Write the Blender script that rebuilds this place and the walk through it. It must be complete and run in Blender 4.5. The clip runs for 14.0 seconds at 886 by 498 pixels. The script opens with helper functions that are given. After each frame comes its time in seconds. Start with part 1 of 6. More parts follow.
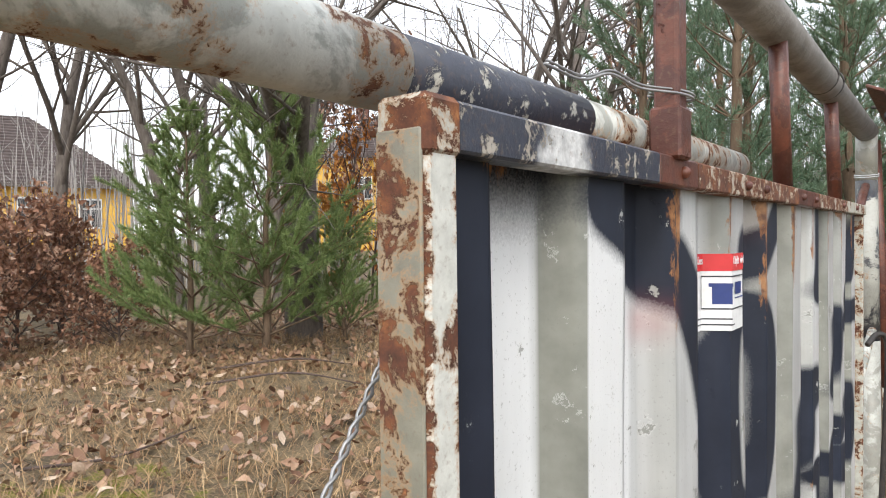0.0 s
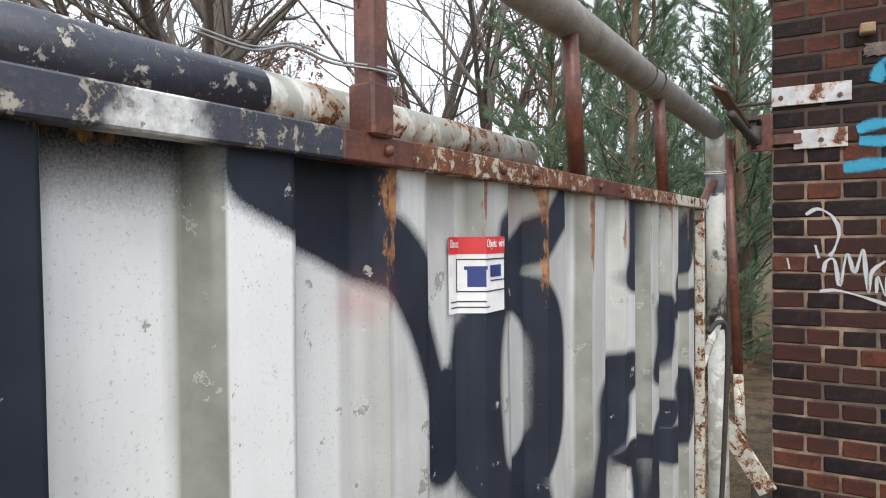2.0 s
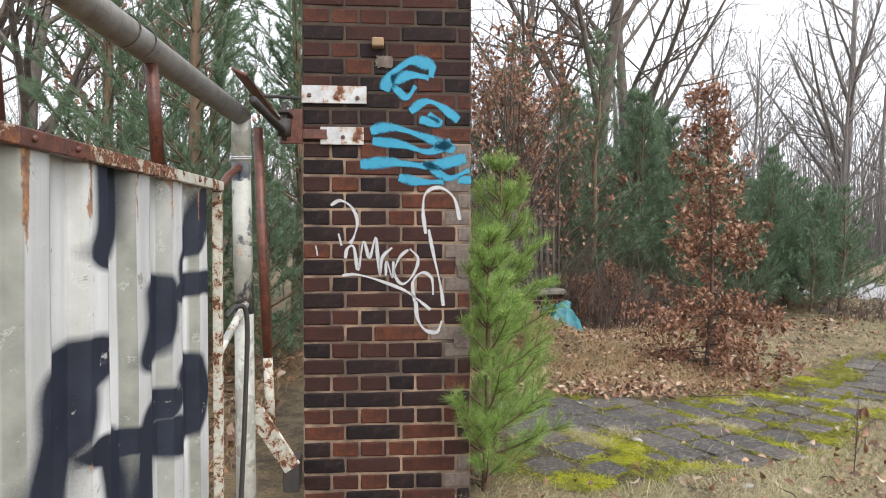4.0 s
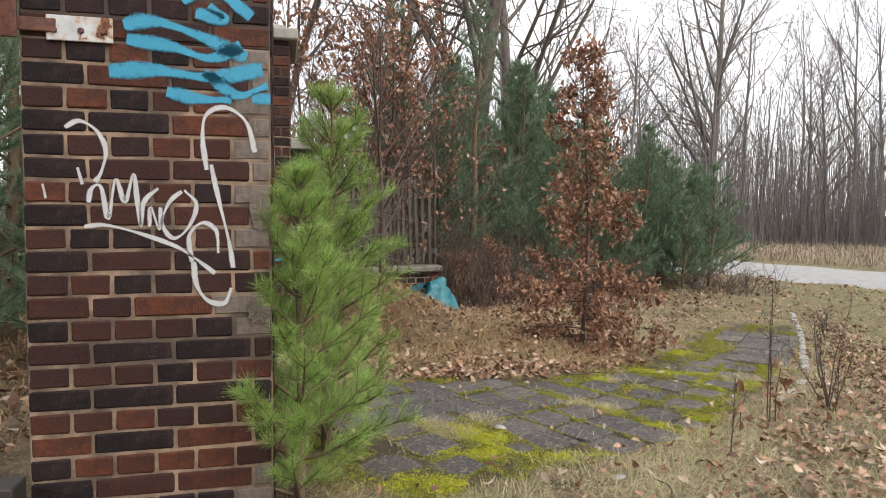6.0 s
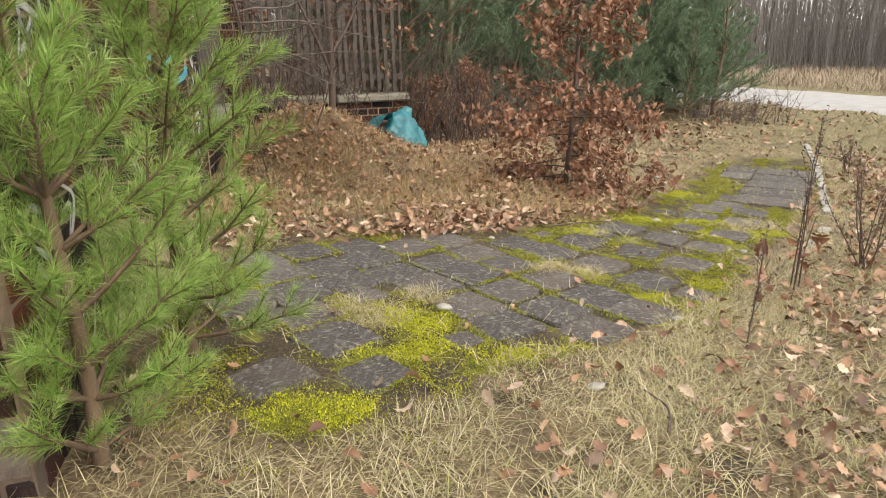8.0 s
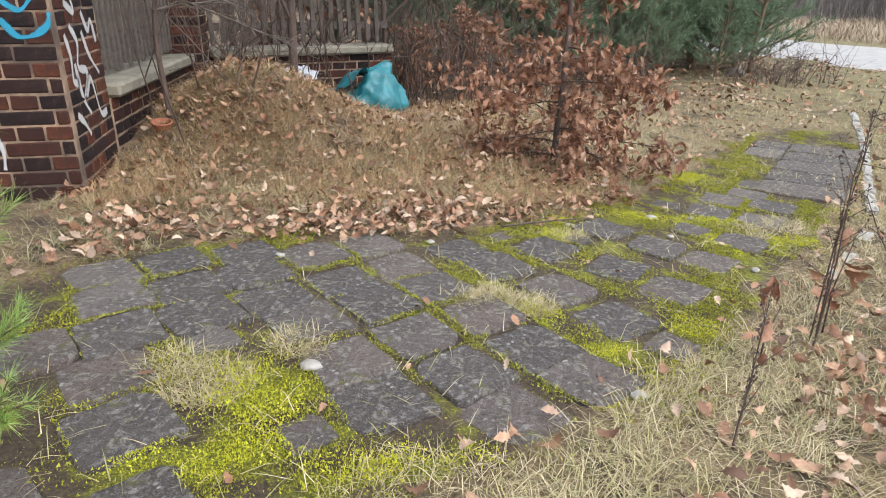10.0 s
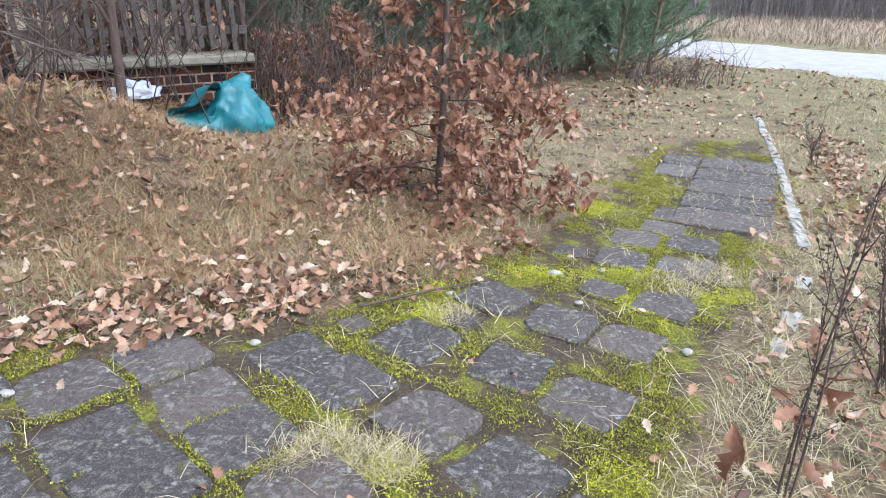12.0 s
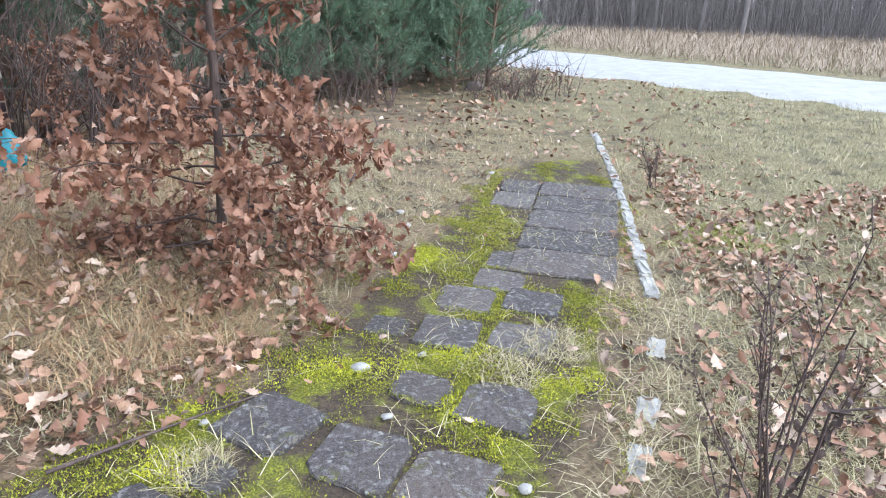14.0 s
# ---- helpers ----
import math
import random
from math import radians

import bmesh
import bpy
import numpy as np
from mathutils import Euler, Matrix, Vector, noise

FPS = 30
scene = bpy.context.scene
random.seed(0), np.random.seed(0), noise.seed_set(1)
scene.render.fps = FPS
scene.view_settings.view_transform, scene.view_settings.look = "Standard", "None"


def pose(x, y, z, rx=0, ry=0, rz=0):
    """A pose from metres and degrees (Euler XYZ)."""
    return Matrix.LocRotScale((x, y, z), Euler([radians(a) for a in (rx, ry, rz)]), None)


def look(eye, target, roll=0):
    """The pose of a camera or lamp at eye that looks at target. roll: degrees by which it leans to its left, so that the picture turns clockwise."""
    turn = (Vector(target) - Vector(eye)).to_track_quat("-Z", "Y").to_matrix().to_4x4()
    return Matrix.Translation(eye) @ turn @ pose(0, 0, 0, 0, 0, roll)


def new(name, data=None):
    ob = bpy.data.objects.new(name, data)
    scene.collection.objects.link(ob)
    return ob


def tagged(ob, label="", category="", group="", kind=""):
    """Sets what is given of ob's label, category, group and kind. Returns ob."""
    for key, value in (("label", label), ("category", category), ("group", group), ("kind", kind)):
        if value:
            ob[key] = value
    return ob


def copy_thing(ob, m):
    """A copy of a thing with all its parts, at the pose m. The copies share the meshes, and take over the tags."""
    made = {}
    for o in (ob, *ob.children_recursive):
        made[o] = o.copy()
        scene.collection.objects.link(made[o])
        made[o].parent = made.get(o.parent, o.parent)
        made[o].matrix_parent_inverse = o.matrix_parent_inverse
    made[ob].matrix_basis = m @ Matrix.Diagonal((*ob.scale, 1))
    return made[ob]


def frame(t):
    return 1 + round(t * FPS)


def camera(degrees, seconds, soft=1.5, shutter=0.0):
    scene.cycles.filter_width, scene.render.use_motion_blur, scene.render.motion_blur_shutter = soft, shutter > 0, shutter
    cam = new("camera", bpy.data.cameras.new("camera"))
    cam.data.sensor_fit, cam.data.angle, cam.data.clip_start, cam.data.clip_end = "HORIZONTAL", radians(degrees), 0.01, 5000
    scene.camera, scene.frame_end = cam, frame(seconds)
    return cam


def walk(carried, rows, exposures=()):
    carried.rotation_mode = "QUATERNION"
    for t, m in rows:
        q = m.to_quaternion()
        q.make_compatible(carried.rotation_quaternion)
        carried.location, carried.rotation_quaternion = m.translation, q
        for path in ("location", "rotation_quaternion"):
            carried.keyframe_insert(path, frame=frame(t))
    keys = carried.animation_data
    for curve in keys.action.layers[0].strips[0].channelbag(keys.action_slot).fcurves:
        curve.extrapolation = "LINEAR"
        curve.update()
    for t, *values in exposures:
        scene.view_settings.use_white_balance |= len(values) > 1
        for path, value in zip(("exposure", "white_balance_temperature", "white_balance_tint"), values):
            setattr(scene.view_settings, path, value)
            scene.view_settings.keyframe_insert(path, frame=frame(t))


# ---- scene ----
cam = camera(68.2, 14.0, soft=1.0)
METRES, EYE, TILT, LEAN, TURN = 5.3, 1.54, 0.0, 0.0, 36.4
ROWS = [
    (0.0, 0.0, 0.0, 0.0, -0.01, -1.19, 0.71),
    (0.5, 0.0148, -0.0017, -0.0017, -3.19, -1.31, 0.64),
    (1.0, 0.0296, -0.0038, -0.0048, -4.77, -1.2, 0.69),
    (1.5, 0.0404, -0.0021, -0.0042, -5.1, -1.19, 0.79),
    (2.0, 0.046, 0.0002, -0.0047, -6.0, -1.35, 0.63),
    (2.5, 0.0573, -0.0018, -0.0046, -14.08, -1.55, 0.29),
    (3.0, 0.0697, -0.0014, -0.0049, -25.27, -1.57, -0.04),
    (3.5, 0.0786, -0.0016, -0.0112, -34.69, -1.46, -0.07),
    (4.0, 0.0919, -0.0024, -0.0173, -40.88, -1.34, -0.08),
    (6.5, 0.2758, 0.076, -0.0554, -50.64, -3.95, -0.27),
    (7.0, 0.3227, 0.0999, -0.0623, -51.14, -8.75, -0.48),
    (7.5, 0.3703, 0.1227, -0.0702, -51.6, -13.77, 0.21),
    (10.0, 0.6115, 0.1731, -0.0676, -47.88, -21.72, -0.47),
    (10.5, 0.6495, 0.1866, -0.0655, -47.45, -21.67, -0.39),
    (11.0, 0.6953, 0.197, -0.0626, -47.39, -21.67, -0.29),
    (11.5, 0.7363, 0.2193, -0.0663, -48.43, -21.85, -0.1),
    (12.0, 0.7769, 0.244, -0.0676, -55.8, -21.73, -0.43),
    (12.5, 0.8283, 0.259, -0.074, -59.26, -21.62, -0.75),
    (13.0, 0.8734, 0.2735, -0.0672, -61.01, -21.45, -0.73),
    (13.5, 0.9166, 0.2793, -0.0649, -66.48, -21.24, -0.66),
    (14.0, 0.9298, 0.2699, -0.0665, -68.22, -21.02, -1.66),
]
walk(cam, [(t, pose(0, 0, EYE, TILT, LEAN, TURN) @ pose(METRES * x, METRES * y, METRES * z, 90 + pitch, roll, yaw)) for t, x, y, z, yaw, pitch, roll in ROWS],
     exposures=((0.0, 1.0, 6400, 10), (2.5, 0.74, 6250, 10), (4.0, 0.98, 6400, 10), (6.5, 0.75, 6750, 11), (7.0, 0.88, 6900, 10), (7.5, 1.05, 7300, 10), (10.0, 1.2, 6300, 11), (11.0, 1.25, 5900, 12), (12.5, 1.46, 5550, 12), (14.0, 1.44, 5450, 11)))

# ---------------------------------------------------------------- light: an overcast winter day
world = bpy.data.worlds.new("overcast")
scene.world = world
world.use_nodes = True
wt = world.node_tree
wbg = wt.nodes["Background"]
sky = wt.nodes.new("ShaderNodeTexSky")
sky.sky_type, sky.sun_disc = "NISHITA", False
sky.sun_elevation, sky.sun_rotation = radians(28), radians(150)
sky.dust_density = 3.0
dim = wt.nodes.new("ShaderNodeVectorMath")
dim.operation = "SCALE"
dim.inputs["Scale"].default_value = 0.12
cloud = wt.nodes.new("ShaderNodeTexNoise")
cloud.inputs["Scale"].default_value = 2.2
cloud.inputs["Detail"].default_value = 5.0
cramp = wt.nodes.new("ShaderNodeValToRGB")
cramp.color_ramp.elements[0].position, cramp.color_ramp.elements[0].color = 0.3, (0.78, 0.83, 0.90, 1)
cramp.color_ramp.elements[1].position, cramp.color_ramp.elements[1].color = 0.7, (1.0, 1.01, 1.03, 1)
wmix = wt.nodes.new("ShaderNodeMix")
wmix.data_type = "RGBA"
wmix.inputs["Factor"].default_value = 0.85
wt.links.new(sky.outputs["Color"], dim.inputs[0])
wt.links.new(dim.outputs["Vector"], wmix.inputs[6])
wt.links.new(cloud.outputs["Fac"], cramp.inputs["Fac"])
wt.links.new(cramp.outputs["Color"], wmix.inputs[7])
wt.links.new(wmix.outputs[2], wbg.inputs["Color"])
wbg.inputs["Strength"].default_value = 1.15
sun = new("sun", bpy.data.lights.new("sun", "SUN"))
sun.data.energy, sun.data.angle, sun.data.color = 1.2, radians(20), (1.0, 0.96, 0.9)
sun.matrix_world = look((0, 0, 0), (-0.45, 0.75, -0.9))


# ---------------------------------------------------------------- materials
class Mat:
    """A small node builder."""
    def __init__(self, name, rough=0.8, metal=0.0):
        self.m = bpy.data.materials.new(name)
        self.m.use_nodes = True
        self.t = self.m.node_tree
        self.b = self.t.nodes["Principled BSDF"]
        self.b.inputs["Roughness"].default_value = rough
        self.b.inputs["Metallic"].default_value = metal
        self.co = self.t.nodes.new("ShaderNodeTexCoord")

    def node(self, kind):
        return self.t.nodes.new(kind)

    def link(self, a, b):
        self.t.links.new(a, b)

    def noise(self, scale, detail=4.0, rough=0.6, stretch=None, distort=0.0):
        n = self.node("ShaderNodeTexNoise")
        n.inputs["Scale"].default_value, n.inputs["Detail"].default_value = scale, detail
        n.inputs["Roughness"].default_value, n.inputs["Distortion"].default_value = rough, distort
        if stretch:
            mp = self.node("ShaderNodeMapping")
            mp.inputs["Scale"].default_value = stretch
            self.link(self.co.outputs["Object"], mp.inputs["Vector"])
            self.link(mp.outputs["Vector"], n.inputs["Vector"])
        else:
            self.link(self.co.outputs["Object"], n.inputs["Vector"])
        return n.outputs["Fac"]

    def ramp(self, fac, *stops):
        r = self.node("ShaderNodeValToRGB")
        while len(r.color_ramp.elements) < len(stops):
            r.color_ramp.elements.new(0.5)
        for e, (p, c) in zip(r.color_ramp.elements, stops):
            e.position = p
            e.color = (c, c, c, 1) if isinstance(c, (int, float)) else (*c, 1)
        self.link(fac, r.inputs["Fac"])
        return r.outputs["Color"]

    def mix(self, fac, a, b, blend="MIX"):
        n = self.node("ShaderNodeMix")
        n.data_type, n.blend_type = "RGBA", blend
        for sock, v in ((n.inputs["Factor"], fac), (n.inputs[6], a), (n.inputs[7], b)):
            if isinstance(v, (int, float)):
                sock.default_value = v
            elif isinstance(v, tuple):
                sock.default_value = (*v, 1)
            else:
                self.link(v, sock)
        return n.outputs[2]

    def math(self, op, a, b=0.0):
        n = self.node("ShaderNodeMath")
        n.operation = op
        for sock, v in zip(n.inputs, (a, b)):
            if isinstance(v, (int, float)):
                sock.default_value = v
            else:
                self.link(v, sock)
        return n.outputs[0]

    def attr(self, name):
        n = self.node("ShaderNodeAttribute")
        n.attribute_name = name
        return n.outputs["Fac"]

    def island(self):
        return self.node("ShaderNodeNewGeometry").outputs["Random Per Island"]

    def random(self):
        return self.node("ShaderNodeObjectInfo").outputs["Random"]

    def color(self, c):
        if isinstance(c, tuple):
            self.b.inputs["Base Color"].default_value = (*c, 1)
        else:
            self.link(c, self.b.inputs["Base Color"])
        return self

    def rough(self, v):
        self.link(v, self.b.inputs["Roughness"])
        return self

    def bump(self, h, strength=0.4, dist=0.01):
        n = self.node("ShaderNodeBump")
        n.inputs["Strength"].default_value, n.inputs["Distance"].default_value = strength, dist
        self.link(h, n.inputs["Height"])
        self.link(n.outputs["Normal"], self.b.inputs["Normal"])
        return self

    def alpha(self, a):
        self.link(a, self.b.inputs["Alpha"])
        return self


def make_ground():
    k = Mat("ground_litter", 0.95)
    big, mid, fine = k.noise(0.7, 3), k.noise(5, 5), k.noise(60, 6, 0.7)
    straw = k.ramp(fine, (0.25, (0.055, 0.036, 0.021)), (0.5, (0.17, 0.112, 0.064)), (0.75, (0.34, 0.245, 0.15)))
    soil = k.ramp(fine, (0.3, (0.022, 0.016, 0.011)), (0.7, (0.085, 0.060, 0.040)))
    a = k.mix(k.ramp(mid, (0.35, 0.0), (0.55, 1.0)), soil, straw)
    green = k.ramp(fine, (0.3, (0.06, 0.065, 0.022)), (0.7, (0.27, 0.25, 0.115)))
    a = k.mix(k.math("MULTIPLY", k.attr("turf"), k.ramp(mid, (0.3, 0.3), (0.6, 0.95))), a, green)
    a = k.mix(k.math("MULTIPLY", k.attr("bare"), 0.85), a, soil)
    moss = k.ramp(k.noise(140, 4), (0.3, (0.045, 0.048, 0.010)), (0.52, (0.15, 0.155, 0.014)), (0.74, (0.36, 0.35, 0.02)))
    edge = k.math("ADD", k.attr("moss"), k.math("MULTIPLY", k.math("SUBTRACT", mid, 0.5), 1.6))
    a = k.mix(k.ramp(edge, (0.42, 0.0), (0.58, 1.0)), a, moss)
    k.color(a).bump(k.math("ADD", fine, k.math("MULTIPLY", mid, 2.0)), 0.9, 0.02)
    return k.m


def make_brick():
    k = Mat("clinker_brick", 0.75)
    k.b.inputs["Specular IOR Level"].default_value = 0.18
    base = k.ramp(k.random(), (0.0, (0.008, 0.006, 0.007)), (0.30, (0.018, 0.010, 0.010)), (0.50, (0.044, 0.017, 0.013)),
                  (0.75, (0.074, 0.025, 0.016)), (1.0, (0.112, 0.037, 0.019)))
    g, st = k.noise(22, 5, 0.7), k.noise(130, 4)
    c = k.mix(k.ramp(g, (0.38, 0.0), (0.68, 0.75)), base, (0.020, 0.014, 0.015))
    c = k.mix(k.ramp(k.noise(11, 6, 0.7), (0.54, 0.0), (0.68, 0.40)), c, (0.060, 0.034, 0.026))
    c = k.mix(k.ramp(k.noise(48, 5, 0.75), (0.64, 0.0), (0.72, 0.35)), c, (0.15, 0.10, 0.08))
    c = k.mix(k.ramp(st, (0.62, 0.0), (0.74, 0.40)), c, (0.22, 0.17, 0.14))
    k.color(c).rough(k.ramp(g, (0.3, 0.65), (0.7, 0.9)))
    k.bump(k.math("ADD", g, k.math("MULTIPLY", st, 0.5)), 0.85, 0.006)
    return k.m


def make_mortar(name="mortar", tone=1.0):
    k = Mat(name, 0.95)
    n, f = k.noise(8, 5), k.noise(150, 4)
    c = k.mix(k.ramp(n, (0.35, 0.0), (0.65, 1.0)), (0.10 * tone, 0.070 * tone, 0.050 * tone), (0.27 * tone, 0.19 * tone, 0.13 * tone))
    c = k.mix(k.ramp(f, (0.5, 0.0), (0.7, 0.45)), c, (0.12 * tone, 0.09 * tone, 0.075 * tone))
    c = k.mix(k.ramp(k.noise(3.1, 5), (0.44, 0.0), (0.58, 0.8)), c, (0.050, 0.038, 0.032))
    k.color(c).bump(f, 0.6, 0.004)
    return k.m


def make_flaking(name, paint, under=(0.20, 0.085, 0.035), amount=0.5, metal=0.0, size=11.0, bare=False, second=None, band=None, rim=None):
    """Old paint with rust showing through; amount is the share of paint lost."""
    k = Mat(name, 0.6, metal)
    p1, p2 = k.noise(size, 10, 0.76, distort=0.25), k.noise(170, 5, 0.7)
    rust = k.ramp(k.noise(55, 6, 0.7), (0.3, (0.030, 0.013, 0.010)), (0.48, (0.095, 0.033, 0.019)), (0.6, (0.19, 0.068, 0.026)), (0.74, (0.46, 0.21, 0.07)))
    rust = k.mix(0.8 if bare else 0.12, rust, under)
    top = paint
    if second:
        top = k.mix(k.ramp(k.noise(size * 0.6, 6, 0.65, distort=0.5), (0.49, 0.0), (0.53, 1.0)), paint, second)
    if band:
        sep = k.node("ShaderNodeSeparateXYZ")
        k.link(k.co.outputs["Object"], sep.inputs[0])
        d = k.math("MULTIPLY", k.math("ABSOLUTE", k.math("SUBTRACT", sep.outputs["Y"], band[0])), 1.0 / band[1])
        d = k.math("ADD", d, k.math("MULTIPLY", k.math("SUBTRACT", k.noise(34, 5), 0.5), 1.4))
        top = k.mix(k.ramp(d, (0.55, 1.0), (1.15, 0.0)), top, band[2])
    dirt = k.mix(k.ramp(k.noise(size * 2.2, 5), (0.35, 0.0), (0.75, 0.6)), top, tuple(v * 0.45 for v in paint))
    dirt = k.mix(k.ramp(p2, (0.55, 0.0), (0.72, 0.5)), dirt, (0.16, 0.10, 0.06))
    cut = 0.5 + (0.5 - amount) * 0.42
    if rim:
        sep = k.node("ShaderNodeSeparateXYZ")
        k.link(k.co.outputs["Object"], sep.inputs[0])
        d = k.math("MULTIPLY", k.math("ABSOLUTE", k.math("SUBTRACT", sep.outputs["Y"], rim[0])), 1.0 / rim[1])
        p1 = k.math("ADD", p1, k.ramp(d, (0.35, 0.0), (1.0, 0.15)))
    mask = k.ramp(p1, (cut - 0.012, 0.0), (cut + 0.012, 1.0))
    halo = k.ramp(p1, (cut - 0.07, 0.0), (cut, 0.75))
    c = k.mix(halo, dirt, dirt if bare else (0.42, 0.23, 0.10))
    k.color(k.mix(mask, c, rust)).rough(k.ramp(mask, (0.0, 0.42), (1.0, 0.9)))
    k.bump(k.math("ADD", k.math("MULTIPLY", mask, -1.2), k.math("MULTIPLY", p2, 0.35)), 0.75, 0.003)
    return k.m


def make_sheet():
    """Grey-white painted steel sheet with navy spray marks, chips, rust runs and shade-toned slants."""
    k = Mat("sprayed_steel_sheet", 0.45)
    k.b.inputs["Specular IOR Level"].default_value = 0.35
    big, chip = k.noise(3.2, 4), k.noise(17, 9, 0.72, distort=0.3)
    run = k.noise(30, 5, 0.6, stretch=(1, 1.0, 0.05))
    fine = k.noise(420, 3)
    c = k.mix(k.ramp(big, (0.35, 0.0), (0.65, 1.0)), (0.52, 0.525, 0.525), (0.78, 0.79, 0.795))
    c = k.mix(k.attr("tone"), c, (0.43, 0.435, 0.43))
    c = k.mix(k.ramp(run, (0.4, 0.0), (0.75, 0.35)), c, (0.24, 0.24, 0.225))
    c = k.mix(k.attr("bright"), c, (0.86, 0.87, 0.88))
    # slanted sides: their shade is mixed in as a darker grey-green
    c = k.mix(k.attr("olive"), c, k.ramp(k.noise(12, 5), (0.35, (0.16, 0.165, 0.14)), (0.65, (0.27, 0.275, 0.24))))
    flake = k.ramp(chip, (0.618, 0.0), (0.628, 1.0))
    c = k.mix(k.math("MULTIPLY", flake, 0.75), c, (0.24, 0.245, 0.22))
    rim = k.math("SUBTRACT", k.ramp(chip, (0.600, 0.0), (0.616, 1.0)), flake)
    c = k.mix(k.math("MULTIPLY", rim, 0.6), c, (0.72, 0.72, 0.70))
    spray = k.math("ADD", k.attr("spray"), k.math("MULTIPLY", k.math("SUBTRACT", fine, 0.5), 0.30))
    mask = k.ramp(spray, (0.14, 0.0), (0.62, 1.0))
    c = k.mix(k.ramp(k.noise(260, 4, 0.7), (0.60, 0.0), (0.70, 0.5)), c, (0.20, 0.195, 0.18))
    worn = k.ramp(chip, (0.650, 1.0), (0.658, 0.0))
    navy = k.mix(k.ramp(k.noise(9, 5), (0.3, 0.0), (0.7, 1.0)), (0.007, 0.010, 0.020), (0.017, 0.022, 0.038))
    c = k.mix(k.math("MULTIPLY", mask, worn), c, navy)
    c = k.mix(k.math("MULTIPLY", k.attr("pink"), 0.35), c, (0.42, 0.10, 0.10))
    rustm = k.math("ADD", k.attr("rust"), k.math("MULTIPLY", k.math("SUBTRACT", k.noise(26, 7, 0.72, stretch=(1, 1, 0.35)), 0.5), 2.2))
    c = k.mix(k.ramp(rustm, (0.50, 0.0), (0.62, 0.9)), c, k.ramp(k.noise(60, 4), (0.35, (0.12, 0.045, 0.022)), (0.65, (0.42, 0.20, 0.075))))
    k.color(c).rough(k.ramp(mask, (0.0, 0.30), (1.0, 0.62)))
    k.link(k.math("MULTIPLY", k.math("SUBTRACT", 1.0, mask), 0.18), k.b.inputs["Metallic"])
    k.bump(k.math("ADD", k.math("MULTIPLY", flake, -1.0), k.math("MULTIPLY", big, 1.2)), 0.5, 0.003)
    return k.m


def make_paver():
    k = Mat("weathered_paver", 0.9)
    a, b, f = k.noise(7, 5), k.noise(40, 6, 0.7), k.noise(190, 4)
    c = k.ramp(k.random(), (0.0, (0.047, 0.040, 0.038)), (0.45, (0.074, 0.062, 0.058)), (0.8, (0.106, 0.082, 0.070)), (1.0, (0.130, 0.113, 0.104)))
    c = k.mix(k.ramp(a, (0.4, 0.0), (0.7, 0.6)), c, (0.034, 0.030, 0.030))
    c = k.mix(k.ramp(b, (0.50, 0.0), (0.66, 0.6)), c, (0.22, 0.205, 0.195))
    c = k.mix(k.ramp(k.noise(24, 5, 0.7, distort=0.6), (0.56, 0.0), (0.62, 0.55)), c, (0.26, 0.25, 0.235))
    c = k.mix(k.ramp(k.noise(90, 4, 0.7), (0.36, 0.75), (0.46, 0.0)), c, (0.018, 0.016, 0.017))
    c = k.mix(k.ramp(f, (0.58, 0.0), (0.66, 0.6)), c, (0.24, 0.23, 0.22))
    spots = k.node("ShaderNodeTexVoronoi")
    spots.inputs["Scale"].default_value = 34.0
    k.link(k.co.outputs["Object"], spots.inputs["Vector"])
    lichen = k.math("MULTIPLY", k.ramp(spots.outputs["Distance"], (0.16, 0.85), (0.26, 0.0)), k.ramp(k.noise(9, 3), (0.48, 0.0), (0.62, 1.0)))
    c = k.mix(lichen, c, (0.36, 0.36, 0.33))
    c = k.mix(k.ramp(k.noise(15, 6, 0.7), (0.57, 0.0), (0.65, 0.7)), c, (0.085, 0.085, 0.022))
    c = k.mix(k.ramp(k.noise(11, 5), (0.60, 0.0), (0.70, 0.5)), c, (0.12, 0.092, 0.06))
    k.color(c).bump(k.math("ADD", k.math("MULTIPLY", b, 1.4), f), 0.9, 0.008)
    return k.m


def make_leaf(name, *cols, rough=0.7, trans=0.15):
    k = Mat(name, rough)
    n = len(cols)
    c = k.ramp(k.island(), *[(i / max(n - 1, 1), col) for i, col in enumerate(cols)])
    v = k.noise(70, 3)
    c = k.mix(k.ramp(v, (0.3, 0.0), (0.7, 0.4)), c, tuple(q * 0.5 for q in cols[0]))
    k.color(c)
    if trans:
        tr = k.node("ShaderNodeBsdfTranslucent")
        k.link(c, tr.inputs["Color"])
        ad = k.node("ShaderNodeMixShader")
        ad.inputs[0].default_value = trans
        out = k.t.nodes["Material Output"]
        k.link(k.b.outputs[0], ad.inputs[1])
        k.link(tr.outputs[0], ad.inputs[2])
        k.link(ad.outputs[0], out.inputs["Surface"])
    return k.m


def make_bark(name, dark, light, scale=14.0, green=0.0):
    k = Mat(name, 0.92)
    n, f = k.noise(scale, 6, 0.7, stretch=(1, 1, 0.25)), k.noise(scale * 6, 4)
    c = k.ramp(n, (0.3, dark), (0.7, light))
    if green:
        c = k.mix(k.ramp(k.noise(3, 4), (0.5, 0.0), (0.7, green)), c, (0.09, 0.11, 0.03))
    k.color(c).bump(k.math("ADD", n, k.math("MULTIPLY", f, 0.3)), 0.8, 0.01)
    return k.m


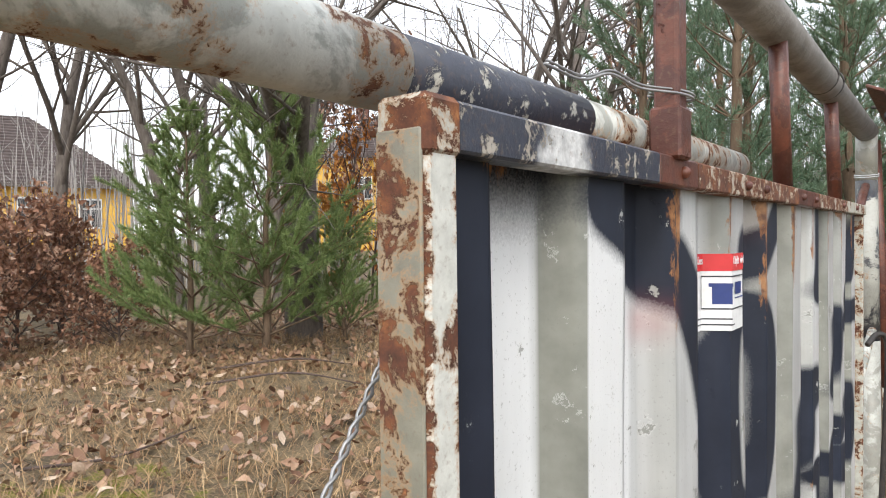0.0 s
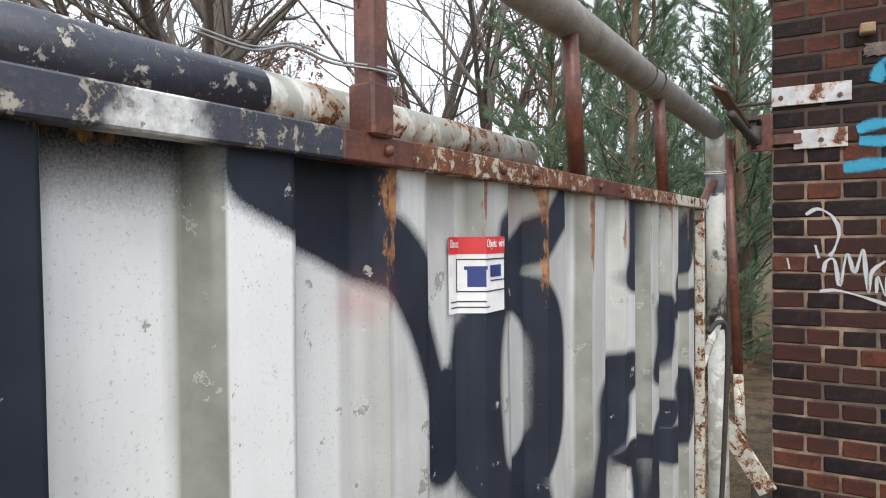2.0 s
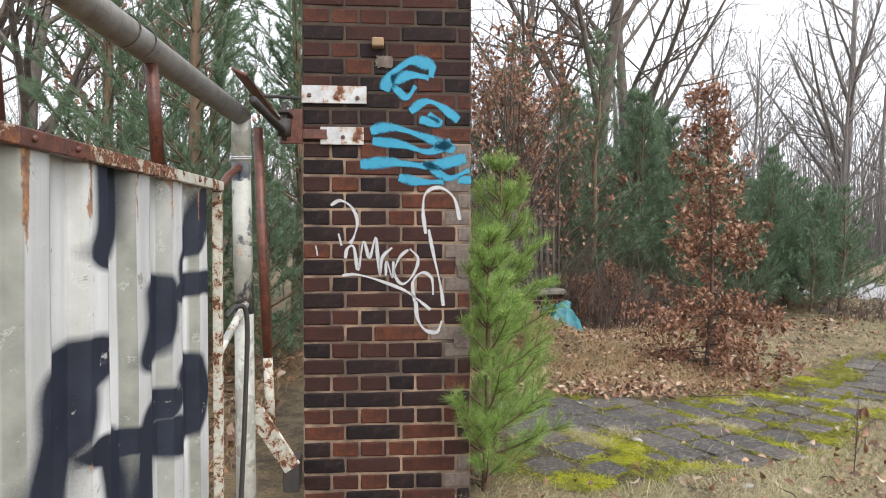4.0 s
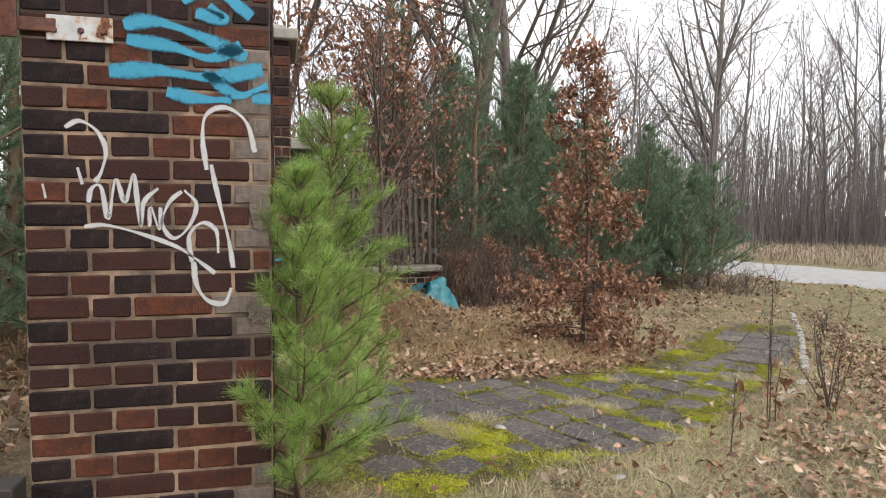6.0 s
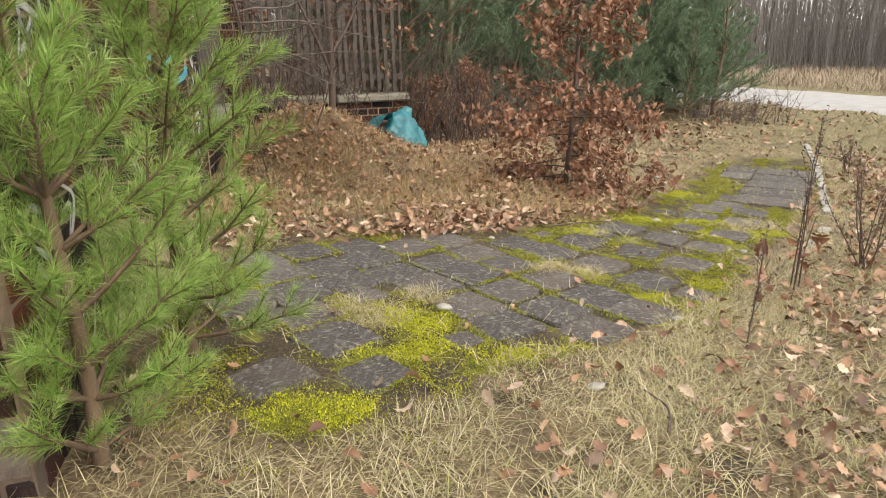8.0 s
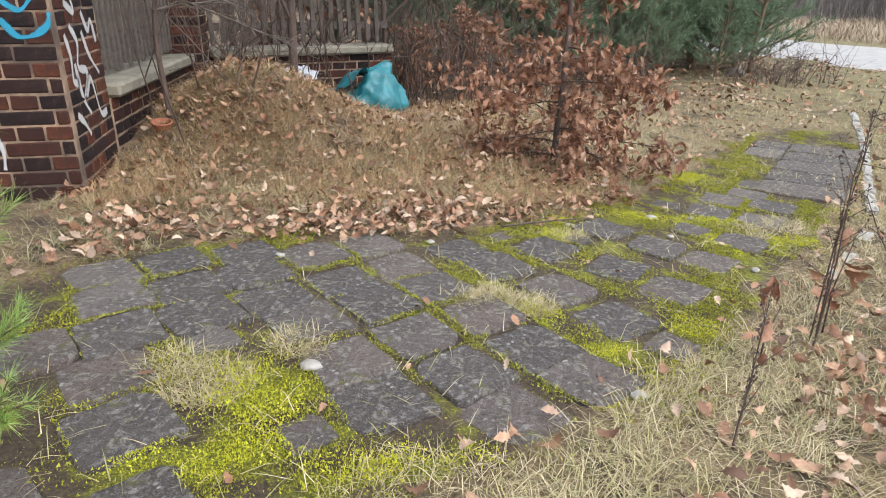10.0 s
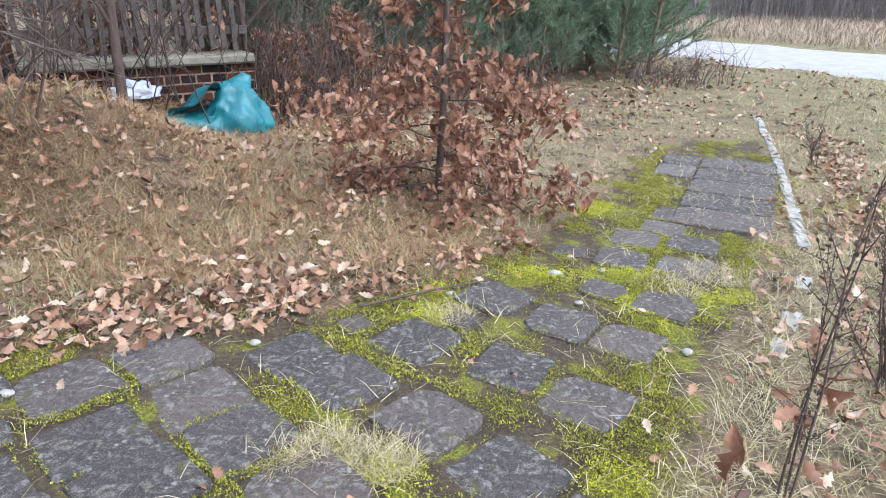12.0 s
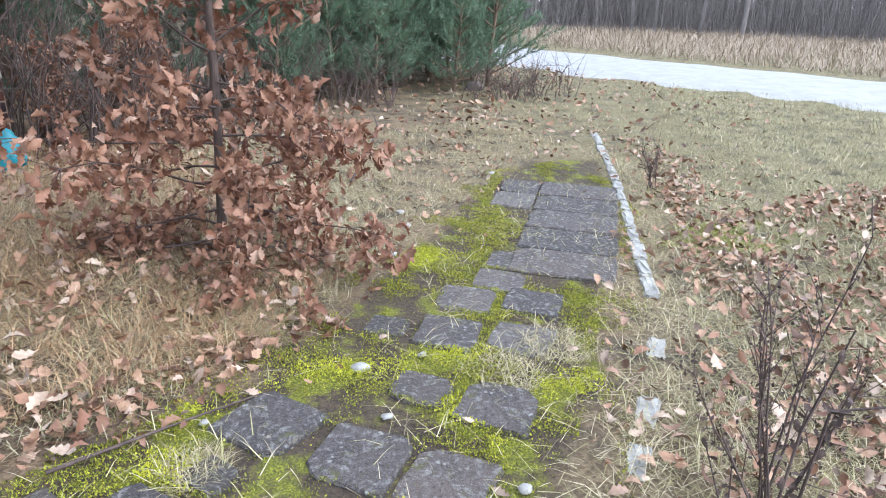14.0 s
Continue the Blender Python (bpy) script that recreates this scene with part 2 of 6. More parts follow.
def make_plain(name, c1, c2, scale=12.0, rough=0.7, metal=0.0, bump=0.3, dist=0.004):
    k = Mat(name, rough, metal)
    n, f = k.noise(scale, 6, 0.65), k.noise(scale * 9, 4)
    c = k.mix(k.ramp(n, (0.3, 0.0), (0.7, 1.0)), c1, c2)
    c = k.mix(k.ramp(f, (0.45, 0.0), (0.8, 0.35)), c, tuple(v * 0.5 for v in c1))
    k.color(c).bump(k.math("ADD", n, f), bump, dist)
    return k.m


def make_spraypaint(name, col):
    """Thin sprayed paint; its edge fades out across the stroke."""
    k = Mat(name, 0.55)
    k.color(k.mix(k.ramp(k.noise(30, 4), (0.4, 0.0), (0.7, 0.4)), col, tuple(v * 0.6 for v in col)))
    cover = k.math("ADD", k.attr("cover"), k.math("MULTIPLY", k.math("SUBTRACT", k.noise(60, 5, 0.7), 0.5), 0.9))
    k.alpha(k.ramp(cover, (0.30, 0.0), (0.80, 0.88)))
    return k.m


M_GROUND, M_BRICK, M_MORTAR, M_PAVER, M_SHEET = make_ground(), make_brick(), make_mortar("mortar", 1.25), make_paver(), make_sheet()
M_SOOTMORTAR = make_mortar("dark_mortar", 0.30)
M_POST = make_flaking("flaking_white_paint", (0.52, 0.52, 0.46), amount=0.40, size=26)
M_ENDPOST = make_flaking("white_paint_rusting_at_the_edges", (0.62, 0.62, 0.57), amount=0.26, size=30, rim=(0.0495, 0.0155))
M_RUST = make_flaking("rusted_steel", (0.085, 0.028, 0.019), under=(0.075, 0.024, 0.017), amount=0.24, size=30, bare=True, second=(0.14, 0.045, 0.026))
M_RAIL = make_flaking("white_paint_lost_to_rust", (0.48, 0.46, 0.40), amount=0.58, size=45)
M_NAVYPIPE = make_flaking("navy_paint_flaking_to_white", (0.035, 0.040, 0.060), under=(0.52, 0.52, 0.47), amount=0.33, size=42, bare=True)
M_PALEPIPE = make_flaking("pale_lichened_paint", (0.56, 0.57, 0.53), amount=0.34, size=18, second=(0.30, 0.31, 0.28))
M_NAVYRAIL = make_flaking("navy_rail_with_white_spray", (0.035, 0.040, 0.060), under=(0.40, 0.38, 0.33), amount=0.34, size=42, bare=True, band=(0.205, 0.045, (0.66, 0.66, 0.65)))
M_HINGE = make_flaking("pale_lichened_post", (0.40, 0.40, 0.36), amount=0.14, size=16, second=(0.24, 0.235, 0.20))
M_HINGESPRAY = make_flaking("pale_post_with_navy_spray", (0.40, 0.40, 0.36), amount=0.10, size=9, second=(0.022, 0.026, 0.040))
M_GREYPIPE = make_plain("weathered_grey_pipe", (0.13, 0.115, 0.10), (0.27, 0.255, 0.235), 22, 0.5, bump=0.35)
M_GALV = make_flaking("galvanised_plate", (0.50, 0.51, 0.52), amount=0.30, size=9)
M_BLACK = make_plain("black_iron", (0.02, 0.02, 0.02), (0.045, 0.035, 0.03), 30, 0.6)
M_CONCRETE = make_plain("weathered_concrete", (0.20, 0.19, 0.17), (0.34, 0.32, 0.29), 9, 0.95, bump=0.5)
M_COPING = make_plain("mossy_concrete_coping", (0.14, 0.13, 0.10), (0.28, 0.26, 0.21), 7, 0.95, bump=0.6)
M_TARP = make_plain("teal_tarpaulin", (0.015, 0.135, 0.165), (0.03, 0.225, 0.265), 7, 0.4, bump=0.2, dist=0.01)
M_PICKET = make_plain("grey_weathered_wood", (0.055, 0.045, 0.040), (0.13, 0.11, 0.098), 20, 0.9)
M_ROAD = make_plain("pale_gravel_road", (0.25, 0.245, 0.24), (0.34, 0.335, 0.33), 3, 0.95, bump=0.3)
M_WHITE = make_plain("white_enamel", (0.7, 0.7, 0.7), (0.78, 0.78, 0.78), 5, 0.4, bump=0.05)
M_RED = make_plain("red_print", (0.55, 0.03, 0.035), (0.62, 0.04, 0.045), 5, 0.4, bump=0.05)
M_BLUE = make_plain("dark_blue_print", (0.02, 0.04, 0.16), (0.03, 0.05, 0.2), 5, 0.4, bump=0.05)
M_INK = make_plain("dark_print", (0.03, 0.03, 0.035), (0.06, 0.06, 0.07), 5, 0.5, bump=0.05)
M_STONE = make_plain("pale_stone", (0.22, 0.21, 0.19), (0.42, 0.41, 0.38), 30, 0.9, bump=0.6)
M_TERRA = make_plain("terracotta", (0.28, 0.10, 0.055), (0.36, 0.14, 0.08), 14, 0.85)
M_SPRAYWHITE = make_spraypaint("white_spray", (0.50, 0.50, 0.51))
M_SPRAYBLUE = make_spraypaint("light_blue_spray", (0.025, 0.27, 0.42))
M_DRYLEAF = make_leaf("dry_oak_leaves", (0.12, 0.048, 0.028), (0.28, 0.130, 0.072), (0.40, 0.225, 0.140), (0.19, 0.083, 0.046), (0.54, 0.36, 0.255))
M_LITTER = make_leaf("fallen_leaves", (0.13, 0.060, 0.033), (0.33, 0.185, 0.105), (0.45, 0.29, 0.185), (0.21, 0.095, 0.052), (0.58, 0.45, 0.335), (0.07, 0.035, 0.021), (0.30, 0.155, 0.085), trans=0.0)
M_STRAW = make_leaf("dry_grass", (0.11, 0.08, 0.045), (0.46, 0.37, 0.225), (0.70, 0.61, 0.41), (0.33, 0.265, 0.13), (0.38, 0.37, 0.14), (0.58, 0.50, 0.29), trans=0.1)
M_BANK = make_leaf("russet_dry_grass", (0.11, 0.06, 0.03), (0.42, 0.26, 0.125), (0.56, 0.39, 0.21), (0.30, 0.17, 0.08), trans=0.1)
M_TURF = make_leaf("green_grass", (0.16, 0.17, 0.055), (0.32, 0.29, 0.15), (0.50, 0.44, 0.28), (0.40, 0.35, 0.21), trans=0.1)
M_DEAD = make_leaf("bleached_grass", (0.22, 0.165, 0.115), (0.36, 0.28, 0.20), (0.48, 0.39, 0.29), trans=0.1)
M_MOSS = make_leaf("bright_moss", (0.055, 0.065, 0.010), (0.20, 0.22, 0.014), (0.40, 0.41, 0.018), (0.10, 0.105, 0.016), (0.54, 0.52, 0.03), (0.30, 0.31, 0.02), trans=0.1)
M_LUSH = make_leaf("lush_moss", (0.24, 0.27, 0.012), (0.46, 0.46, 0.014), (0.62, 0.60, 0.03), (0.36, 0.40, 0.014), trans=0.1)
M_NEEDLE = make_leaf("pine_needles", (0.13, 0.25, 0.045), (0.26, 0.42, 0.085), (0.42, 0.52, 0.18), rough=0.5, trans=0.2)
M_OLIVENEEDLE = make_leaf("olive_pine_needles", (0.10, 0.165, 0.045), (0.19, 0.265, 0.08), (0.31, 0.37, 0.155), rough=0.55, trans=0.2)
# pale bluish haze is worked into this needle green
M_FARNEEDLE = make_leaf("haze_tinted_pine_needles", (0.085, 0.150, 0.088), (0.145, 0.225, 0.130), (0.225, 0.305, 0.19), rough=0.55, trans=0.2)
M_ORANGE = make_leaf("orange_leaves", (0.30, 0.10, 0.02), (0.48, 0.20, 0.03), (0.36, 0.14, 0.04))
M_BARK = make_bark("grey_brown_bark", (0.055, 0.043, 0.036), (0.17, 0.145, 0.125))
M_BARKFAR = make_bark("grey_bark", (0.115, 0.099, 0.094), (0.25, 0.225, 0.215), green=0.3)
M_PINEBARK = make_bark("pine_bark", (0.075, 0.048, 0.03), (0.20, 0.14, 0.09))
M_BIRCH = make_bark("birch_bark", (0.20, 0.18, 0.17), (0.48, 0.46, 0.44), 6)
M_TWIG = make_bark("dark_twig", (0.045, 0.030, 0.026), (0.12, 0.085, 0.07), 40)
M_YELLOW = make_plain("yellow_render", (0.62, 0.36, 0.06), (0.72, 0.45, 0.10), 1.2, 0.9, bump=0.1)
M_ROOF = make_plain("brown_grey_roof_tiles", (0.065, 0.05, 0.048), (0.12, 0.095, 0.09), 3, 0.9, bump=0.3)
M_GLASS = make_plain("dark_window_pane", (0.03, 0.035, 0.04), (0.06, 0.065, 0.07), 2, 0.15, bump=0.02)


# ---------------------------------------------------------------- mesh helpers
def mesh_of(name, verts, faces, mats, attrs=None, smooth=False):
    verts = np.asarray(verts, dtype=np.float32).reshape(-1, 3)
    faces = np.asarray(faces, dtype=np.int32)
    me = bpy.data.meshes.new(name)
    n, k = faces.shape
    me.vertices.add(len(verts))
    me.vertices.foreach_set("co", verts.ravel())
    me.loops.add(n * k)
    me.loops.foreach_set("vertex_index", faces.ravel())
    me.polygons.add(n)
    me.polygons.foreach_set("loop_start", np.arange(0, n * k, k, dtype=np.int32))
    if smooth:
        me.polygons.foreach_set("use_smooth", np.ones(n, dtype=bool))
    for key, val in (attrs or {}).items():
        me.attributes.new(key, "FLOAT", "POINT").data.foreach_set("value", np.asarray(val, dtype=np.float32))
    me.update(calc_edges=True)
    me.materials.append(mats)
    return me


def under(ob, parent):
    ob.parent = parent
    return ob


def part(name, bm, material, parent=None, label="", smooth=False):
    """Links a bmesh (or a mesh) as one mesh object under a thing or a part."""
    if isinstance(bm, bmesh.types.BMesh):
        me = bpy.data.meshes.new(name)
        bm.to_mesh(me)
        bm.free()
        me.materials.append(material)
        if smooth:
            me.polygons.foreach_set("use_smooth", np.ones(len(me.polygons), dtype=bool))
    else:
        me = bm
    ob = new(name, me)
    if parent:
        ob.parent = parent
    if label:
        ob["label"] = label
    return ob


def thing(name, m, label, category, group="", kind=""):
    ob = new(name)
    ob.matrix_basis = m
    return tagged(ob, label, category, group, kind)


def box(size, at=(0, 0, 0), bevel=0.003, bm=None, turn=None):
    """A bevelled block, its centre at `at`."""
    bm = bm or bmesh.new()
    made = bmesh.ops.create_cube(bm, size=1.0)
    bmesh.ops.scale(bm, vec=size, verts=made["verts"])
    if bevel:
        edges = list({e for v in made["verts"] for e in v.link_edges})
        done = bmesh.ops.bevel(bm, geom=edges, offset=min(bevel, min(size) * 0.4), segments=1, affect="EDGES")
        vs = list({v for f in done["faces"] for v in f.verts})
    else:
        vs = made["verts"]
    if turn is not None:
        bmesh.ops.transform(bm, matrix=turn, verts=vs)
    bmesh.ops.translate(bm, vec=at, verts=vs)
    return bm


def tube(points, radii, sides=8, caps=True):
    """Vertices and quads of a tapered tube along a line of points."""
    p = np.asarray(points, dtype=float)
    n = len(p)
    r = np.interp(np.linspace(0, 1, n), np.linspace(0, 1, len(radii)), radii) if len(radii) != n else np.asarray(radii)
    d = np.gradient(p, axis=0)
    d /= np.linalg.norm(d, axis=1)[:, None] + 1e-9
    ref = np.array([0, 0, 1.0]) if abs(d[:, 2]).mean() < 0.8 else np.array([1.0, 0, 0])
    a = np.cross(d, ref)
    a /= np.linalg.norm(a, axis=1)[:, None] + 1e-9
    b = np.cross(d, a)
    th = np.linspace(0, 2 * math.pi, sides, endpoint=False)
    v = p[:, None] + r[:, None, None] * (np.cos(th)[None, :, None] * a[:, None] + np.sin(th)[None, :, None] * b[:, None])
    i, j = np.meshgrid(np.arange(n - 1), np.arange(sides), indexing="ij")
    j2 = (j + 1) % sides
    f = np.stack([i * sides + j, i * sides + j2, (i + 1) * sides + j2, (i + 1) * sides + j], -1).reshape(-1, 4)
    v = v.reshape(-1, 3)
    if caps:
        v = np.vstack([v, p[0], p[-1]])
        k = np.arange(sides)
        c0 = np.stack([np.full(sides, n * sides), (k + 1) % sides, k, k], -1)
        c1 = np.stack([np.full(sides, n * sides + 1), (n - 1) * sides + k, (n - 1) * sides + (k + 1) % sides, (n - 1) * sides + (k + 1) % sides], -1)
        f = np.vstack([f])
        return v, f, np.vstack([c0[:, :3], c1[:, :3]])
    return v, f, np.zeros((0, 3), int)


def tris(f, extra=None):
    t = np.vstack([f[:, [0, 1, 2]], f[:, [0, 2, 3]]])
    return t if extra is None or not len(extra) else np.vstack([t, extra])


def pipe(name, points, radii, material, parent=None, sides=14, label="", curve=0):
    if curve:
        points = smooth_line(points, curve)
    v, f, c = tube(points, radii, sides)
    return part(name, mesh_of(name, v, tris(f, c), material, smooth=True), material, parent, label)


def smooth_line(points, per=6):
    """A Catmull-Rom line through the points."""
    p = np.asarray(points, dtype=float)
    p = np.vstack([2 * p[0] - p[1], p, 2 * p[-1] - p[-2]])
    out = []
    for i in range(1, len(p) - 2):
        for s in np.linspace(0, 1, per, endpoint=False):
            a, b, c, d = p[i - 1], p[i], p[i + 1], p[i + 2]
            out.append(0.5 * (2 * b + (c - a) * s + (2 * a - 5 * b + 4 * c - d) * s ** 2 + (3 * b - a - 3 * c + d) * s ** 3))
    return np.array(out + [p[-2]])


class Soup:
    """Gathers many small pieces into one mesh of triangles."""
    def __init__(self):
        self.v, self.f, self.n = [], [], 0

    def add(self, v, f):
        self.v.append(np.asarray(v, dtype=np.float32))
        self.f.append(np.asarray(f, dtype=np.int32) + self.n)
        self.n += len(v)

    def line(self, points, radii, sides=4):
        v, f, c = tube(points, radii, sides, False)
        self.add(v, tris(f))

    def mesh(self, name, material, smooth=False):
        return mesh_of(name, np.vstack(self.v), np.vstack(self.f), material, smooth=smooth)


def sstep(a, b, x):
    t = np.clip((np.asarray(x, dtype=float) - a) / (b - a), 0, 1)
    return t * t * (3 - 2 * t)


def lumps(x, y, s, seed=0.0):
    """Cheap smooth unevenness."""
    return (np.sin(x * s * 1.7 + 1.3 + seed) * np.cos(y * s * 1.3 - 0.7 + seed) + np.sin(x * s * 3.1 - y * s * 2.3 + 2.1 + seed) * 0.5
            + np.cos(x * s * 5.3 + y * s * 4.7 + seed * 2) * 0.25) / 1.75


# ---------------------------------------------------------------- ground
KERB = [(4.30, 4.97), (5.20, 5.66), (5.95, 6.48), (6.98, 7.66), (8.3, 9.3)]
PAVED = [(0.9, 4.0), (1.35, 3.55), (2.0, 3.85), (2.66, 4.08), (3.25, 4.42), (3.75, 4.80), (4.6, 5.45), (5.3, 6.1), (6.5, 7.2),
         (7.2, 8.1), (6.6, 8.3), (5.6, 7.6), (4.5, 6.7), (3.6, 5.95), (2.6, 5.62), (1.3, 5.55), (0.9, 5.1)]


def ground_z(x, y):
    x, y = np.asarray(x, dtype=float), np.asarray(y, dtype=float)
    z = np.clip(0.07 - 0.06 * (x - 2.18), -0.09, 0.15)
    z = z + 0.50 * np.exp(-((x - 1.62) / 0.62) ** 2 - ((y - 7.75) / 0.75) ** 2)
    z = z + 0.17 * np.exp(-((x - 2.35) / 0.9) ** 2 - ((y - 7.5) / 0.85) ** 2)
    z = z + 0.26 * np.exp(-((x - 1.85) / 0.5) ** 2 - ((y - 9.5) / 0.32) ** 2)
    out = sstep(0.15, 0.9, edge_distance(x, y)) if np.ndim(x) else 0.0
    near = np.exp(-((x - 3) / 16) ** 2 - ((y - 5) / 16) ** 2)
    z = z + out * near * (0.035 * lumps(x, y, 1.3) + 0.02 * lumps(x, y, 4.0, 2.0))
    far = sstep(9, 30, -x) * 0.5
    return z + far


def edge_distance(x, y):
    """Distance outside the paved area, negative inside."""
    x, y = np.asarray(x, dtype=float), np.asarray(y, dtype=float)
    best = np.full(x.shape, 1e9)
    inside = np.zeros(x.shape, bool)
    for (ax, ay), (bx, by) in zip(PAVED, PAVED[1:] + PAVED[:1]):
        dx, dy = bx - ax, by - ay
        t = np.clip(((x - ax) * dx + (y - ay) * dy) / (dx * dx + dy * dy), 0, 1)
        best = np.minimum(best, np.hypot(x - ax - t * dx, y - ay - t * dy))
        cross = ((ay > y) != (by > y)) & (x < (bx - ax) * (y - ay) / (by - ay + 1e-12) + ax)
        inside ^= cross
    return np.where(inside, -best, best)


def edge_distance_coarse(x, y):
    """The same, read from a 4 cm grid."""
    gx, gy = np.arange(0.8, 7.0, 0.04), np.arange(3.3, 8.4, 0.04)
    X, Y = np.meshgrid(gx, gy)
    e = edge_distance(X, Y)
    return e[np.clip(((y - 3.3) / 0.04).astype(int), 0, len(gy) - 1), np.clip(((x - 0.8) / 0.04).astype(int), 0, len(gx) - 1)]


def gz(x, y):
    return float(ground_z(np.array([x]), np.array([y]))[0])


def spread(lo, hi, step, far):
    a = np.arange(lo, hi, step)
    out = [hi]
    while out[-1] < far:
        out.append(out[-1] + max(step, (out[-1] - hi) * 0.35 + step))
    neg = [lo - step]
    while neg[-1] > -far:
        neg.append(neg[-1] - max(step, (lo - neg[-1]) * 0.35 + step))
    return np.array(neg[::-1] + list(a) + out)


def moss_patches(x, y):
    """The thick cushions beside and between the slabs."""
    out = np.zeros(x.shape)
    for cx, cy, rx, ry in ((1.86, 4.36, 0.17, 0.24), (1.75, 4.08, 0.30, 0.12), (1.40, 3.70, 0.28, 0.14), (2.25, 3.98, 0.32, 0.08), (2.90, 4.76, 0.10, 0.14), (3.05, 4.46, 0.16, 0.07),
                           (3.42, 4.62, 0.13, 0.10), (3.38, 5.84, 0.14, 0.12), (3.26, 5.62, 0.10, 0.12), (4.17, 5.30, 0.10, 0.08), (4.12, 5.52, 0.10, 0.10), (4.55, 5.50, 0.22, 0.10), (4.2, 5.85, 0.25, 0.10), (4.74, 6.80, 0.22, 0.16), (3.85, 5.92, 0.25, 0.09)):
        out = np.maximum(out, np.exp(-((x - cx) / rx) ** 2 - ((y - cy) / ry) ** 2))
    return out


def build_ground():
    xs, ys = spread(-9, 11, 0.06, 900), spread(-1.5, 12, 0.06, 900)
    X, Y = np.meshgrid(xs, ys)
    x, y = X.ravel(), Y.ravel()
    e = edge_distance(x, y)
    moss = np.clip(0.38 - np.maximum(e, 0) * 2.0, 0, 1) * sstep(0.5, -0.1, e)
    moss = np.maximum(moss, 0.6 * np.exp(-((x - 1.75) / 0.45) ** 2 - ((y - 4.15) / 0.30) ** 2))
    moss = np.maximum(moss, 0.9 * moss_patches(x, y))
    moss = np.maximum(moss, 0.8 * np.exp(-((x - 6.5) / 0.45) ** 2 - ((y - 6.3) / 0.35) ** 2))
    moss = np.maximum(moss, 0.7 * np.exp(-((x + 3.4) / 0.9) ** 2 - ((y - 1.5) / 0.8) ** 2))
    leafy = sstep(5.4, 5.9, y) * sstep(4.6, 3.2, x)
    turf = np.clip(0.2 + 0.5 * sstep(4.8, 7.5, x - 0.35 * (y - 6)), 0, 1) * (1 - leafy)
    turf = np.where(x < -0.3, 0.25, turf)
    i, j = np.meshgrid(np.arange(len(ys) - 1), np.arange(len(xs) - 1), indexing="ij")
    n = len(xs)
    f = np.stack([i * n + j, i * n + j + 1, (i + 1) * n + j + 1, (i + 1) * n + j], -1).reshape(-1, 4)
    me = mesh_of("ground", np.stack([x, y, ground_z(x, y) - 0.012 * (e < 0)], -1), f, M_GROUND, {"moss": moss, "turf": turf, "bare": sstep(0.05, -0.05, e)}, True)
    tagged(new("ground", me), "leaf-strewn ground with dry grass and yellow-green moss", "ground", kind="structure")


build_ground()


def ribbon_on_ground(name, line, width, lift, material, label, category):
    p = smooth_line([(x, y, 0) for x, y in line], 10)[:, :2]
    d = np.gradient(p, axis=0)
    d /= np.linalg.norm(d, axis=1)[:, None]
    nrm = np.stack([-d[:, 1], d[:, 0]], -1)
    cols = np.linspace(-1, 1, 7)
    wob = 1 + 0.05 * np.sin(np.arange(len(p)) * 1.3)
    v = []
    for c in cols:
        q = p + nrm * (c * width / 2 * wob)[:, None]
        v.append(np.column_stack([q, ground_z(q[:, 0], q[:, 1]) + lift * (1 - abs(c) ** 6) - 0.03 * (abs(c) > 0.99)]))
    v = np.stack(v, 1).reshape(-1, 3)
    i, j = np.meshgrid(np.arange(len(p) - 1), np.arange(6), indexing="ij")
    f = np.stack([i * 7 + j, i * 7 + j + 1, (i + 1) * 7 + j + 1, (i + 1) * 7 + j], -1).reshape(-1, 4)
    tagged(new(name, mesh_of(name, v, f, material, smooth=True)), label, category, kind="structure")


ribbon_on_ground("road", [(13.4, 32.0), (13.1, 20.5), (14.1, 14.0), (15.0, 9.8), (15.2, 2.0), (14.5, -20.0)], 5.2, 0.05, M_ROAD,
                 "pale grey gravel road curving past the field", "road")


# ---------------------------------------------------------------- brickwork
def brick_mesh(length, depth, height):
    bm = box((length, depth, height), bevel=0.006)
    for v in bm.verts:
        v.co += Vector((random.uniform(-1, 1), random.uniform(-1, 1), random.uniform(-1, 1))) * 0.0022
    me = bpy.data.meshes.new("brick")
    bm.to_mesh(me)
    bm.free()
    me.materials.append(M_BRICK)
    return me


COURSE, HEAD, LONG, JOINT = 0.0781, 0.1313, 0.2625, 0.0095
BRICK_SHAPES = {}


def shape_for(length):
    key = round(length, 3)
    if key not in BRICK_SHAPES:
        BRICK_SHAPES[key] = [brick_mesh(length - JOINT, 0.06, COURSE - JOINT) for _ in range(3)]
    return random.choice(BRICK_SHAPES[key])


def courses(length, row, shift=0):
    """Brick lengths of one course of cross bond."""
    if (row + shift) % 2:
        n = max(1, round(length / HEAD))
        return [length / n] * n
    out, left = [0.1969], length - 0.1969
    while left > 0.30:
        out.append(HEAD if random.random() < 0.25 and left > 0.5 else LONG)
        left -= out[-1]
    out.append(left)
    return out


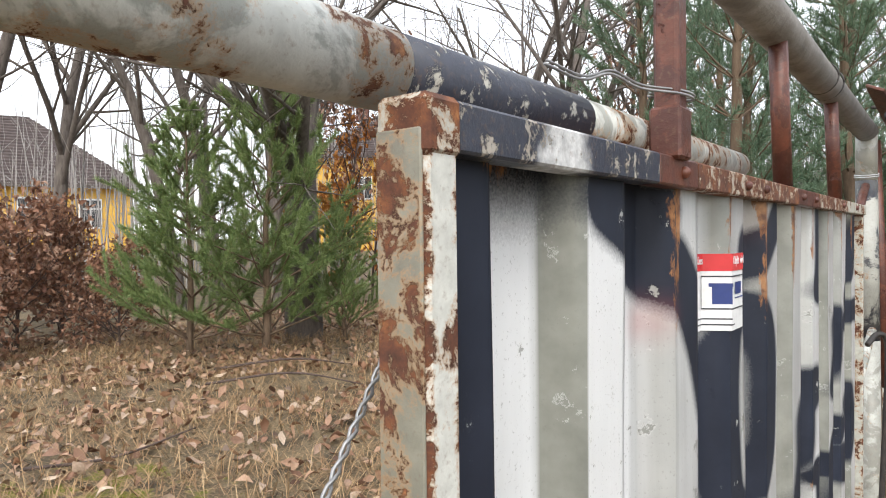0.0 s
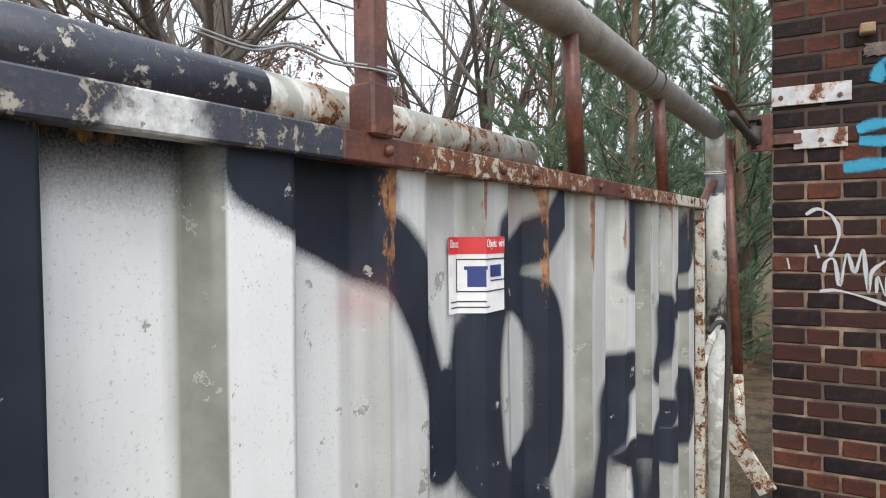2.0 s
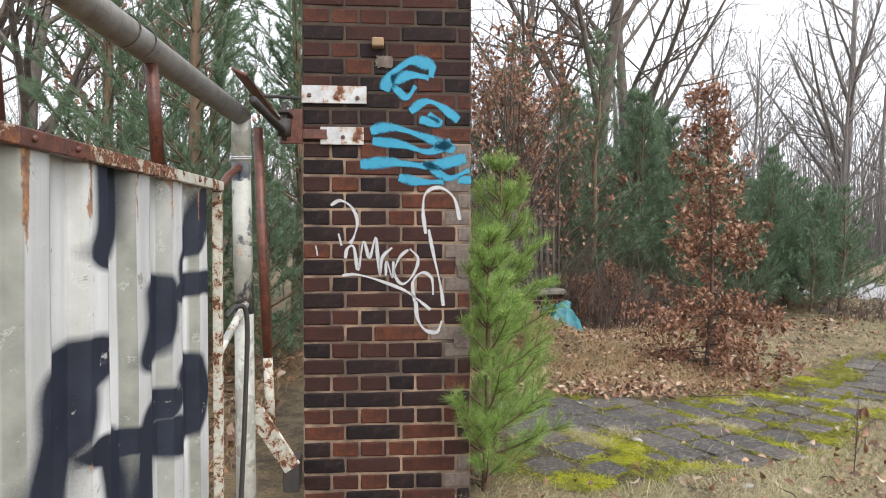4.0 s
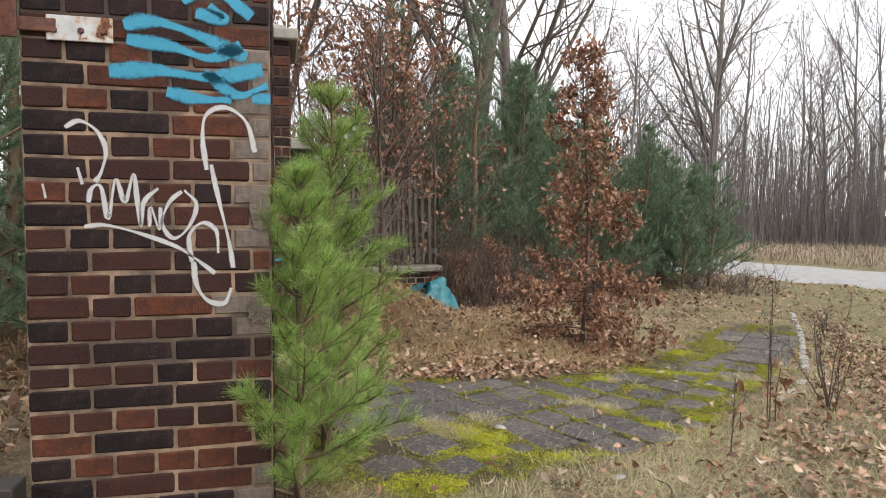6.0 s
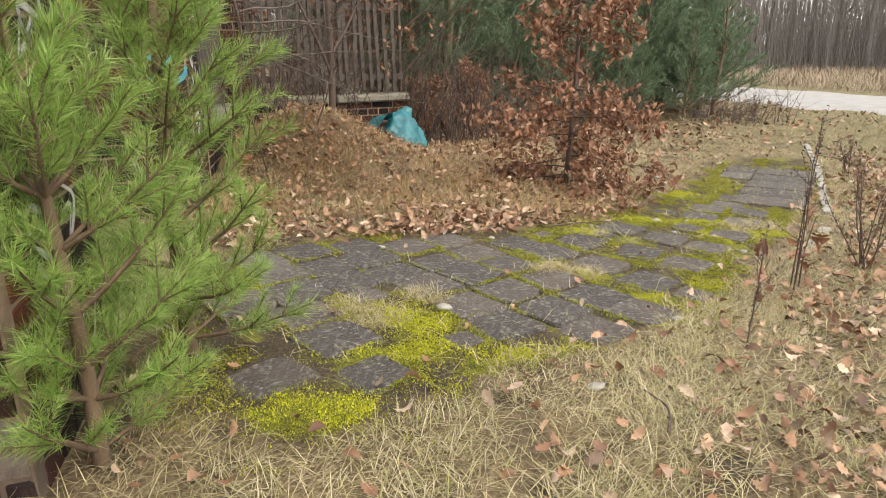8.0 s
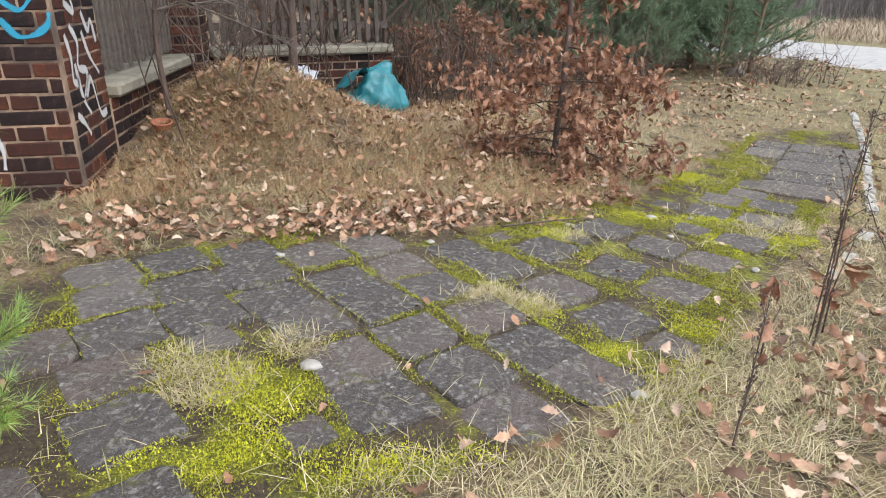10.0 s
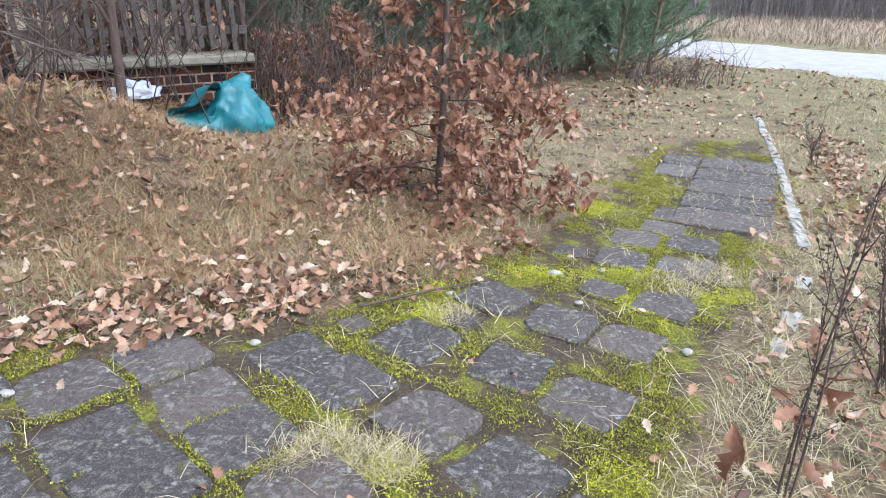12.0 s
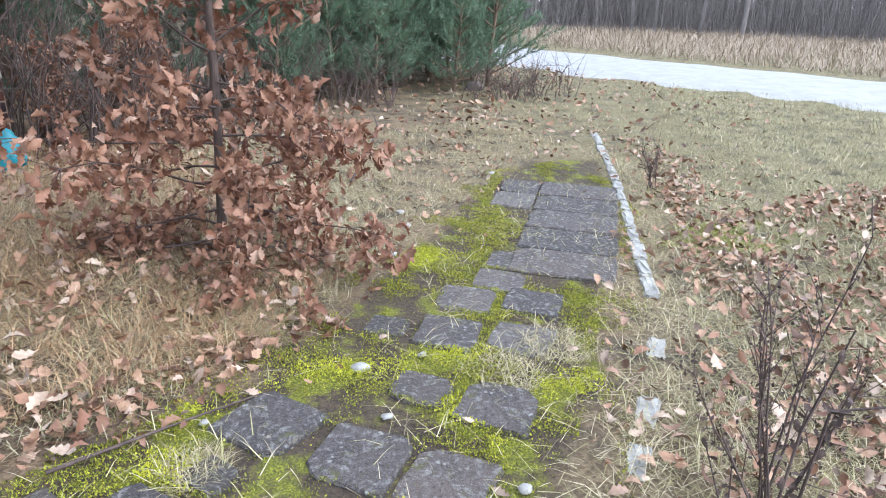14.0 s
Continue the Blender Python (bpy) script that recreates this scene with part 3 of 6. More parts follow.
def lay(parent, origin, along, out, length, z0, z1, shift=0, smeared=None):
    """Lays bricks on a face: origin is its lower start, along its direction, out its normal."""
    along, out = Vector(along), Vector(out)
    turn = Matrix(((along.x, -out.x, 0), (along.y, -out.y, 0), (0, 0, 1))).to_4x4()
    for row in range(int(round((z1 - z0) / COURSE))):
        s = 0.0
        for w in courses(length, row, shift):
            ob = new("brick", shape_for(w))
            ob.parent = parent
            c = Vector(origin) + along * (s + w / 2) + out * (-0.03 + random.uniform(0.002, 0.0055)) + Vector((0, 0, z0 + (row + 0.5) * COURSE))
            ob.matrix_basis = Matrix.Translation(c) @ turn @ pose(0, 0, 0, 0, random.uniform(-.4, .4), random.uniform(-.5, .5))
            if smeared and smeared(s + w / 2, z0 + (row + 0.5) * COURSE):
                ob.material_slots[0].link = "OBJECT"
                ob.material_slots[0].material = M_SMEAR
            s += w


def gate_pillar(x0, y0, w, d, z0, z1, label):
    p = thing("brick_gate_pillar", pose(x0, y0, z0), label, "pillar")
    h = z1 - z0
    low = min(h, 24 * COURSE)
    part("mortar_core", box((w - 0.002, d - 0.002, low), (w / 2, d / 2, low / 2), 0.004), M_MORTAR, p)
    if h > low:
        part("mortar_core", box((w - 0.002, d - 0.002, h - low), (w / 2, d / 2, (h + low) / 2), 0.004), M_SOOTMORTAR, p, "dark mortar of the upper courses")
    cap = box((w + 0.13, d + 0.13, 0.09), (w / 2, d / 2, h + 0.045), 0.012)
    box((w - 0.05, d - 0.05, 0.05), (w / 2, d / 2, h + 0.113), 0.02, cap)
    part("cap", cap, M_CONCRETE, p, "grey weathered concrete cap")
    return p


P1 = gate_pillar(-0.015, 3.37, 0.79, 0.79, 0.0, 2.73, "dark red clinker brick gate pillar covered in graffiti")
P2 = gate_pillar(0.09, 6.30, 0.79, 0.72, 0.05, 2.67, "dark clinker brick pillar with graffiti beside the low wall")


def low_wall(x0, y0, x1, y1, z0, z1, thick, label):
    a, b = Vector((x0, y0, 0)), Vector((x1, y1, 0))
    ln = (b - a).length
    m = pose(x0, y0, 0, 0, 0, math.degrees(math.atan2(y1 - y0, x1 - x0)))
    w = thing("low_brick_wall", m, label, "wall")
    part("mortar_core", box((ln, thick, z1 - z0), (ln / 2, 0, (z0 + z1) / 2), 0.004), M_MORTAR, w)
    n = max(1, round(ln / 0.98))
    for i in range(n):
        c = box((ln / n - 0.012, thick + 0.14, 0.085), ((i + 0.5) * ln / n, random.uniform(-.006, .006), z1 + 0.0425), 0.018)
        part("coping_stone", c, M_COPING, w, "mossy concrete coping stone")
    return w, ln


W1, W1_LEN = low_wall(0.76, 7.03, 0.92, 9.0, -0.1, 0.545, 0.26, "low clinker brick wall with a mossy concrete coping")
W2, W2_LEN = low_wall(1.15, 9.55, 2.95, 9.98, -0.1, 0.545, 0.26, "low clinker brick wall behind shrubs with concrete coping")
P3 = gate_pillar(0.72, 9.0, 0.46, 0.46, 0.0, 2.1, "slim dark brick fence pillar at the wall's corner")


def picket_fence(wall, length, z0, z1, parent_label):
    f = thing("picket_fence", wall.matrix_basis.copy(), parent_label, "fence")
    for z in (z0 + 0.16, z1 - 0.25):
        part("rail", box((length, 0.045, 0.075), (length / 2, 0.03, z), 0.004), M_PICKET, f)
    me = []
    for k in range(3):
        bm = box((0.045, 0.02, z1 - z0), (0, 0, (z1 - z0) / 2), 0.003)
        for v in bm.verts:
            if v.co.z > (z1 - z0) * 0.9:
                v.co.z -= abs(v.co.x) * 1.2 + k * 0.02
        q = bpy.data.meshes.new("picket")
        bm.to_mesh(q)
        bm.free()
        q.materials.append(M_PICKET)
        me.append(q)
    s = 0.06
    while s < length - 0.05:
        if random.random() < 0.93:
            ob = new("picket", random.choice(me))
            ob.parent = f
            ob.matrix_basis = pose(s, -0.01, z0 + random.uniform(-.02, .02), 0, random.uniform(-2.5, 2.5), 0)
        s += 0.098
    return f


picket_fence(W1, W1_LEN, 0.66, 1.85, "grey weathered picket fence on the low brick wall")
picket_fence(W2, W2_LEN, 0.66, 1.85, "grey weathered picket fence behind leafless shrubs")


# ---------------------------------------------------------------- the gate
# the post's paint and rust, darkened to hold the side face's shade
M_FLANGE = make_flaking("shade_toned_paint_over_rust", (0.25, 0.24, 0.19), amount=0.42, size=20)
GATE_M = pose(-0.232, 0.25, 0, 0, 0, -1.75)
PERIOD, FRONT, SLANT, DEEP = 0.222, 0.080, 0.018, 0.036


def profile(s):
    """How far the trapezoid sheet stands back at s metres along the gate."""
    u = (np.asarray(s, dtype=float) - 0.250 - SLANT) % PERIOD
    return np.where(u < FRONT, 0.0, np.where(u < FRONT + SLANT, (u - FRONT) / SLANT,
                    np.where(u < PERIOD - SLANT, 1.0, (PERIOD - u) / SLANT))) * -DEEP


# spray strokes: half-widths along and up, then points along the gate and up
STROKES = [
    (0.044, 0.040, [(0.31, 1.575), (0.382, 1.545), (0.445, 1.521), (0.515, 1.485), (0.57, 1.418), (0.61, 1.331), (0.644, 1.251), (0.66, 1.21)]),
    (0.050, 0.030, [(0.33, 1.585), (0.406, 1.57), (0.46, 1.565)]),
    (0.040, 0.030, [(1.021, 1.571), (0.918, 1.496), (0.822, 1.447)]),
    (0.043, 0.034, [(0.806, 1.515), (0.804, 1.431), (0.896, 1.414), (0.954, 1.36), (0.962, 1.252), (0.951, 1.157), (0.872, 1.115), (0.752, 1.14), (0.722, 1.247), (0.722, 1.324), (0.735, 1.384), (0.765, 1.443)]),
    (0.060, 0.045, [(0.76, 1.10), (0.86, 1.09), (0.90, 1.0), (0.88, 0.8)]),
    (0.038, 0.035, [(0.644, 1.251), (0.633, 1.29), (0.663, 1.297)]),
    (0.085, 0.038, [(1.495, 1.59), (1.495, 1.464), (1.466, 1.41)]),
    (0.105, 0.042, [(1.758, 1.301), (1.764, 1.22), (1.715, 1.148)]),
    (0.060, 0.028, [(2.10, 1.56), (2.05, 1.437), (1.94, 1.373), (1.94, 1.308)]),
    (0.090, 0.034, [(1.932, 1.286), (2.10, 1.30), (2.25, 1.27)]),
    (0.110, 0.046, [(1.976, 1.051), (2.025, 0.96), (1.951, 0.875), (1.818, 0.91)]),
    (0.090, 0.040, [(1.82, 0.993), (1.719, 0.998), (1.687, 0.90), (1.66, 0.75)]),
    (0.060, 0.030, [(1.663, 0.951), (1.532, 0.975), (1.422, 1.0)]),
    (0.105, 0.050, [(1.40, 1.19), (1.309, 1.164), (1.30, 1.08), (1.25, 0.97), (1.22, 0.8)]),
    (0.080, 0.036, [(1.489, 0.987), (1.515, 0.865), (1.50, 0.7)]),
    (0.040, 0.035, [(0.36, 0.99), (0.42, 1.03), (0.50, 1.0)]),
]


def stroke_cover(s, z):
    """1 inside a stroke, falling off over its soft edge."""
    out = np.zeros(s.shape)
    for hs, hz, pts in STROKES:
        p = smooth_line([(a / hs, b / hz, 0) for a, b in pts], 8)[:, :2]
        u, w = s / hs, z / hz
        for (ax, ay), (bx, by) in zip(p[:-1], p[1:]):
            dx, dy = bx - ax, by - ay
            t = np.clip(((u - ax) * dx + (w - ay) * dy) / (dx * dx + dy * dy + 1e-9), 0, 1)
            d = np.hypot(u - ax - t * dx, w - ay - t * dy)
            out = np.maximum(out, np.clip((1.35 - d) / 0.75, 0, 1))
    return out


def build_gate():
    g = thing("steel_gate", GATE_M, "rusty white-painted corrugated steel gate sprayed with navy graffiti", "gate")
    base = 0.15
    # sheet
    cuts = []
    k = 0.250 + SLANT - 2 * PERIOD
    while k < 2.4:
        cuts += [k, k + FRONT, k + FRONT + SLANT, k + PERIOD - SLANT]
        k += PERIOD
    ss = np.unique(np.round(np.concatenate([np.arange(0.052, 2.235, 0.010), [c for c in cuts if 0.052 < c < 2.235]]), 4))
    zs = np.append(np.arange(base, 1.596, 0.012), 1.600)
    S, Z = np.meshgrid(ss, zs)
    s, z = S.ravel(), Z.ravel()
    dent = 0.002 * lumps(s, z, 5.0)
    x = profile(s) + dent - 0.008
    spray = stroke_cover(s, z)
    spray = np.maximum(spray, 1.0 * (s < 0.1265))
    # navy at the top of recessed flats also carries the rail's shade
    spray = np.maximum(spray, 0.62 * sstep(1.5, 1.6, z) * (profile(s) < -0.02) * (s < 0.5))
    u = (s - 0.25) % PERIOD
    rib = np.floor((s - 0.25) / PERIOD).astype(int) + 2
    pick = np.random.default_rng(4).random((2, 16))
    # slants on one side of each rib, coloured darker for their shade
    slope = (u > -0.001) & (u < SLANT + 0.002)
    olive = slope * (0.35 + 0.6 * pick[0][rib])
    tone = np.where(profile(s) < -0.02, 0.65 * pick[0][rib], 0.7 * pick[1][rib]) * (s > 0.34)
    # a few faces lighter, fading out towards the top
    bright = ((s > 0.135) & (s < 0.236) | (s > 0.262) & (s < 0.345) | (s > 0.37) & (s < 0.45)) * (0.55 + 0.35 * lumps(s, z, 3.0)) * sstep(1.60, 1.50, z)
    pink = np.exp(-((s - 0.47) / 0.025) ** 2 - ((z - 1.44) / 0.022) ** 2) + np.exp(-((s - 0.86) / 0.05) ** 2 - ((z - 1.56) / 0.03) ** 2)
    rust = np.clip(0.20 + 0.5 * sstep(1.30, 1.6, z), 0, 1) * (profile(s) > -0.004) * (s > 0.35)
    edge = np.minimum(abs((s - 0.25) % PERIOD), abs(PERIOD - (s - 0.25) % PERIOD))
    rust = np.maximum(rust * (edge < 0.035), 0.45 * sstep(1.56, 1.6, z))
    n, mcols = len(ss), len(zs)
    i, j = np.meshgrid(np.arange(mcols - 1), np.arange(n - 1), indexing="ij")
    f = np.stack([i * n + j, i * n + j + 1, (i + 1) * n + j + 1, (i + 1) * n + j], -1).reshape(-1, 4)
    v = np.stack([x, s, z], -1)
    back = v - np.array([0.0025, 0, 0])
    fb = f[:, ::-1] + len(v)
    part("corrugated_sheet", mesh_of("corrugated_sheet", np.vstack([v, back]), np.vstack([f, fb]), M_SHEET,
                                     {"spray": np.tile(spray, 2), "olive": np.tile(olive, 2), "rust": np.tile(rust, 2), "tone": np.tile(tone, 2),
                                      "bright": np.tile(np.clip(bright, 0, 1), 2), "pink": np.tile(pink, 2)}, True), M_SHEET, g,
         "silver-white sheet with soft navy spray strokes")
    # frame
    post = box((0.036, 0.031, 1.614 - base), (-0.007, 0.0495, (1.614 + base) / 2), 0.004)
    part("end_post", post, M_ENDPOST, g, "white end post flaking to orange rust")
    # thin slab giving the post's left side its shaded colour
    part("post_flange", box((0.034, 0.003, 1.60 - base), (-0.008, 0.0330, (1.60 + base) / 2), 0.001), M_FLANGE, g, "rust-brown flange of the post with its shade in the colour")
    part("corner_plate", box((0.040, 0.034, 0.036), (-0.007, 0.0495, 1.602), 0.004), M_RAIL, g, "rusted brown corner")
    for lo, hi, mat, lab in ((0.067, 0.40, M_NAVYRAIL, "navy paint flaking to white"), (0.40, 0.52, M_RUST, "bare rusted length"), (0.52, 1.12, M_RAIL, "white paint lost to orange rust"),
                             (1.12, 1.35, M_RUST, ""), (1.35, 1.78, M_RAIL, ""), (1.78, 2.252, M_POST, "")):
        part("rail_length", box((0.026, hi - lo, 0.031), (-0.004, (lo + hi) / 2, 1.604), 0.002), mat, g, lab)
    part("top_flange", box((0.05, 2.18, 0.006), (-0.045, 1.162, 1.609), 0.001), M_RAIL, g)
    part("bottom_rail", box((0.034, 2.20, 0.04), (-0.012, 1.15, base), 0.003), M_RUST, g)
    part("far_post", box((0.03, 0.022, 1.60 - base), (-0.012, 2.246, (1.60 + base) / 2), 0.003), M_POST, g)
    for s in (0.47, 0.74, 0.85, 1.16, 1.3, 1.72, 2.0):
        bm = bmesh.new()
        bmesh.ops.create_uvsphere(bm, u_segments=8, v_segments=5, radius=0.007)
        bmesh.ops.translate(bm, vec=(0.010, s, 1.604), verts=bm.verts)
        part("rivet", bm, M_RUST, g, smooth=True)
    # standing tubes on the rail, and the pipe they carry
    b1 = box((0.027, 0.030, 0.50), (0.0, 0.455, 1.60 + 0.27), 0.004)
    part("upright_tube", b1, M_RUST, g, "red-brown rusted square upright")
    part("sleeve", box((0.034, 0.037, 0.055), (0.0, 0.455, 1.644), 0.003), M_RUST, g)
    top = lambda s: 1.908
    pipe("upright_tube", [(-0.012, 1.09, 1.62), (-0.015, 1.06, top(1.06))], [0.0165], M_RUST, g, 12)
    pipe("upright_tube", [(-0.012, 1.745, 1.62), (-0.02, 1.72, top(1.72))], [0.0165], M_RUST, g, 12)
    pipe("upper_pipe", [(-0.02, 0.42, top(0.42)), (-0.02, 1.2, top(1.2)), (-0.02, 2.60, top(2.6) - 0.012)], [0.036], M_GREYPIPE, g, 20, "grey weathered round pipe")
    for s in (1.57, 1.66):
        ring = [(-0.02 + 0.038 * math.cos(a), s + 0.006 * math.sin(2 * a), top(s) + 0.038 * math.sin(a)) for a in np.linspace(0, 6.28, 20)]
        pipe("wire_loop", ring, [0.0022], M_BLACK, g, 5)
    # hinge post beside the sheet
    pipe("hinge_post", [(-0.005, 2.585, 0.1), (-0.012, 2.585, 1.14)], [0.038, 0.036], M_HINGE, g, 18, "lichened pale round hinge post")
    pipe("hinge_post", [(-0.012, 2.585, 1.14), (-0.02, 2.585, 1.72)], [0.036, 0.0355], M_HINGESPRAY, g, 18, "pale round post blotched with navy spray")
    pipe("hinge_post", [(-0.02, 2.585, 1.72), (-0.02, 2.59, top(2.6))], [0.0355, 0.035], M_HINGE, g, 18)
    pipe("second_post", [(0.03, 2.80, 0.93), (0.005, 2.82, 1.4), (-0.015, 2.84, 1.89)], [0.020], M_RUST, g, 14, "rusted brown tube")
    pipe("second_post", [(0.045, 2.79, 0.62), (0.03, 2.80, 0.93)], [0.020], M_POST, g, 14, "whitewashed foot of the rusted tube")
    pipe("strut", [(-0.01, 2.235, 1.585), (-0.015, 2.40, 1.655), (-0.02, 2.56, 1.70)], [0.014], M_RUST, g, 10)
    pipe("strut", [(-0.01, 2.24, 1.05), (0.0, 2.56, 1.18)], [0.014], M_PALEPIPE, g, 10)
    for z in (1.735, 1.742):
        ring = [(-0.02 + 0.038 * math.cos(a), 2.587 + 0.038 * math.sin(a), z + 0.006 * math.sin(a)) for a in np.linspace(0, 6.28, 20)]
        pipe("wire_loop", ring, [0.002], M_GALV, g, 5)
    plate = box((0.012, 0.075, 0.30), (0, 0, 0), 0.003, turn=pose(0, 0, 0, 0, 0, 80) @ pose(0, 0, 0, -35))
    bmesh.ops.translate(plate, vec=(0.07, 2.69, 0.63), verts=plate.verts)
    part("brace_plate", plate, M_POST, g, "diagonal white brace plate with rust")
    return g


GATE = build_gate()


def pale_rail():
    """The barrier pipe that lies behind the top of the gate."""
    t = thing("barrier_pipe", pose(0, 0, 0), "thick painted pipe lying behind the gate's top rail", "pipe")
    pipe("pipe_length", [(-0.289, -0.75, 1.648), (-0.288, 0.0, 1.649), (-0.287, 0.325, 1.649)], [0.0270], M_PALEPIPE, t, 24, "pale flaking pipe length")
    pipe("pipe_length", [(-0.287, 0.325, 1.649), (-0.285, 0.47, 1.650), (-0.283, 0.60, 1.651)], [0.0265], M_NAVYPIPE, t, 24, "navy pipe length flaking to white")
    pipe("pipe_length", [(-0.283, 0.60, 1.651), (-0.268, 1.23, 1.655)], [0.0255, 0.024], M_PALEPIPE, t, 24, "pale pipe end with rust")
    return t


pale_rail()


# ---------------------------------------------------------------- scattering helpers
def turns(yaw, pitch, roll):
    """Rotation matrices, n x 3 x 3: roll about the length, then pitch, then yaw."""
    cy, sy, cp, sp, cr, sr = np.cos(yaw), np.sin(yaw), np.cos(pitch), np.sin(pitch), np.cos(roll), np.sin(roll)
    z, o = np.zeros_like(cy), np.ones_like(cy)
    A = np.stack([cy, -sy, z, sy, cy, z, z, z, o], -1).reshape(-1, 3, 3)
    B = np.stack([cp, z, -sp, z, o, z, sp, z, cp], -1).reshape(-1, 3, 3)
    C = np.stack([o, z, z, z, cr, -sr, z, sr, cr], -1).reshape(-1, 3, 3)
    return A @ B @ C


def scatter(tv, tf, P, R, S):
    n, k = len(P), len(tv)
    v = P[:, None] + S[:, None, None] * np.einsum("nij,kj->nki", R, tv)
    f = tf[None] + (np.arange(n) * k)[:, None, None]
    return v.reshape(-1, 3), f.reshape(-1, 3)


def leaf_shape(stations, curl=0.5, fold=0.3):
    """A lobed oak leaf of length 1 along x, curled; stations: (x, half-width)."""
    v, f = [], []
    for x, w in stations:
        bend = curl * (x - 0.4) ** 2
        v += [(x, 0, bend), (x + 0.02, w, bend + fold * w), (x + 0.02, -w, bend + fold * w * 0.8)]
    for i in range(len(stations) - 1):
        a, b = 3 * i, 3 * i + 3
        f += [(a, b, b + 1), (a, b + 1, a + 1), (a, a + 2, b + 2), (a, b + 2, b)]
    return np.array(v, dtype=float), np.array(f)


OAK = [(0, 0.015), (0.12, 0.03), (0.26, 0.18), (0.36, 0.10), (0.50, 0.27), (0.59, 0.15), (0.72, 0.27), (0.84, 0.15), (1.0, 0.04)]
LEAF_A, LEAF_B, LEAF_C = leaf_shape(OAK, 0.7, 0.5), leaf_shape(OAK, -0.5, 0.9), leaf_shape(OAK, 1.3, -0.5)
LITTER_OUT = [(0, 0.012), (0.14, 0.04), (0.28, 0.19), (0.38, 0.12), (0.53, 0.28), (0.62, 0.18), (0.75, 0.27), (0.87, 0.15), (1.0, 0.04)]
LIT_A, LIT_B, LIT_C = leaf_shape(LITTER_OUT, 0.5, 0.35), leaf_shape(LITTER_OUT, -0.7, 0.6), leaf_shape(LITTER_OUT, 1.0, -0.45)
FAR_OUT = [(0, 0.02), (0.35, 0.2), (0.65, 0.27), (1.0, 0.03)]
FAR_A, FAR_B = leaf_shape(FAR_OUT, 0.6, 0.4), leaf_shape(FAR_OUT, -0.7, 0.6)
RNG = np.random.default_rng(11)


def leaves_at(soup, P, size, kinds, flat, rng):
    """flat: 0 any way up, 1 lying."""
    pick = rng.integers(0, len(kinds), len(P))
    for k, (tv, tf) in enumerate(kinds):
        q = P[pick == k]
        n = len(q)
        if n:
            R = turns(rng.uniform(0, 6.28, n), rng.normal(0, 0.25 + 1.2 * (1 - flat), n), rng.normal(0, 0.35 + 2.0 * (1 - flat), n))
            soup.add(*scatter(tv, tf, q, R, rng.uniform(size[0], size[1], n)))


def stuff(name, me, label, category):
    return tagged(new(name, me), label, category, kind="stuff")


# the square slabs that are left: centre and turn; the path swings from 25 to 42 degrees
PAVER_ROWS = {
    "corner": [(2.13, 4.50, 22), (2.21, 4.27, 20), (2.38, 4.64, 25), (2.49, 4.39, 27), (2.655, 4.79, 22), (2.77, 4.53, 26), (2.28, 4.91, 28), (2.015, 4.775, 24),
               (1.90, 4.97, 27), (2.155, 5.125, 25), (2.405, 5.27, 25), (2.525, 5.045, 25), (2.72, 5.445, 22), (2.84, 5.245, 24), (3.04, 4.985, 27), (3.17, 4.715, 24)],
    "edge": [(3.14, 5.45, 30), (2.31, 5.525, 28), (2.045, 5.415, 28), (1.80, 5.215, 26), (1.645, 4.85, 28), (1.56, 5.105, 30), (1.405, 4.735, 26), (1.315, 5.00, 28),
             (1.225, 5.235, 28), (1.43, 4.49, 26), (1.53, 4.215, 30), (2.58, 4.165, 28), (2.89, 4.31, 31), (1.47, 5.36, 28), (1.17, 4.62, 27), (1.75, 5.45, 28)],
    "bend": [(3.405, 5.20, 40), (3.54, 4.95, 34), (3.57, 5.725, 28), (3.74, 5.465, 38), (3.915, 5.265, 36), (4.255, 5.505, 39), (4.39, 6.02, 44), (4.64, 5.865, 40),
             (4.645, 6.275, 45), (4.905, 6.115, 42), (4.93, 6.40, 44), (5.14, 6.58, 44)],
}
# broken remnants: centre, turn and the share of a slab
PAVER_BITS = [(1.70, 4.66, 26, 0.62), (2.00, 4.13, 24, 0.55), (3.27, 4.49, 30, 0.62), (4.08, 5.70, 38, 0.70), (3.36, 5.56, 25, 0.45), (4.20, 6.18, 44, 0.60), (2.96, 5.62, 24, 0.45),
              (1.63, 3.92, 30, 0.85), (1.28, 3.95, 33, 0.9)]
PAVERS = [(x, y, a, 0.254 if name == "bend" else 0.264) for name, row in PAVER_ROWS.items() for x, y, a in row] + [(x, y, a, 0.252 * k) for x, y, a, k in PAVER_BITS]


def on_paver(x, y, gap):
    """True where a slab covers the point, `gap` being drawn in from its edge."""
    out = np.zeros(x.shape, bool)
    for cx, cy, a, w in PAVERS:
        near = np.nonzero((abs(x - cx) < 0.2) & (abs(y - cy) < 0.2))[0]
        c, sn = math.cos(radians(a)), math.sin(radians(a))
        dx, dy = x[near] - cx, y[near] - cy
        h = w / 2 - (gap[near] if np.ndim(gap) else gap)
        out[near[(abs(dx * c + dy * sn) < h) & (abs(dy * c - dx * sn) < h)]] = True
    return out


SLAB_O, SLAB_TURN, SLAB_STEP = (5.216, 6.279), 44.0, 0.36


def on_slabs(x, y):
    c, s = math.cos(radians(SLAB_TURN)), math.sin(radians(SLAB_TURN))
    u, v = (x - SLAB_O[0]) * c + (y - SLAB_O[1]) * s, -(x - SLAB_O[0]) * s + (y - SLAB_O[1]) * c
    return (u > 0) & (u < 5 * SLAB_STEP) & (v > -0.28) & (v < np.where(u > 3 * SLAB_STEP, 0.58, 0.28))


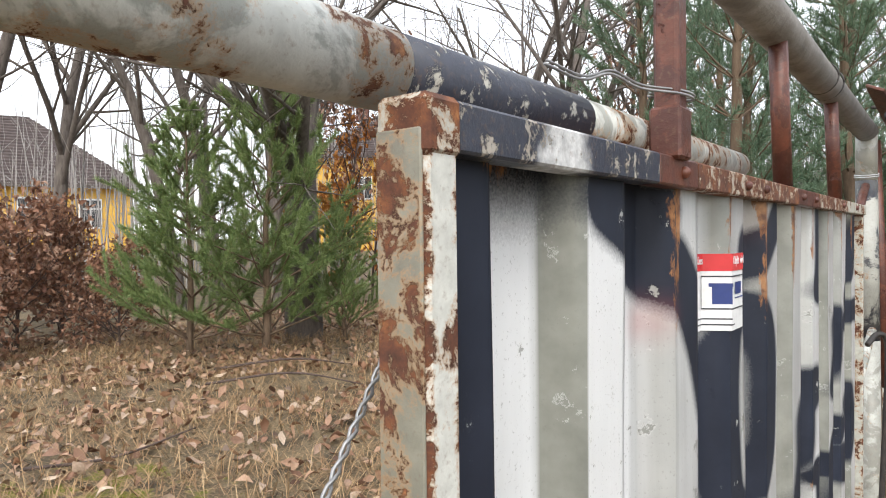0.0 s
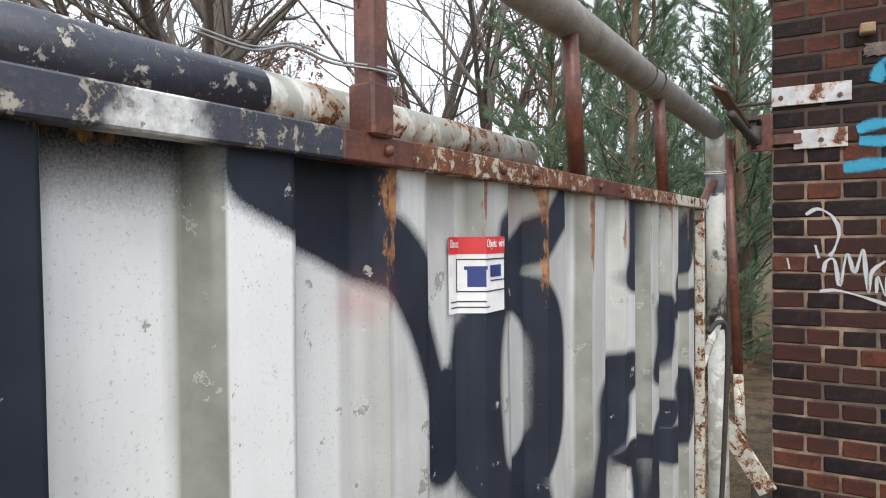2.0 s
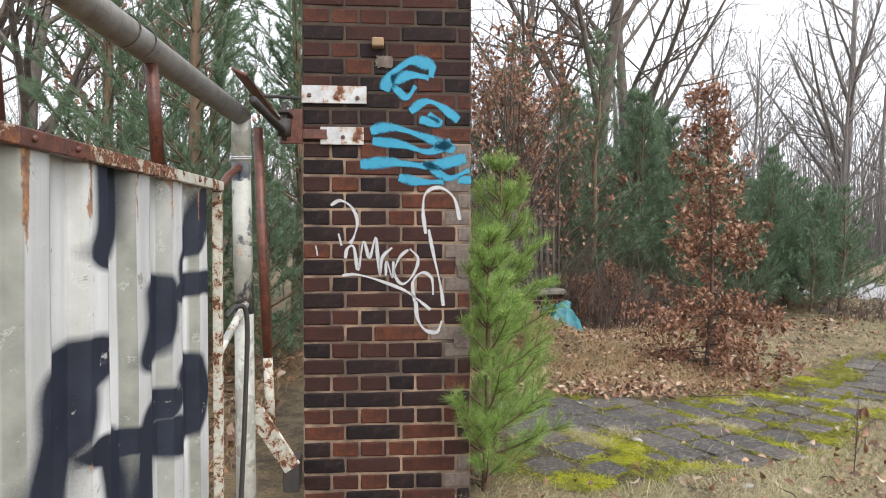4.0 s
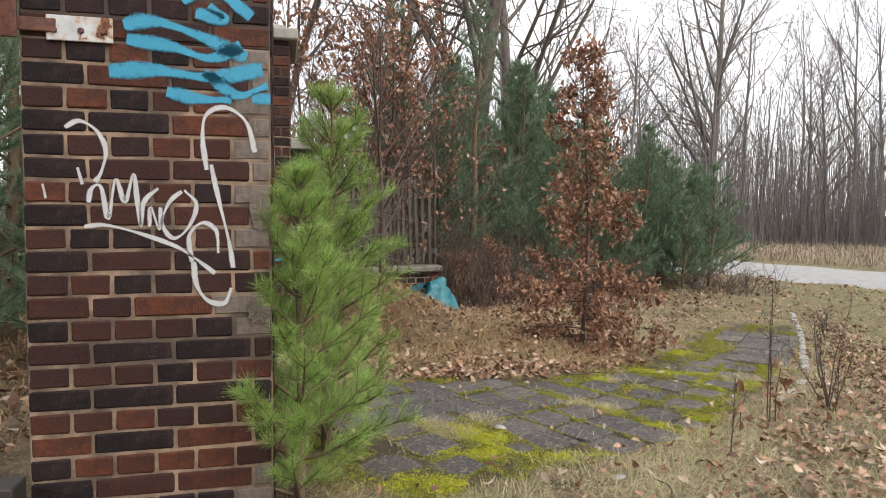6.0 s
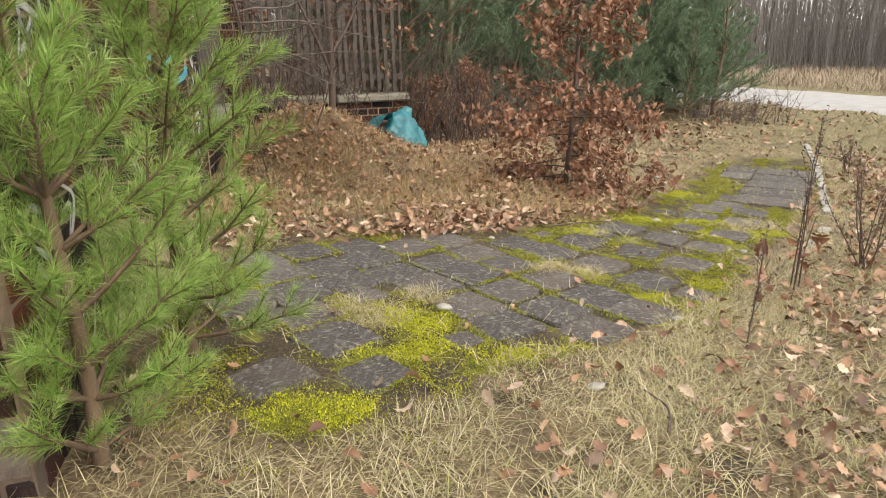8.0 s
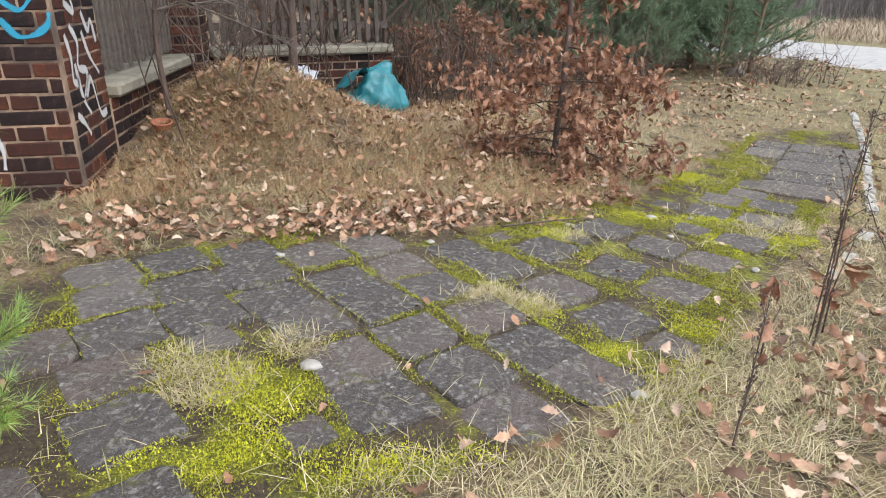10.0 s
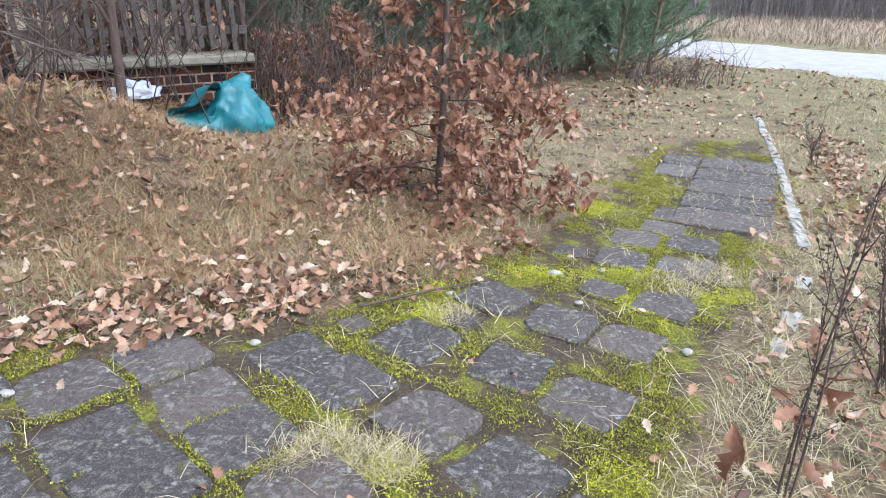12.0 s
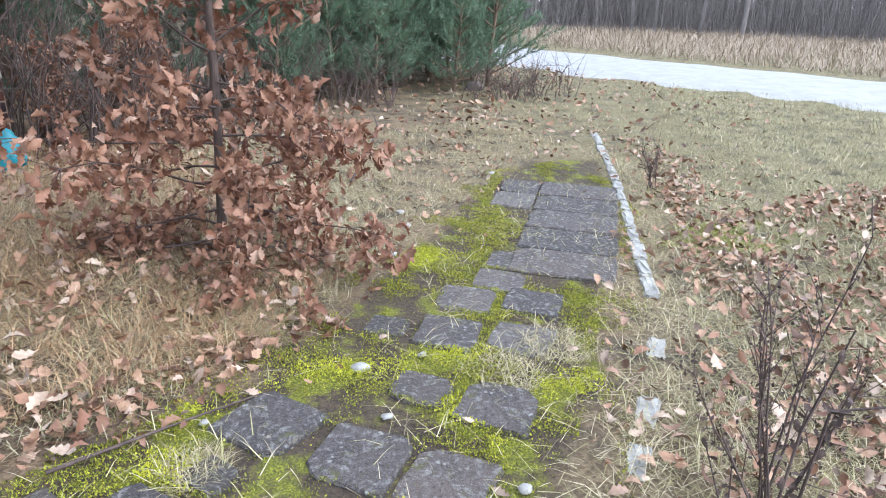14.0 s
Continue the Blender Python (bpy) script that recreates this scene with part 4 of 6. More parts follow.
def blades(x, y, length, width, lean, lift, rng):
    """Bent grass blades, two triangles each."""
    n = len(x)
    z = ground_z(x, y) + lift
    yaw, tilt = rng.uniform(0, 6.28, n), np.clip(rng.normal(lean, 0.3, n), 0.05, 1.52)
    L, w = rng.uniform(*length, n), rng.uniform(*width, n)
    dx, dy = np.cos(yaw), np.sin(yaw)
    base = np.stack([x, y, z - 0.008], -1)
    side = np.stack([-dy * w, dx * w, np.zeros(n)], -1)
    mid = base + np.stack([dx * np.sin(tilt) * L * 0.5, dy * np.sin(tilt) * L * 0.5, np.cos(tilt) * L * 0.55 + 0.008], -1)
    bend = rng.uniform(0.6, 1.0, n)
    tip = mid + np.stack([dx * L * 0.5 * bend, dy * L * 0.5 * bend, np.cos(tilt) * L * 0.30 * (1.3 - bend)], -1)
    v = np.stack([base - side, base + side, mid, mid - side * 0.7, mid + side * 0.7, tip], 1)
    k = np.arange(n)[:, None] * 6
    f = np.concatenate([k + np.array([[0, 1, 4]]), k + np.array([[0, 4, 3]]), k + np.array([[3, 4, 5]])], 1)
    return v.reshape(-1, 3), f.reshape(-1, 3)


def field(n, x0, x1, y0, y1, keep, rng):
    x, y = rng.uniform(x0, x1, n), rng.uniform(y0, y1, n)
    k = rng.random(n) < keep(x, y)
    return x[k], y[k]


def away(x, y):
    """0 on brickwork and under the slabs, 1 elsewhere."""
    bad = ((x > -0.05) & (x < 0.82) & (y > 3.33) & (y < 4.2)) | ((x > 0.05) & (x < 0.92) & (y > 6.26) & (y < 7.05))
    bad |= (x > 0.55) & (x < 1.02) & (y > 7.0) & (y < 9.5)
    return ~bad


def build_litter():
    rng = RNG
    s = Soup()
    clump = lambda x, y, k: np.clip(0.5 + 0.9 * lumps(x, y, k, 0.7), 0, 1)
    # dry grass near the path
    def keep(x, y):
        e = edge_distance(x, y)
        return np.clip(sstep(-0.02, 0.22, e) * (0.35 + 0.65 * clump(x, y, 2.6)) * away(x, y), 0, 1) * np.where(x > 5.6, 0.55, 1.0) * (1 - 0.75 * np.exp(-((y - 5.85 - 0.12 * (x - 2.5)) / 0.25) ** 2) * (x < 3.9))
    x, y = field(300000, 0.7, 7.4, 2.6, 10.0, keep, rng)
    s.add(*blades(x, y, (0.06, 0.18), (0.0007, 0.0016), 1.38, 0.0, rng))
    # longer tufts on the bank and beside the bag
    b = Soup()
    x, y = field(120000, 0.9, 4.6, 6.0, 9.9, lambda x, y: (0.25 + 0.75 * clump(x, y, 3.1)) * away(x, y) * (edge_distance(x, y) > 0.15) * sstep(4.5, 3.6, x), rng)
    b.add(*blades(x, y, (0.08, 0.22), (0.0008, 0.0018), 1.25, 0.0, rng))
    stuff("russet_grass", b.mesh("russet_grass", M_BANK), "russet dry grass matted on the bank", "grass")
    for cx, cy, r, n in ((2.74, 4.93, 0.08, 700), (2.87, 4.84, 0.09, 700), (2.62, 4.92, 0.05, 250), (3.33, 5.60, 0.09, 500), (1.98, 4.62, 0.10, 500), (1.72, 4.42, 0.14, 900), (1.62, 4.52, 0.10, 500), (4.42, 5.68, 0.14, 500), (4.75, 5.75, 0.16, 600), (1.75, 6.2, 0.14, 900), (1.2, 5.6, 0.2, 700), (2.3, 3.75, 0.3, 1500), (3.25, 4.15, 0.3, 1500)):
        a, q = rng.uniform(0, 6.28, n), r * np.sqrt(rng.random(n))
        s.add(*blades(cx + q * np.cos(a), cy + q * np.sin(a), (0.04, 0.10), (0.0007, 0.0014), 1.3, 0.0, rng))
    # a few blades lying over the slabs
    x, y = field(9000, 1.0, 6.5, 3.8, 8.0, lambda x, y: (edge_distance(x, y) < 0.05) * np.where(on_paver(x, y, 0.0), 0.16, 0.85) * (lumps(x, y, 3.7, 1.5) > -0.25), rng)
    s.add(*blades(x, y, (0.06, 0.14), (0.001, 0.0018), 1.45, 0.012, rng))
    stuff("dry_grass", s.mesh("dry_grass", M_STRAW), "matted straw-coloured dry grass on the ground", "grass")

    s = Soup()
    b = Soup()
    x, y = field(90000, -9.5, -0.45, 0.2, 9.5, lambda x, y: 0.35 + 0.65 * clump(x, y, 1.7), rng)
    b.add(*blades(x, y, (0.10, 0.30), (0.0016, 0.0034), 1.1, 0.0, rng))
    stuff("russet_grass", b.mesh("russet_grass", M_BANK), "russet dry grass under the trees", "grass")
    x, y = field(70000, 7, 22, 1, 24, lambda x, y: 0.25 + 0.5 * clump(x, y, 0.9) * (np.hypot(x - 17, y - 5) > 3), rng)
    far = (x > 11) & (np.interp(y, [2, 9.8, 14.0, 20.5, 26], [15.2, 15.0, 14.1, 13.1, 13.2]) - x < 2.9)
    s.add(*blades(x[~far], y[~far], (0.06, 0.16), (0.002, 0.004), 1.2, 0.0, rng))
    stuff("dry_grass", s.mesh("dry_grass", M_STRAW), "dry winter grass over the open ground", "grass")

    # tall dead grass beyond the road
    s = Soup()
    x, y = field(90000, 14, 44, 6, 46, lambda x, y: (np.interp(y, [2, 9.5, 12.6, 16.6, 26, 46], [18.3, 18.3, 17.7, 16.8, 16.2, 16.0]) < x) * 1.0, rng)
    s.add(*blades(x, y, (0.25, 0.62), (0.005, 0.011), 0.75, 0.0, rng))
    stuff("tall_dead_grass", s.mesh("tall_dead_grass", M_DEAD), "tall bleached dead grass in the field", "grass")

    # greener turf between path and road
    s = Soup()
    x, y = field(120000, 4.8, 13.5, 4.0, 15, lambda x, y: sstep(-0.05, 0.6, (x - 4.9) * 0.72 - (y - 5.1) * 0.69) * (0.3 + 0.7 * clump(x, y, 1.9)), rng)
    s.add(*blades(x, y, (0.04, 0.10), (0.0016, 0.003), 1.05, 0.0, rng))
    x, y = field(60000, 0.9, 5.0, 2.6, 7.0, lambda x, y: (edge_distance(x, y) > 0.08) * (clump(x, y, 3.3) > 0.5) * away(x, y), rng)
    s.add(*blades(x, y, (0.05, 0.12), (0.0008, 0.0016), 1.1, 0.0, rng))
    stuff("short_turf", s.mesh("short_turf", M_TURF), "short thin green and straw turf", "grass")

    # moss cushions in the joints and round the slabs
    x, y = rng.uniform(0.9, 6.8, 2200000), rng.uniform(3.4, 8.2, 2200000)
    near = edge_distance_coarse(x, y) < 0.35
    x, y = x[near], y[near]
    e = edge_distance(x, y)
    wide = 0.004 + 0.016 * np.clip(lumps(x, y, 2.7, 1.1) + 0.35, 0, 1)
    patch = moss_patches(x, y) * np.clip(0.75 + 0.6 * lumps(x, y, 9.0, 2.0), 0.15, 1)
    p = np.where(e < 0.02, 0.80, np.clip(0.75 - e * 3.0, 0, 1) * (lumps(x, y, 4.2, 3.0) > -0.05))
    p = np.maximum(p, patch) * np.maximum(np.clip(0.30 + 1.5 * lumps(x, y, 3.3, 5.0) + 0.9 * lumps(x, y, 8.0, 3.0) + 0.15 * sstep(2.4, 3.6, x), 0.03, 1), patch)
    k = (rng.random(len(x)) < p) & ~on_paver(x, y, 0) & ~on_slabs(x, y)
    joint = on_paver(x, y, 0) & ~on_paver(x, y, wide) & (rng.random(len(x)) < 0.12 + 0.6 * (lumps(x, y, 3.0, 4.0) > 0.0))
    k |= joint
    x, y, lush = x[k], y[k], patch[k] > 0.30 + 0.25 * rng.random(k.sum())
    cush = 0.010 * np.clip(lumps(x, y, 22, 1.0) + 0.5, 0, 1.2) * np.where(on_paver(x, y, 0), 0.4, 1.0) + 0.003
    n = len(x)
    tip = rng.normal(0, 0.0035, (n, 3)) + np.stack([np.zeros(n), np.zeros(n), rng.uniform(0.002, 0.0065, n)], -1)
    side = rng.normal(0, 0.0016, (n, 3)) * np.array([1, 1, 0.5])
    root = np.stack([x, y, ground_z(x, y) - 0.003 + cush + 0.006 * lush], -1)
    v = np.stack([root - side, root + side, root + tip], 1)
    for which, mat, lab in ((~lush, M_MOSS, "olive and yellow-green moss between the pavers"), (lush, M_LUSH, "bright yellow-green moss cushions beside the pavers")):
        stuff("moss", mesh_of("moss", v[which].reshape(-1, 3), np.arange(3 * which.sum()).reshape(-1, 3), mat), lab, "moss")

    # fallen leaves
    s = Soup()
    def leafy(x, y):
        e = edge_distance(x, y)
        band = np.exp(-((y - 5.82 - 0.12 * (x - 2.5)) / 0.32) ** 2) * (x > 1.0) * (x < 3.9)
        bank = 0.24 * sstep(5.6, 6.2, y) * (x < 4.6)
        right = 0.40 * sstep(0.1, 0.5, e) * sstep(2.4, 3.2, x - 0.4 * (y - 4)) * sstep(5.0, 4.2, y - (x - 4) * 0.9) * (y < 6.5)
        kerb = 0.32 * np.exp(-(((x - 5.6) * 0.7 - (y - 5.6) * 0.72) / 0.28) ** 2) * (x > 4.2) * (x < 8)
        oak = 0.4 * np.exp(-((x - 3.8) / 0.6) ** 2 - ((y - 6.9) / 0.6) ** 2)
        return np.clip((np.maximum.reduce([band, bank, right, kerb, oak]) + 0.05) * sstep(-0.12, 0.1, e) * away(x, y) * (0.35 + 0.8 * clump(x, y, 2.1)), 0, 1)
    x, y = field(74000, 0.8, 8.5, 2.6, 10.5, leafy, rng)
    P = np.stack([x, y, ground_z(x, y) + rng.uniform(0.015, 0.055, len(x))], -1)
    leaves_at(s, P, (0.034, 0.078), (LIT_A, LIT_B, LIT_C), 0.90, rng)
    x, y = field(240, 1.0, 6.5, 3.6, 8.0, lambda x, y: (edge_distance(x, y) < 0) * 0.5, rng)
    leaves_at(s, np.stack([x, y, ground_z(x, y) + 0.02], -1), (0.03, 0.06), (LIT_A, LIT_B), 0.95, rng)
    x, y = field(13000, -10.5, -0.45, 0.3, 10.0, lambda x, y: 0.15 + 0.85 * clump(x, y, 1.2), rng)
    leaves_at(s, np.stack([x, y, ground_z(x, y) + rng.uniform(0.02, 0.06, len(x))], -1), (0.06, 0.12), (FAR_A, FAR_B), 0.8, rng)
    x, y = field(3500, 4, 12, 8.5, 16, lambda x, y: 0.2 + 0.6 * clump(x, y, 1.2) * sstep(9, 11, y + 0.4 * (8 - x)), rng)
    leaves_at(s, np.stack([x, y, ground_z(x, y) + rng.uniform(0.01, 0.05, len(x))], -1), (0.06, 0.11), (FAR_A, FAR_B), 0.85, rng)
    stuff("fallen_leaves", s.mesh("fallen_leaves", M_LITTER), "curled brown and pale fallen oak leaves", "leaves")


build_litter()


# ---------------------------------------------------------------- trees
def perp(d, rng):
    q = np.cross(d, rng.normal(size=3))
    return q / (np.linalg.norm(q) + 1e-9)


def grow(soup, p, d, length, r, level, rng, kids, tips, up=0.05, wob=0.10, rmin=0.003, start=0.35):
    """A limb with side limbs; tips gathers the ends of the finest twigs."""
    n = 7 if level == 0 else (5 if level == 1 else 4)
    pts, dirs = [p], []
    d = d / np.linalg.norm(d)
    for i in range(n):
        d = d + perp(d, rng) * wob * rng.random() + np.array([0, 0, up])
        d /= np.linalg.norm(d)
        pts.append(pts[-1] + d * length / n)
        dirs.append(d)
    soup.line(pts, [r, max(r * (0.35 if level else 0.22), rmin * 0.6)], (8, 5, 4, 3, 3)[min(level, 4)])
    if level >= len(kids):
        tips.append((pts[-1], dirs[-1]))
        tips.append((pts[-2], dirs[-2]))
        return
    for k in range(kids[level]):
        t = start + (1 - start) * (k + rng.random()) / kids[level]
        i = min(int(t * n), n - 1)
        q = pts[i] + (pts[i + 1] - pts[i]) * (t * n - i)
        ang = rng.uniform(0.5, 1.05)
        nd = dirs[i] * math.cos(ang) + perp(dirs[i], rng) * math.sin(ang)
        grow(soup, q, nd, length * rng.uniform(0.32, 0.55) * (1.25 - 0.6 * t), max(r * (1 - 0.7 * t) * 0.5, rmin), level + 1, rng, kids, tips, up, wob * 1.25, rmin, 0.15)


def bare_tree(name, seed, m, h, r, kids, material, label, up=0.06, start=0.35, rmin=0.004, group=""):
    rng = np.random.default_rng(seed)
    t = thing(name, m, label, "tree", group)
    trunk, tips, s = Soup(), [], Soup()
    grow(s, np.zeros(3) - [0, 0, 0.2], np.array([0.03, 0.02, 1.0]), h, r, 0, rng, kids, tips, up, 0.10, rmin, start)
    base = s.v[0].shape[0]
    trunk.v, trunk.f, trunk.n = [s.v[0]], [s.f[0]], base
    part("trunk", trunk.mesh("trunk", material, True), material, t)
    rest = np.vstack(s.v)
    part("branchwork", mesh_of("branchwork", rest[base:], np.vstack(s.f[1:]) - base, material, smooth=True), material, t)
    return t, tips


def leafy_tree(name, seed, m, h, r, kids, material, leafmat, per, size, label, up=0.03, start=0.12, scale=(1, 1), rmin=0.003, drop=0.0):
    rng = np.random.default_rng(seed)
    t, tips = bare_tree(name, seed, m, h, r, kids, material, label, up, start, rmin)
    P = []
    for p, d in tips:
        if rng.random() < drop:
            continue
        for _ in range(per):
            P.append(p + rng.normal(0, 0.035, 3) - d * rng.uniform(0, 0.12))
    s = Soup()
    leaves_at(s, np.array(P), size, (LEAF_A, LEAF_B, LEAF_C), 0.25, rng)
    part("crown", s.mesh("crown", leafmat), leafmat, t, "dry brown leaves still hanging")
    return t


def needles(segs, total, length, width, rng):
    """Needle triangles round shoots; segs: rows of start, end."""
    a, b = np.array([q[0] for q in segs]), np.array([q[1] for q in segs])
    ln = np.linalg.norm(b - a, axis=1)
    k = rng.choice(len(segs), total, p=ln / ln.sum())
    u = rng.random(total)[:, None]
    p = a[k] + (b[k] - a[k]) * u
    ax = (b[k] - a[k]) / (ln[k][:, None] + 1e-9)
    q = np.cross(ax, rng.normal(size=(total, 3)))
    q /= np.linalg.norm(q, axis=1)[:, None] + 1e-9
    spreadf = rng.uniform(0.35, 1.0, total)[:, None]
    d = ax * (1.05 - 0.5 * spreadf) + q * spreadf
    d[:, 2] += 0.10
    d /= np.linalg.norm(d, axis=1)[:, None]
    L = rng.uniform(*length, total)[:, None]
    w = np.cross(d, rng.normal(size=(total, 3)))
    w *= width / (np.linalg.norm(w, axis=1)[:, None] + 1e-9)
    v = np.stack([p - w, p + w, p + d * L], 1).reshape(-1, 3)
    return v, np.arange(total * 3).reshape(-1, 3)


def pine(name, seed, m, h, spread_r, count, nlen, nwid, leafmat, label, whorls=9, low=0.06, lean=(0.04, 0.02), sub=4, group=""):
    rng = np.random.default_rng(seed)
    t = thing(name, m, label, "tree", group)
    n = 12
    zs = np.linspace(-0.1, h, n)
    path = np.stack([lean[0] * zs + 0.02 * np.sin(zs * 3 + seed), lean[1] * zs + 0.02 * np.cos(zs * 2.3), zs], -1)
    tv, tf, tc = tube(path, [0.014 * h + 0.006, 0.004], 8)
    part("trunk", mesh_of("trunk", tv, tris(tf, tc), M_PINEBARK, smooth=True), M_PINEBARK, t)
    limbs, segs = Soup(), [(path[-2], path[-1])]
    for w in range(whorls):
        f = low + (0.97 - low) * (w + rng.uniform(-0.2, 0.2)) / (whorls - 0.5)
        f = min(max(f, low), 0.97)
        c = np.array([np.interp(f * h, zs, path[:, i]) for i in range(3)])
        a0 = rng.uniform(0, 6.28)
        nb = rng.integers(4, 7)
        for k in range(nb):
            a = a0 + k * 6.283 / nb + rng.uniform(-0.35, 0.35)
            L = spread_r * (1 - f) ** 0.75 * rng.uniform(0.65, 1.15) * min(1.0, 0.7 + f * 2.5) + 0.05
            rise = rng.uniform(0.15, 0.55) + 0.5 * f
            d = np.array([math.cos(a), math.sin(a), rise])
            d /= np.linalg.norm(d)
            pts = [c]
            for i in range(4):
                d = d + np.array([0, 0, 0.10]) + rng.normal(0, 0.06, 3)
                d /= np.linalg.norm(d)
                pts.append(pts[-1] + d * L / 4)
            limbs.line(pts, [0.006 + 0.006 * L, 0.002], 4)
            segs += [(pts[2], pts[3]), (pts[3], pts[4])]
            if L < 0.4:
                segs.append((pts[1], pts[2]))
            for i in range(1, 4):
                for _ in range(sub // 2 if i < 3 else max(1, sub // 2)):
                    o = perp(d, rng)
                    o[2] *= 0.4
                    e = d * 0.75 + o * 0.65 + np.array([0, 0, 0.15])
                    e /= np.linalg.norm(e)
                    l2 = L * rng.uniform(0.22, 0.42)
                    q = pts[i] + e * l2
                    limbs.line([pts[i], q], [0.0035, 0.0015], 3)
                    segs.append((pts[i] + e * l2 * 0.15, q))
    part("branchwork", limbs.mesh("branchwork", M_PINEBARK, True), M_PINEBARK, t)
    v, f = needles(segs, count, nlen, nwid, rng)
    part("crown", mesh_of("crown", v, f, leafmat), leafmat, t, "long green needles in tufts")
    return t


def stand(x, y, turn=0.0, size=1.0):
    return pose(x, y, gz(x, y), 0, 0, turn) @ Matrix.Scale(size, 4)


def put_copies(src, spots, base):
    for x, y, turn, size in spots:
        c = copy_thing(src, pose(x, y, gz(x, y), 0, 0, turn))
        c.scale = (size, size, size * random.uniform(0.95, 1.08))


# young pines beside the pillar
pine("young_pine", 1, stand(0.86, 3.50, 20), 1.32, 0.46, 34000, (0.045, 0.075), 0.0008, M_NEEDLE, "bushy young green pine growing against the pillar", 10, 0.03, (0.0, -0.05), 5)
pine("young_pine", 2, stand(1.03, 4.15, 70), 1.80, 0.55, 40000, (0.045, 0.078), 0.0009, M_NEEDLE, "young green pine beside the pillar, twice as tall", 12, 0.03, (0.0, 0.0), 5)

# pines behind the path and behind the gate
PINE_A = pine("pine_tree", 3, stand(3.9, 11.6, 0), 5.2, 1.35, 15000, (0.07, 0.12), 0.0042, M_FARNEEDLE, "slender blue-green pine in the thicket", 13, 0.10, group="pines in the thicket")
PINE_B = pine("pine_tree", 4, stand(9.3, 12.6, 0), 2.5, 1.1, 13000, (0.07, 0.11), 0.0044, M_FARNEEDLE, "low bushy blue-green pine in the thicket", 10, 0.05, group="pines in the thicket")
put_copies(PINE_A, [(5.1, 12.6, 40, 0.85), (6.3, 13.4, 100, 0.62), (3.0, 13.0, 160, 1.05), (-1.0, 12.0, 45, 1.35), (-2.3, 10.2, 190, 1.2),
                    (-1.6, 7.6, 30, 1.0), (-0.9, 9.3, 330, 1.1)], 1)
put_copies(PINE_B, [(8.2, 13.4, 50, 1.05), (7.3, 12.9, 130, 1.0), (6.5, 12.2, 200, 0.9), (8.9, 14.6, 280, 1.2), (7.6, 14.8, 20, 1.25), (5.6, 11.7, 320, 0.8),
                    (9.9, 13.9, 90, 1.0), (10.2, 15.2, 30, 1.1), (9.3, 15.8, 170, 1.2), (7.1, 12.1, 60, 0.8), (6.0, 12.9, 210, 1.0), (8.4, 12.2, 310, 0.75), (4.4, 12.0, 150, 0.9), (-1.5, 6.3, 45, 0.8), (-0.7, 6.4, 135, 0.75)], 1)
PINE_D = pine("pine_tree", 12, stand(5.0, 12.3, 0), 4.3, 1.55, 44000, (0.07, 0.12), 0.0036, M_FARNEEDLE, "bushy blue-green pine branched to the ground in the thicket", 15, 0.04, group="pines in the thicket", sub=6)
put_copies(PINE_D, [(3.9, 12.7, 70, 1.0), (6.1, 12.9, 150, 0.86), (7.0, 13.6, 220, 0.84), (7.9, 12.9, 300, 0.72), (8.7, 13.4, 20, 0.66), (9.4, 13.2, 110, 0.58), (5.6, 14.2, 250, 1.05), (4.5, 14.6, 190, 1.15), (3.3, 11.4, 330, 0.72),
                    (8.0, 14.6, 80, 0.85), (9.3, 14.5, 160, 0.75), (2.6, 14.2, 40, 1.1), (10.1, 14.2, 210, 0.6), (6.7, 15.6, 290, 1.1)], 1)
PINE_C = pine("pine_tree", 6, stand(-6.35, 5.0, 0), 3.5, 1.75, 78000, (0.06, 0.10), 0.0034, M_OLIVENEEDLE, "broad young green pine on the leafy ground", 12, 0.06)
PINE_N = pine("pine_tree", 8, stand(-1.5, 6.4, 0), 5.6, 1.7, 52000, (0.06, 0.10), 0.0030, M_FARNEEDLE, "dark green pine close behind the gate", 12, 0.12)
put_copies(PINE_N, [(-0.55, 7.9, 140, 1.0), (-2.9, 8.3, 250, 1.1)], 1)
put_copies(PINE_C, [(-7.1, 4.5, 120, 0.85), (-6.3, 6.3, 220, 0.5)], 1)

